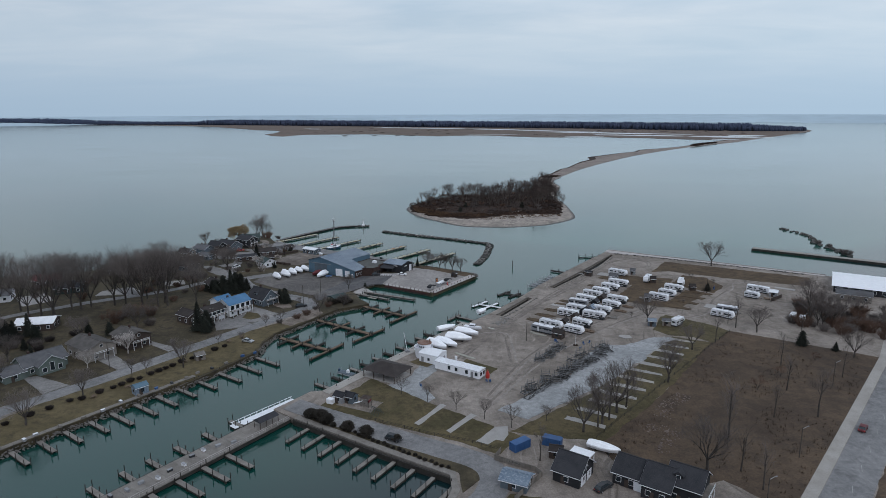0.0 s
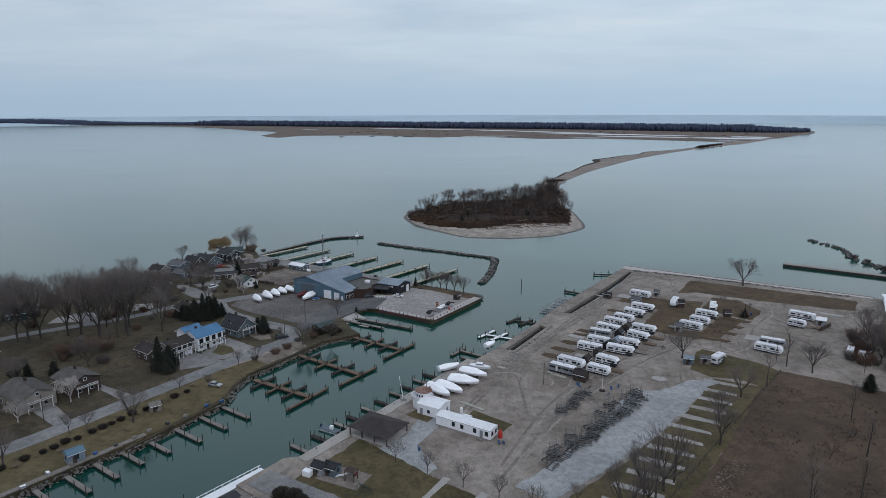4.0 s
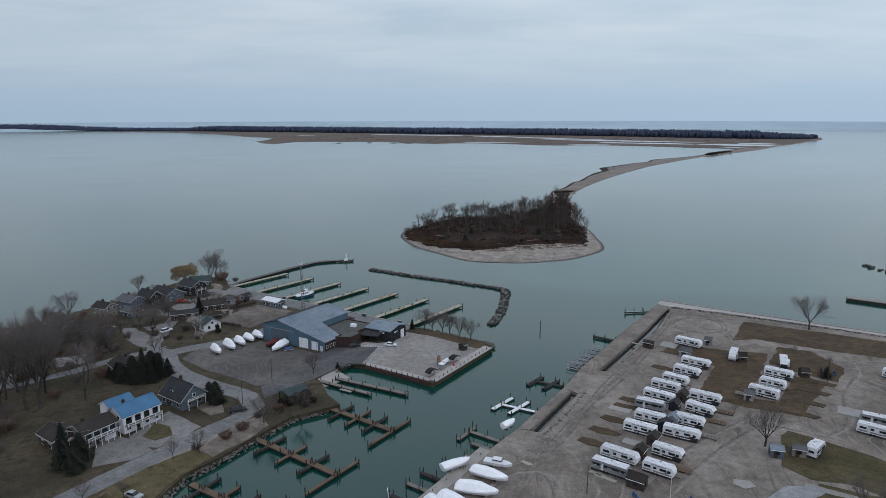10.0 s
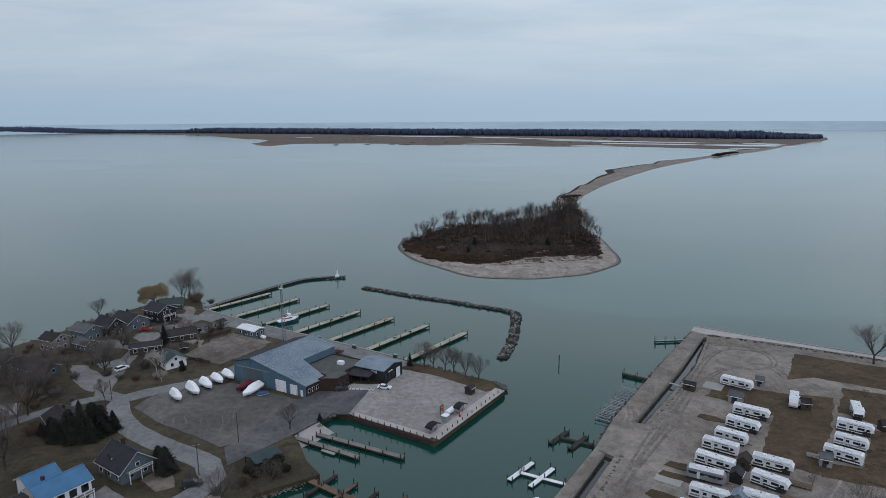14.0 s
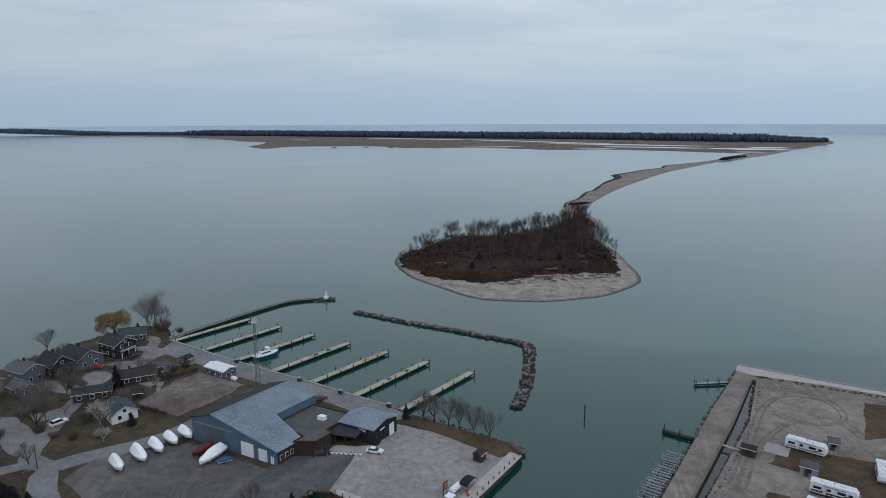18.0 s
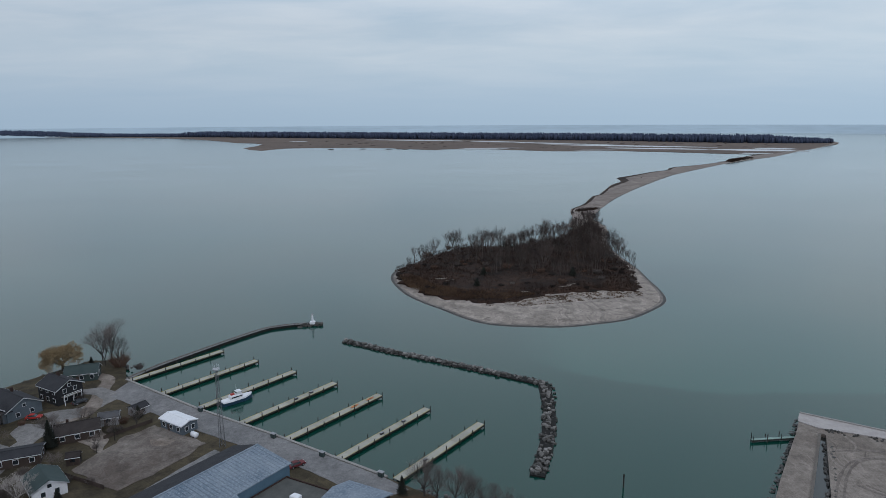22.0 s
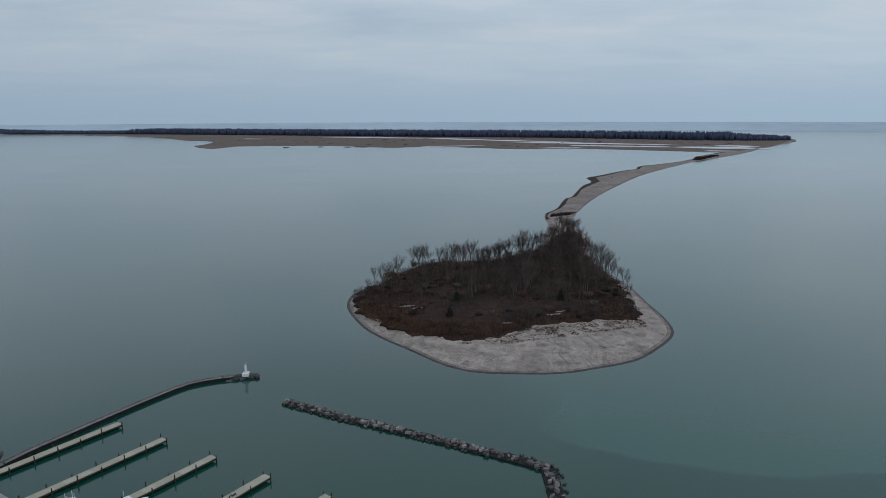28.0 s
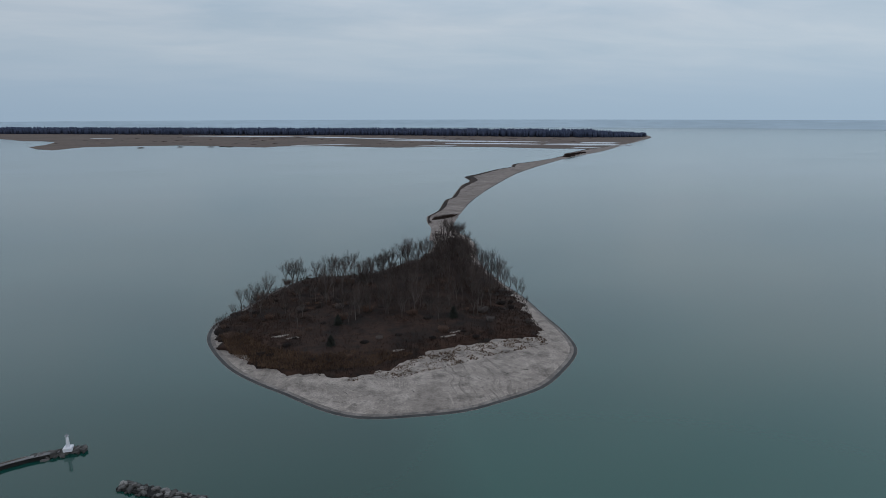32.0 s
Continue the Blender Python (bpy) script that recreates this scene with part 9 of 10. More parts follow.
for i in range(4):
    tree_kind("bare%d" % i, "bare_tree", "tall leafless tree with a wide grey-brown crown", "tree", TWIG, BARK, ((20 + i, 12.0, 6.0, 0.30), dict(limbs=5 + i % 2, lift=1.25 + 0.12 * i, bare=0.2, wide=0.37, tip=0.012)), "bare trees")
for i in range(4):
    tree_kind("tall%d" % i, "bare_tree", "tall old leafless tree with steep forking limbs", "tree", TWIG, BARK, ((120 + i, 22.0, 8.5, 0.34), dict(limbs=5, levels=5, lift=1.5 + 0.3 * i, bare=0.17, wide=0.31, tip=0.012, kids=3)), "tall old trees")
for i in range(3):
    tree_kind("slim%d" % i, "bare_tree", "slender leafless tree with upright branches", "tree", TWIG, BARK, ((40 + i, 12.0, 3.0, 0.2), dict(limbs=7, levels=4, lift=2.0, bare=0.3, lead=0.5, wide=0.36)), "slender trees")
for i in range(2):
    tree_kind("young%d" % i, "young_tree", "young leafless tree planted in a lawn", "tree", TWIG, BARK, ((50 + i, 6.0, 2.3, 0.10), dict(limbs=5, levels=4, lift=1.6, bare=0.3, tip=0.012)), "young trees")
for i in range(3):
    tree_kind("fan%d" % i, "bare_tree", "leafless tree with a fan of fine branches", "tree", TWIG, BARK, ((90 + i, 12.0, 4.2, 0.2), dict(limbs=5, levels=4, lift=2.2, bare=0.26, droop=-0.2, wide=0.29 + 0.03 * i, tip=0.009)), "fan trees")
tree_kind("birch", "birch_tree", "white-barked leafless birch in a front garden", "tree", PALE_TWIG, PALE_TWIG, ((61, 9.0, 4.2, 0.22), dict(limbs=5, levels=5, lift=1.2, bare=0.2)), "birches")
tree_kind("willow", "willow_tree", "golden weeping willow beside the shore", "tree", GOLD_TWIG, BARK, ((62, 9.5, 6.2, 0.45), dict(limbs=7, lift=0.7, droop=0.28, bare=0.2, tip=0.03, wide=0.5, kids=4)), "willows")
tree_kind("dead", "bare_tree", "reddish leafless small tree in the field", "tree", RED_TWIG, BARK, ((63, 6.0, 2.6, 0.12), dict(limbs=5, levels=4, lift=1.1, bare=0.15)), "field trees")


def shrub_kind(key, seed, label, material, h=2.0, r=1.4, n=110):
    rnd, g = random.Random(seed), Geo()
    for i in range(n):
        a, rr = rnd.uniform(0, 6.283), r * math.sqrt(rnd.random()) * 0.5
        b = Vector((math.cos(a) * rr, math.sin(a) * rr, 0))
        d = Vector((math.cos(a) * rnd.uniform(0, 0.9), math.sin(a) * rnd.uniform(0, 0.9), 1)).normalized()
        L = h * rnd.uniform(0.55, 1.05)
        m = b + d * L * 0.55
        g.tube(b, m, 0.026, 0.02, 3, caps=False)
        for k in range(4):
            e = (d + Vector((rnd.uniform(-0.8, 0.8), rnd.uniform(-0.8, 0.8), rnd.uniform(-0.2, 0.6)))).normalized()
            g.tube(m, m + e * L * rnd.uniform(0.3, 0.55), 0.018, 0.010, 3, caps=False)
    TREES[key] = single("shrub", g, material, label, "shrub", key, m=pose(0, 0, -60))


shrub_kind("shrub", 70, "rounded leafless brown shrub beside the lawn", TWIG, 2.0, 1.7, 130)
shrub_kind("hedge", 72, "rounded dark leafless bush beside the village road", HEDGE, 1.9, 2.3, 330)
shrub_kind("redshrub", 71, "reddish-brown leafless shrub among dry grass", RED_TWIG, 2.4, 1.9, 120)


def leafy(key, name, seed, label, material, h, r, n, cone=False, category="bush", taper=0.85):
    rnd, g, tr = random.Random(seed), Geo(), Geo()
    tr.tube((0, 0, -0.2), (0, 0, h * 0.8), r * 0.09 + 0.04, 0.03, 6)
    for i in range(n):
        z = rnd.random() ** (1.3 if cone else 1.0)
        rad = r * ((1 - z) ** taper if cone else math.sqrt(max(0.0, 1 - (2 * z - 0.9) ** 2 * 0.8)))
        a = rnd.uniform(0, 6.283)
        if cone:
            rad *= 0.62 + 0.55 * ((z * 8 + 0.35 * math.sin(a * 3 + seed)) % 1.0) ** 1.5 + 0.25 * math.sin(a * 5 + z * 9)
        q = rad * rnd.uniform(0.35, 1.0)
        q *= 1 + 0.35 * noise.noise((math.cos(a) * 1.5, math.sin(a) * 1.5, z * 4 + seed))
        c = Vector((math.cos(a) * q, math.sin(a) * q, h * (0.06 + 0.92 * z)))
        s = r * (rnd.uniform(0.055, 0.13) * (1.1 - 0.5 * z) if cone else rnd.uniform(0.07, 0.16))
        u = Vector((math.cos(a), math.sin(a), -0.45 if cone else rnd.uniform(-0.4, 0.8))).normalized() * s * (1.6 if cone else 1)
        w = Vector((-math.sin(a), math.cos(a), rnd.uniform(-0.5, 0.5))) * s * 0.55
        nn = Vector((rnd.uniform(-1, 1), rnd.uniform(-1, 1), 1)) * s * 0.25
        g.add([tuple(c - u * 0.4), tuple(c + w + nn), tuple(c + u), tuple(c - w + nn)], [(0, 1, 2), (0, 2, 3)])
    if not cone:
        TREES[key] = single(name, g, material, label, category, key, m=pose(0, 0, -60))
        return
    t = thing(name, pose(0, 0, -60), label, category, key)
    part("trunk", tr, BARK, t)
    part("crown", g, material, t)
    TREES[key] = t


leafy("conifer", "conifer", 80, "dark green pointed conifer tree", CONIFER, 9.0, 2.3, 5200, True, "tree")
leafy("cedar", "conifer", 81, "dark bushy cedar tree with dense needles", CONIFER, 7.5, 2.6, 5200, True, "tree")
leafy("juniper", "conifer", 84, "dark bushy evergreen tree with an uneven crown", CONIFER, 8.0, 2.9, 6000, True, "tree", 0.5)
leafy("evergreen", "evergreen_bush", 82, "dark rounded evergreen bush beside the walk", EVERGREEN, 2.6, 1.9, 2600)


def plant(key, x, y, scale=1.0, z=1.8, grid=False, stretch=1.0):
    if grid:
        x, y = G(x, y)
    rz = (x * 37.7 + y * 91.3) % 360
    if key[:4] in ('bare', 'slim', 'wood'):
        scale *= 1.12
    return copy_thing(TREES[key], pose(x, y, z, 0, 0, rz) @ Matrix.Diagonal((scale, scale, scale * stretch, 1)))


# marina and field
for key, x, y, s in (("bare0", 62.5, -3.2, 1.15), ("bare1", 64, -120.5, 0.85), ("slim0", 96.3, -107.5, 0.95), ("bare2", 104.4, -108.5, 0.85), ("slim1", 93.4, -129.2, 0.8), ("bare3", 118, -68, 1.2), ("bare1", 120.5, -85, 1.1), ("bare0", 124, -74, 0.9), ("bare2", 131, -70, 0.85), ("bare3", 128, -84, 0.8), ("bare0", 136, -62, 0.8),
                     ("bare1", 138, -117.5, 0.75), ("slim0", 117.6, -140.5, 0.8), ("slim2", 122.3, -162, 0.85), ("slim1", 132.5, -177, 1.05), ("dead", 114.7, -167, 0.8), ("slim2", 122, -184.5, 0.8), ("bare1", 113, -224.5, 1.0), ("slim0", 120, -220.5, 0.85), ("slim1", 126, -226, 0.85), ("slim2", 112.6, -198.5, 1.1), ("slim0", 114, -206, 1.05), ("dead", 119, -152, 0.7),
                     ("bare0", 88.2, -143, 0.8), ("bare2", 86.3, -164, 0.85), ("bare1", 83.5, -208, 1.15), ("slim0", 83.2, -213.5, 1.2), ("bare3", 82.5, -217, 1.05), ("slim2", 82.2, -219.5, 1.15), ("slim1", 84.5, -203, 1.15), ("bare0", 80, -224.5, 1.0), ("bare2", 89.5, -177.5, 0.9), ("young0", 68.7, -224.8, 0.9), ("slim1", 77, -245, 0.75), ("slim0", 136, -140, 0.8), ("dead", 127, -130, 0.6), ("young1", 44, -59, 0.5), ("young0", 61, -40, 0.6), ("young1", 73, -45, 0.6), ("young1", 70, -88, 0.5), ("young0", 53, -104, 0.5), ("young1", 57, -120, 0.55)):
    plant(key, x, y, s, grid=True)
for i, (x, y) in enumerate(((23.2, -234.8), (33, -234.4), (43.6, -234.2), (53.4, -234), (62.3, -233.8))):
    plant("young%d" % (i % 2), x, y, 1.0 + 0.05 * i, grid=True)
plant("juniper", 121, -114.5, 0.75, grid=True)
plant("cedar", 132, -114, 0.5, grid=True)
for x, y, s in ((122, -62, 1.6), (127, -60, 1.5), (132, -66, 1.6), (137, -72, 1.5), (142, -64, 1.6), (126, -78, 1.5), (138, -80, 1.4), (133, -76, 1.5), (146, -70, 1.5), (122, -88, 1.2), (115, -76, 1.2)):
    plant("redshrub" if int(x) % 2 else "shrub", x, y, s, grid=True)
for x, y, s in ((11.2, -262.2, 1.05), (14.5, -261.6, 1.2), (17.6, -262.0, 1.1), (25.3, -261.4, 1.0), (31.6, -260.8, 1.1), (8.9, -262, 0.5), (20.5, -262.4, 0.5), (40.5, -258.4, 0.75)):
    plant("evergreen", x, y, s, grid=True)
for i in range(22):
    plant("evergreen", 23 + i * 1.75, -261.7 + 0.02 * i - (0.5 if i % 3 else 0), 0.32, grid=True)
plant("cedar", 73.2, -57, 0.62, grid=True, stretch=0.9)
random.seed(29)
for i in range(34):
    x, y = random.uniform(114, 150), random.uniform(-94, -56)
    plant(random.choice(("redshrub", "shrub")), x, y, random.uniform(1.4, 2.3), grid=True)
for i in range(8):
    plant("bare%d" % (i % 4), random.uniform(118, 150), random.uniform(-92, -58), random.uniform(0.5, 0.8), grid=True)
# reef shrubs
for x, y, s in ((105, 107, 1.6), (112, 99, 1.3), (124, 80, 1.8), (121, 84, 1.5)):
    plant("shrub", x, y, s, 0.4, grid=True)
# village bank and road
for key, x, y, s in (("bare0", -48.1, 277.3, 0.72), ("young0", -60.5, 260, 1.1), ("young1", -66, 256.7, 1.0), ("young0", -78.6, 237, 0.9), ("bare1", -38.8, 284.5, 0.5), ("bare2", -104.2, 190.5, 0.75), ("young1", -97, 207, 1.15), ("young0", -93, 208.8, 1.1), ("bare3", -82.5, 214.3, 0.8), ("bare0", -110, 172, 0.85), ("bare1", -117, 160, 0.8), ("young1", -70, 239, 0.8), ("bare2", -41.7, 313.8, 0.62), ("young1", -59, 285, 0.8),
                     ("bare2", -131.8, 236, 0.9), ("bare1", -119, 254.5, 0.75), ("birch", -108.8, 227.2, 0.95), ("birch", -116.2, 213.6, 0.75), ("bare1", -138, 356, 0.7), ("bare0", -132, 341.6, 0.95), ("bare2", -127, 362, 0.8), ("bare2", -230, 295, 1.3), ("bare0", -240, 315, 1.2), ("bare1", -220, 262, 1.2), ("bare0", -205, 250, 1.1), ("bare2", -160, 228, 1.1), ("bare3", -148, 218, 0.8), ("bare1", -175, 215, 1.2), ("bare0", -138, 200, 0.8), ("bare2", -160, 190, 0.9), ("bare1", -190, 200, 1.1),
                     ("bare3", -154.5, 415.7, 0.68), ("birch", -100.8, 356.5, 0.85), ("bare0", -92, 396, 0.45), ("bare1", -107, 395, 0.5), ("bare3", -117, 352, 0.9), ("bare2", -124.9, 369.1, 0.72), ("bare1", -111.9, 387.1, 0.6), ("bare0", -150, 346, 0.95), ("bare3", -141, 341, 0.9), ("bare2", -157, 351, 0.9), ("bare1", -134.5, 347, 0.8), ("bare0", -166, 356, 0.9), ("bare3", -129, 333, 0.8), ("birch", -94.5, 346.9, 0.5), ("bare0", -122, 378, 0.6), ("bare0", -164.2, 372.6, 1.0), ("slim1", -98, 352, 0.5)):
    plant(key, x, y, s)
# tall old trees along the back lane: place and height
for i, (x, y, h) in enumerate(((-176.3, 271.1, 21.6), (-169, 268.9, 25.9), (-160.8, 264.9, 25.8), (-162.5, 268.5, 20), (-161.5, 279.2, 24.5), (-157.9, 280, 24.4), (-154.5, 282.5, 21), (-145.2, 285.5, 24.2), (-141.4, 288, 22), (-135.6, 291.3, 23), (-130.6, 282.3, 26), (-124.2, 284.3, 23.7), (-120.7, 286, 27), (-124, 290.4, 25), (-126, 296.6, 22), (-145.6, 296, 21), (-135.5, 296.6, 17.6), (-123.9, 321.4, 15), (-123, 315.7, 11), (-109.5, 291, 17), (-183, 276, 22), (-190, 270, 23), (-197, 262, 24), (-204, 268, 20), (-146.3, 303.5, 19), (-168, 300, 18), (-182, 305, 18), (-205, 300, 19), (-218, 312, 17), (-196, 322, 15), (-172, 326, 15), (-154, 316, 16), (-144, 324, 14), (-139, 336, 13), (-160, 338, 13))):
    plant("tall%d" % (i % 4), x, y, 1.18 * h / TALL["tall%d" % (i % 4)])
# scrubby thicket behind the brown house
for x, y, k in ((-147, 233, 1.5), (-150, 235.5, 1.3), (-155, 231, 1.6), (-144, 229, 1.0), (-158, 237, 1.4), (-163, 229, 1.5), (-168, 231, 1.6), (-146, 239, 1.0), (-140, 246, 1.2), (-173, 240, 1.5)):
    plant("shrub" if int(x) % 2 else "hedge", x, y, k)
random.seed(18)
for i in range(16):
    x, y = random.uniform(-136, -115), random.uniform(253, 277)
    plant(("redshrub", "shrub", "dead", "young0")[i % 4], x, y, random.uniform(1.0, 1.9) if i % 4 < 2 else random.uniform(0.9, 1.3))
for i, (x, y, h) in enumerate(((-130.4, 447.4, 14.5), (-125.9, 445.4, 17.5), (-127.4, 443.6, 14), (-120.9, 441.8, 12.5))):
    plant("tall%d" % i, x, y, h / TALL["tall%d" % i])
plant("redshrub", -121.6, 442.6, 2.2)
plant("willow", -140, 438.4, 1.15)
for x, y, s, k in ((-92.6, 252.6, 1.4, "conifer"), (-88.6, 250.5, 0.85, "juniper"), (-90.5, 256, 1.0, "juniper"), (-126.1, 246.4, 0.7, "juniper"), (-98.5, 306.9, 1.35, "conifer"), (-102.8, 308.4, 1.1, "juniper"), (-108, 308.2, 0.8, "juniper"), (-111.7, 309.3, 0.55, "cedar"), (-94.7, 310.2, 1.15, "juniper"), (-92.6, 312.6, 0.85, "cedar"), (-97.5, 311, 1.2, "juniper"), (-100.5, 305, 1.0, "cedar"), (-105.5, 306, 0.9, "juniper"), (-95.8, 306.4, 1.0, "cedar"), (-158, 244.6, 1.1, "conifer"), (-166, 243, 1.0, "cedar"), (-152, 240, 0.8, "juniper"), (-161, 234, 1.0, "juniper"), (-170, 236, 1.1, "cedar"), (-150, 230, 0.6, "cedar"), (-131.9, 241.5, 0.95, "conifer"), (-67.1, 290.2, 0.95, "juniper"), (-70.5, 293.5, 0.75, "juniper"), (-161.2, 240.3, 1.1, "cedar"), (-94.5, 402, 0.55, "cedar"), (-110, 383.3, 0.95, "conifer"), (-91.5, 357, 0.55, "cedar"), (-10.5, 362.5, 0.55, "conifer"), (-66.5, 291.5, 0.65, "cedar"), (-134, 446, 0.35, "cedar"), (-118.5, 246, 0.45, "cedar"), (-34.2, 319.5, 0.33, "cedar"), (-94, 270, 0.4, "cedar"), (-142, 222, 0.6, "conifer"), (-57, 344, 0.0, "cedar")):
    if s:
        plant(k, x, y, s)
for i, (x, y) in enumerate(((-2, 359.8), (2.5, 358.2), (5.6, 355.7), (9.8, 352.0), (14, 349.2), (-5, 361.5))):
    plant("bare%d" % (i % 4), x, y, 0.62 + 0.04 * (i % 3))
for i, (x, y) in enumerate(((-106.3, 187.1), (-103.5, 188.6), (-100.4, 193.3), (-97.9, 196.9), (-96.4, 199.3), (-95.1, 202.2), (-93, 204.2), (-90.9, 207.9), (-89.4, 210.4), (-88.1, 212.9), (-86.6, 215.3), (-85, 218.9), (-82.5, 222), (-80.4, 225.6), (-77.6, 230.6), (-75.2, 234.4), (-109.5, 182), (-112.5, 177.5), (-116, 172))):
    plant("hedge", x, y, 0.58 + 0.09 * (i % 3))
for i, (x, y) in enumerate(((-62, 262), (-56, 268), (-53, 273), (-51, 281), (-46, 285.5))):
    plant("redshrub" if i % 3 else "shrub", x, y, 0.95 + 0.12 * (i % 3))
random.seed(17)
for i in range(46):
    x, y = random.uniform(-225, -112), random.uniform(292, 350)
    if y > 300 + (x + 200) * 0.3 + 40 or math.dist((x, y), (-95, 285)) < 22:
        continue
    plant(random.choice(("shrub", "redshrub", "shrub")), x, y, random.uniform(0.7, 1.5))
for i, (x, y) in enumerate(((-46.5, 291), (-44, 289.5), (-41.5, 292), (-39, 289), (-43, 294), (-40, 295.5), (-37, 292))):
    plant("evergreen", x, y, 0.7 + 0.12 * (i % 3))
for x, y, s in ((-103, 363, 1.2), (-108, 362, 1.0), (-95, 366, 1.0), (-89, 366, 0.8), (-116, 352, 1.2), (-110, 349, 1.0), (-104, 348, 0.9), (-120, 415, 1.0), (-113, 440, 1.2), (-128, 436, 1.2), (-97, 398, 0.9)):
    plant("redshrub" if int(s * 10) % 2 else "shrub", x, y, s)


# small garden trees and shrubs among the village houses
random.seed(63)
count = 0
while count < 70:
    x, y = random.uniform(-165, -92), random.uniform(305, 438)
    if y > 300 + (x + 165) * -0.2 + 150 or y < 333 + (x + 100) * -0.2 and x > -120 or any(math.dist((x, y), h[:2]) < h[2] for h in HOUSES) or abs(x + 119) < 4.5 or y > 412 - 0.6 * (x + 112) or math.dist((x, y), (-80, 370)) < 16:
        continue
    if x < -150 - (y - 400) * -0.6 and y > 360:
        continue
    k = ("shrub", "redshrub", "young0", "bare1", "shrub", "bare3", "young1")[count % 7]
    plant(k, x, y, random.uniform(0.35, 0.6) if k[0] == "b" else random.uniform(0.6, 1.3))
    count += 1


# island wood
def inside(p, poly):
    hit, n = False, len(poly)
    for i in range(n):
        (x1, y1), (x2, y2) = poly[i], poly[(i + 1) % n]
        if (y1 > p[1]) != (y2 > p[1]) and p[0] < (x2 - x1) * (p[1] - y1) / (y2 - y1) + x1:
            hit = not hit
    return hit


random.seed(23)
core = spline(BRUSH, 6.0)
count = 0
while count < 250:
    x, y = random.uniform(-30, 118), random.uniform(560, 755)
    # the wood stands back from the south-facing clearing
    front = 577 + (14 if x < 0 else 0) + 5 * noise.noise((x * 0.08, 0, 3))
    if not inside((x, y), core) or y < front or random.random() < 0.25 + (0.35 if x < 0 else 0) or noise.noise((x * 0.045, y * 0.045, 7)) < -0.28:
        continue
    k = random.choice(("fan0", "fan1", "fan2", "slim0", "slim2", "fan1"))
    plant("wood_" + k, x, y, random.triangular(0.4, 1.25, 0.7) * (0.8 if x < 15 else 1.0), 2.3, stretch=1.1)
    count += 1
# fan-crowned rim trees seen against the bay
for i, (x, y, h) in enumerate(((-0.3, 652, 17), (-3.3, 655, 14), (2.7, 650, 15), (13.2, 665, 11.5), (21.6, 664.5, 14), (24.5, 663.9, 15), (28.8, 664.4, 13.5), (32.1, 665.1, 14.5), (40.2, 664.4, 11), (43.9, 667.8, 10), (47.9, 670.8, 13), (51, 672, 12), (55.2, 675.7, 11), (58.7, 677, 12.5), (62.8, 681, 15), (66.5, 682, 15), (71, 687.3, 14), (75.4, 691, 13), (79.1, 695, 13), (83.7, 699, 13), (87.6, 703.5, 14), (92, 712, 14), (96, 722, 13), (-19.9, 618.9, 11), (-17.3, 622.4, 11), (-14.7, 628.2, 10), (-12, 632, 9), (-23.7, 614, 10), (-27.1, 606, 7),
                            (99, 652, 19), (101, 646, 19), (102, 640, 18), (104, 634, 18), (106, 629, 16), (106, 622, 14), (107, 612, 12), (108, 604, 11), (101, 662, 18), (103, 675, 17), (104, 690, 16), (109, 600, 10), (97, 668, 17), (105, 585, 6))):
    plant("wood_fan%d" % (i % 3), x, y, h * (0.86 + 0.24 * ((i * 7) % 5) / 4) / TALL["fan%d" % (i % 3)] / 1.12, 2.0)
for i in range(90):
    x, y = random.uniform(-31, 122), random.uniform(540, 745)
    if inside((x, y), core) and y > 548 + 0.15 * abs(x - 20):
        plant(random.choice(("redshrub", "shrub", "redshrub")), x, y, random.uniform(0.8, 1.7), 2.3)
random.seed(24)
done = 0
while done < 70:
    x, y = random.uniform(-30, 104), random.uniform(536, 640)
    if inside((x, y), core) and noise.noise((x * 0.05, y * 0.05, 12)) > -0.1:
        plant("hedge" if done % 3 else "redshrub", x, y, random.uniform(0.5, 1.0), 2.0)
        done += 1
for x, y, s in ((13.5, 555.5, 0.75), (18.2, 579, 0.85), (68.7, 577.6, 0.9)):
    plant("juniper", x, y, s * 0.8, 2.3)


def brush_stuff(name, n, seed, material, label, poly, keep, zf, h=(0.5, 1.4), w=0.5, blades=5, tw=0.03):
    rnd, g, done = random.Random(seed), Geo(), 0
    xs, ys = [p[0] for p in poly], [p[1] for p in poly]
    while done < n:
        x, y = rnd.uniform(min(xs), max(xs)), rnd.uniform(min(ys), max(ys))
        if not inside((x, y), poly) or not keep(x, y, rnd):
            continue
        done += 1
        z = zf(x, y)
        for k in range(blades):
            a, t, hh = rnd.uniform(0, 6.283), rnd.uniform(0.1, 0.7), rnd.uniform(*h)
            b = Vector((x + rnd.uniform(-w, w), y + rnd.uniform(-w, w), z))
            e = b + Vector((math.cos(a) * t, math.sin(a) * t, 1)) * hh
            s = Vector((-math.sin(a), math.cos(a), 0)) * tw * rnd.uniform(0.7, 2.2)
            g.add([tuple(b - s), tuple(b + s), tuple(e)], [(0, 1, 2)])
    return single(name, g, material, label, "brush", kind="stuff")


def isl_z(x, y):
    return 2.0 + min(0.9, max(0.0, (y - 540) * 0.012))


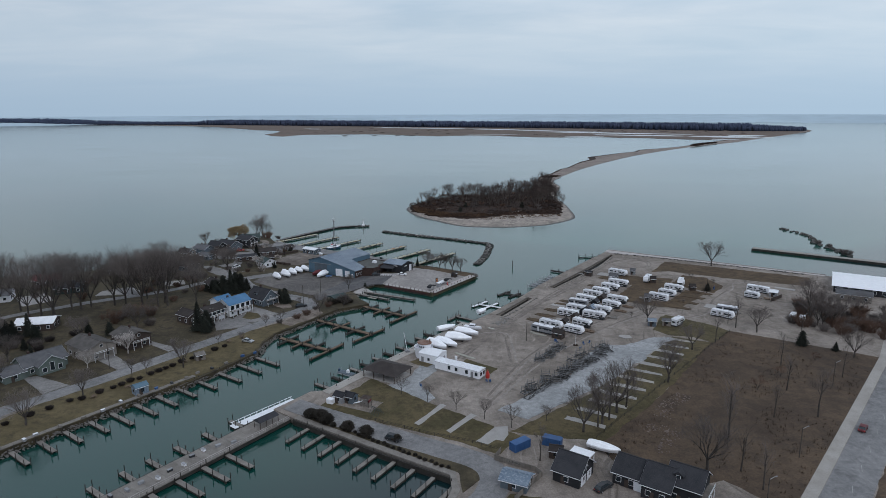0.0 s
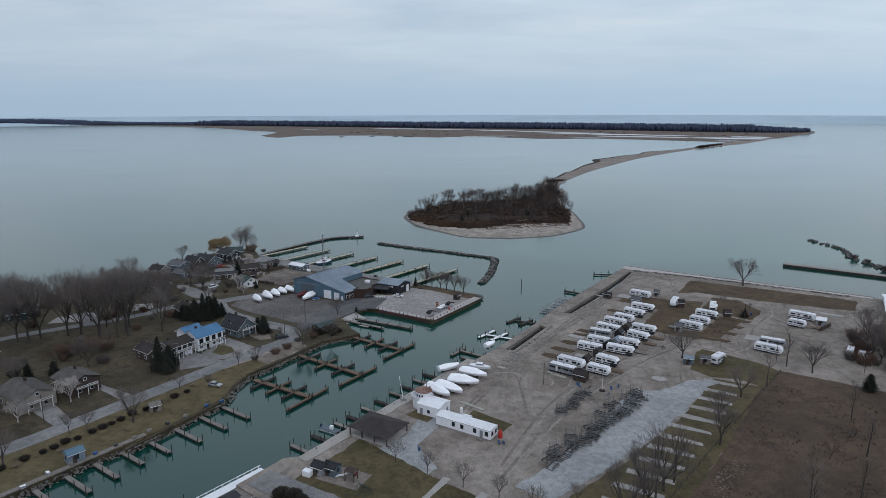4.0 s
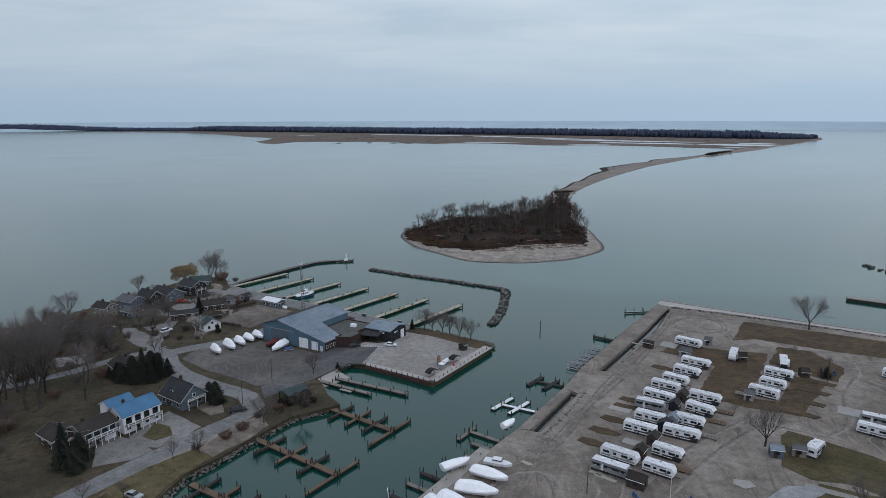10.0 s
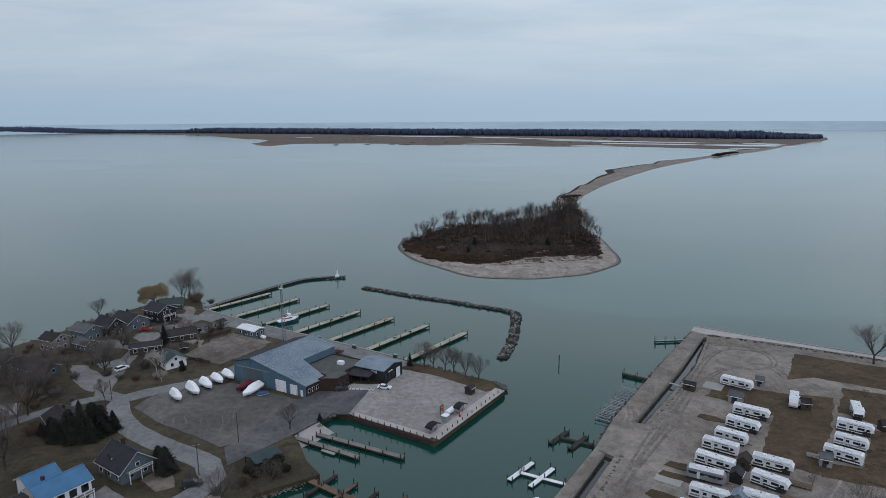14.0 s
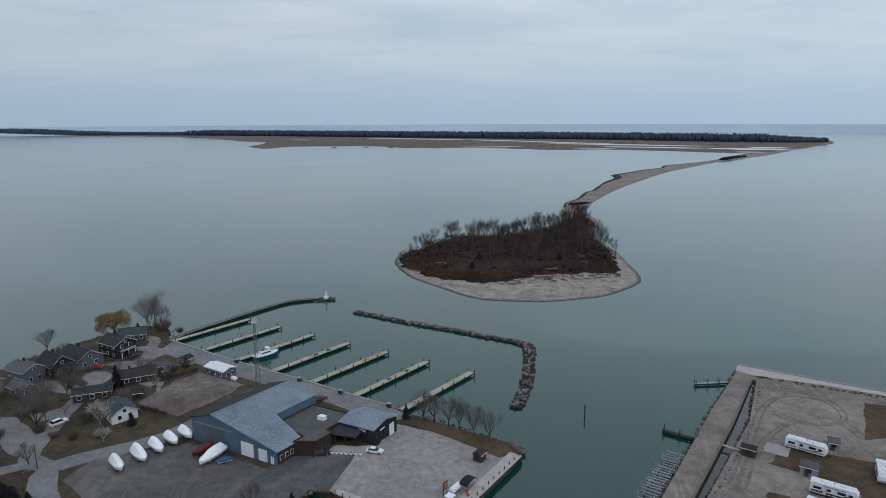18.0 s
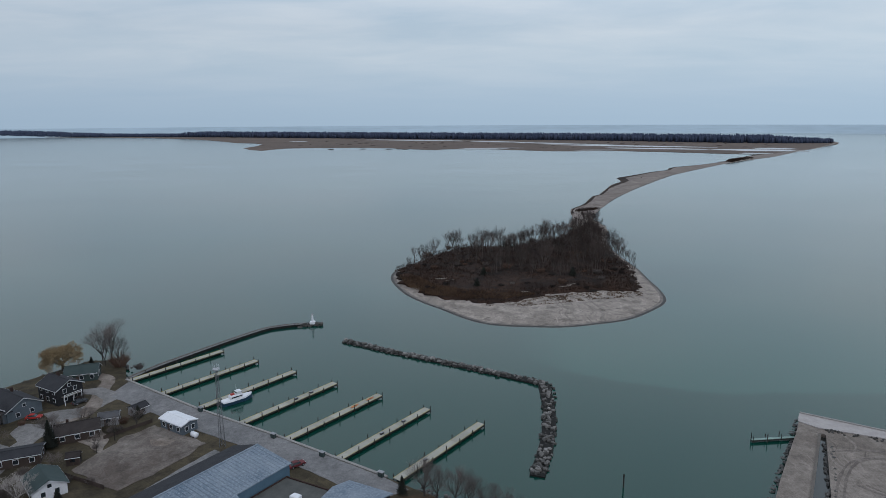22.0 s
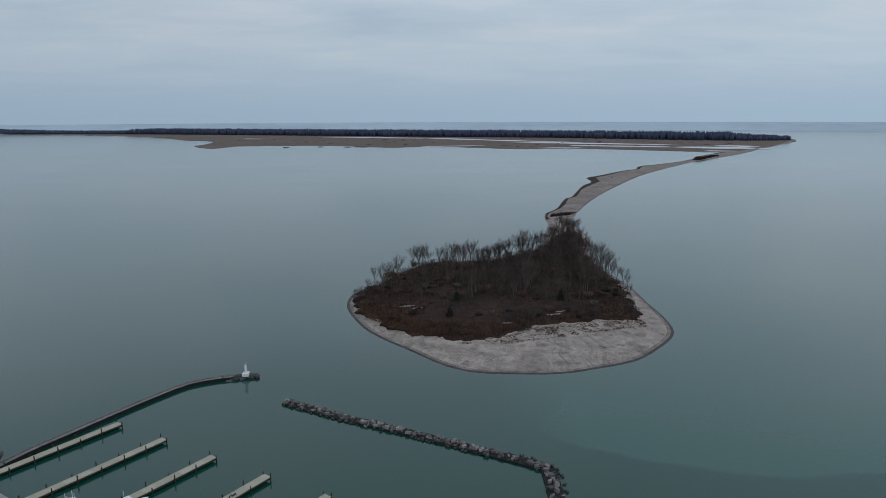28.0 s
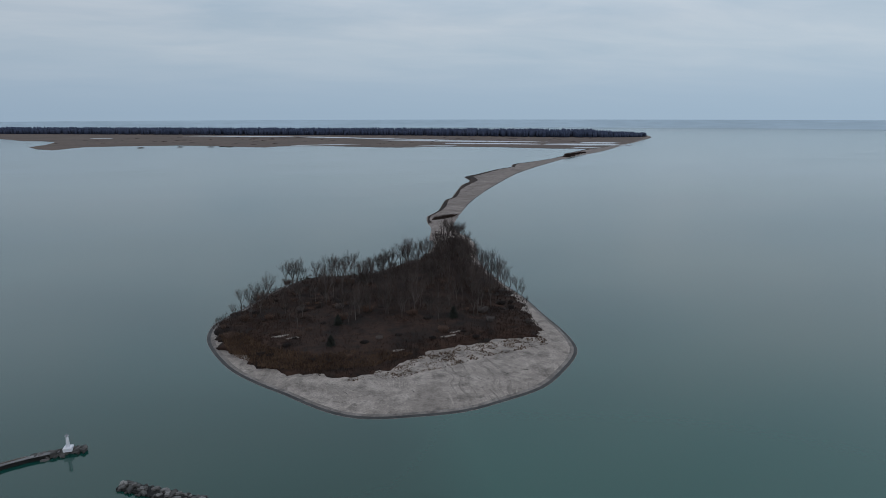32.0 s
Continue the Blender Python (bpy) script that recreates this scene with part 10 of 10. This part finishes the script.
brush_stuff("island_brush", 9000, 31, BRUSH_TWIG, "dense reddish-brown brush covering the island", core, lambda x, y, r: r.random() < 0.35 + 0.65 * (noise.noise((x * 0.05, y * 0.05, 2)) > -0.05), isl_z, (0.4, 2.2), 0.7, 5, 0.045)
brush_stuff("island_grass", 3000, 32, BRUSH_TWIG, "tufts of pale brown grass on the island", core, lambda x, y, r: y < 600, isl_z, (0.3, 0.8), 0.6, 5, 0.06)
BEACH_TUFT = [(15, 524), (24, 521), (37, 522), (53, 527), (72, 534), (90, 538), (99, 541), (99, 549), (76, 548), (50, 543), (36, 533), (24, 526)]
brush_stuff("beach_tufts", 900, 33, REED, "tan tufts of dune grass on the beach", BEACH_TUFT, lambda x, y, r: noise.noise((x * 0.22, y * 0.22, 6)) > -0.05, lambda x, y: 1.22, (0.3, 0.7), 0.4, 6, 0.07)
brush_stuff("beach_weeds", 260, 38, BRUSH_GROUND, "dark low weeds on the beach", BEACH_TUFT, lambda x, y, r: noise.noise((x * 0.18, y * 0.3, 1)) > 0.0, lambda x, y: 1.22, (0.2, 0.5), 0.35, 5, 0.07)
brush_stuff("island_reeds", 3200, 35, REED, "rusty-brown reeds at the front of the island", [(-30, 578), (-24, 556), (-12, 541), (4, 533), (26, 532), (44, 541), (30, 548), (8, 548), (-10, 560), (-22, 580)], lambda x, y, r: True, isl_z, (0.6, 1.5), 0.6, 5, 0.04)
for i, (x, y) in enumerate(((-5.8, 571.7), (0, 568.5), (9.2, 561), (57, 561), (60.8, 556), (71, 566), (12.2, 551), (37.4, 545), (64, 560))):
    n = 9
    g = Geo().prism([(math.cos(6.283 * k / n) * (3.6 + 1.6 * noise.noise((k * 0.9, i, 0))), math.sin(6.283 * k / n) * (0.9 + 0.5 * noise.noise((k * 0.7, i, 5)))) for k in range(n)], -0.4, 0.14)
    single("sand_patch", g, SAND, "small pale sand patch among the island brush", "sand", "sand patches", kind="structure", m=pose(x, y, isl_z(x, y) + 0.15, 0, 0, 12))
# driftwood on the beach
random.seed(41)
for i in range(26):
    t = random.random()
    a = random.uniform(0, 3.1)
    x, y = (random.uniform(10, 95), 0)
    y = 506 + (x - 35) ** 2 * 0.0052 + random.uniform(2, 20)
    L = random.uniform(1.5, 4)
    g = Geo().tube((-L / 2, 0, 0.1), (L / 2, 0, 0.16), 0.12, 0.06, 5).tube((0, 0, 0.13), (0.6, 0.5, 0.4), 0.06, 0.03, 4)
    single("driftwood", g, DECK, "bleached driftwood log on the beach", "driftwood", "driftwood", m=pose(x, y, 1.0, 0, 0, math.degrees(a)))
# shrubs on the spit and marsh
for x, y, s in ((118, 772, 1.2), (122, 785, 1.1), (123, 800, 0.9), (225, 1110, 0.7), (283, 1200, 0.7)):
    plant("shrub", x, y, s, 0.8)
SPIT_CLUMP = [(119, 846), (124, 857), (137, 866), (147, 868), (139, 856), (128, 848)]
brush_stuff("spit_brush", 420, 36, BRUSH_TWIG, "low dark brush across the neck of the spit", SPIT_CLUMP, lambda x, y, r: True, lambda x, y: 0.9, (0.8, 2.4), 0.8, 7, 0.06)
FAR_CLUMP = [(556, 1556), (580, 1596), (618, 1640), (650, 1672), (664, 1672), (628, 1630), (590, 1582), (568, 1556)]
brush_stuff("spit_thicket", 1500, 37, BRUSH_TWIG, "dark thicket along the far end of the spit", FAR_CLUMP, lambda x, y, r: noise.noise((x * 0.05, y * 0.05, 4)) > -0.25, lambda x, y: 0.7, (1.0, 4.5), 1.2, 7, 0.12)
brush_stuff("field_weeds", 700, 34, FIELD, "tufts of dead weeds in the field", [G(*p) for p in ((95, -115), (144, -114), (133, -228), (118, -226), (95, -234), (88, -226), (93, -188))], lambda x, y, r: noise.noise((x * 0.06, y * 0.06, 9)) > -0.1, lambda x, y: 1.8, (0.25, 0.8), 0.5, 5, 0.05)
# marsh tufts, far off
random.seed(44)
g = Geo()
for i in range(200):
    x, y = random.uniform(-700, 1300), random.uniform(2150, 2950)
    h, r = random.uniform(0.5, 1.8), random.uniform(2, 6)
    if y > 3250 - 0.38 * (x + 300) or y < 2180 - 0.2 * max(0, x) + (250 if x < -400 else 0) + max(0, x - 800) * 1.3:
        continue
    g.loft([[(x + math.cos(1.2566 * j) * r * 2.2 * rr, y + math.sin(1.2566 * j) * r * rr, 0.3 + h * zz) for j in range(5)] for zz, rr in ((0, 1), (0.6, 0.8), (1, 0.25))])
single("marsh_thickets", g, BRUSH_TWIG, "scattered dark thickets on the far marsh", "thicket", kind="stuff")

# the patterns that the copies were taken from are no longer needed
for ob in [o for o in bpy.data.objects if o.parent is None and o.matrix_basis.translation.z < -50]:
    for kid in list(ob.children_recursive) + [ob]:
        bpy.data.objects.remove(kid)
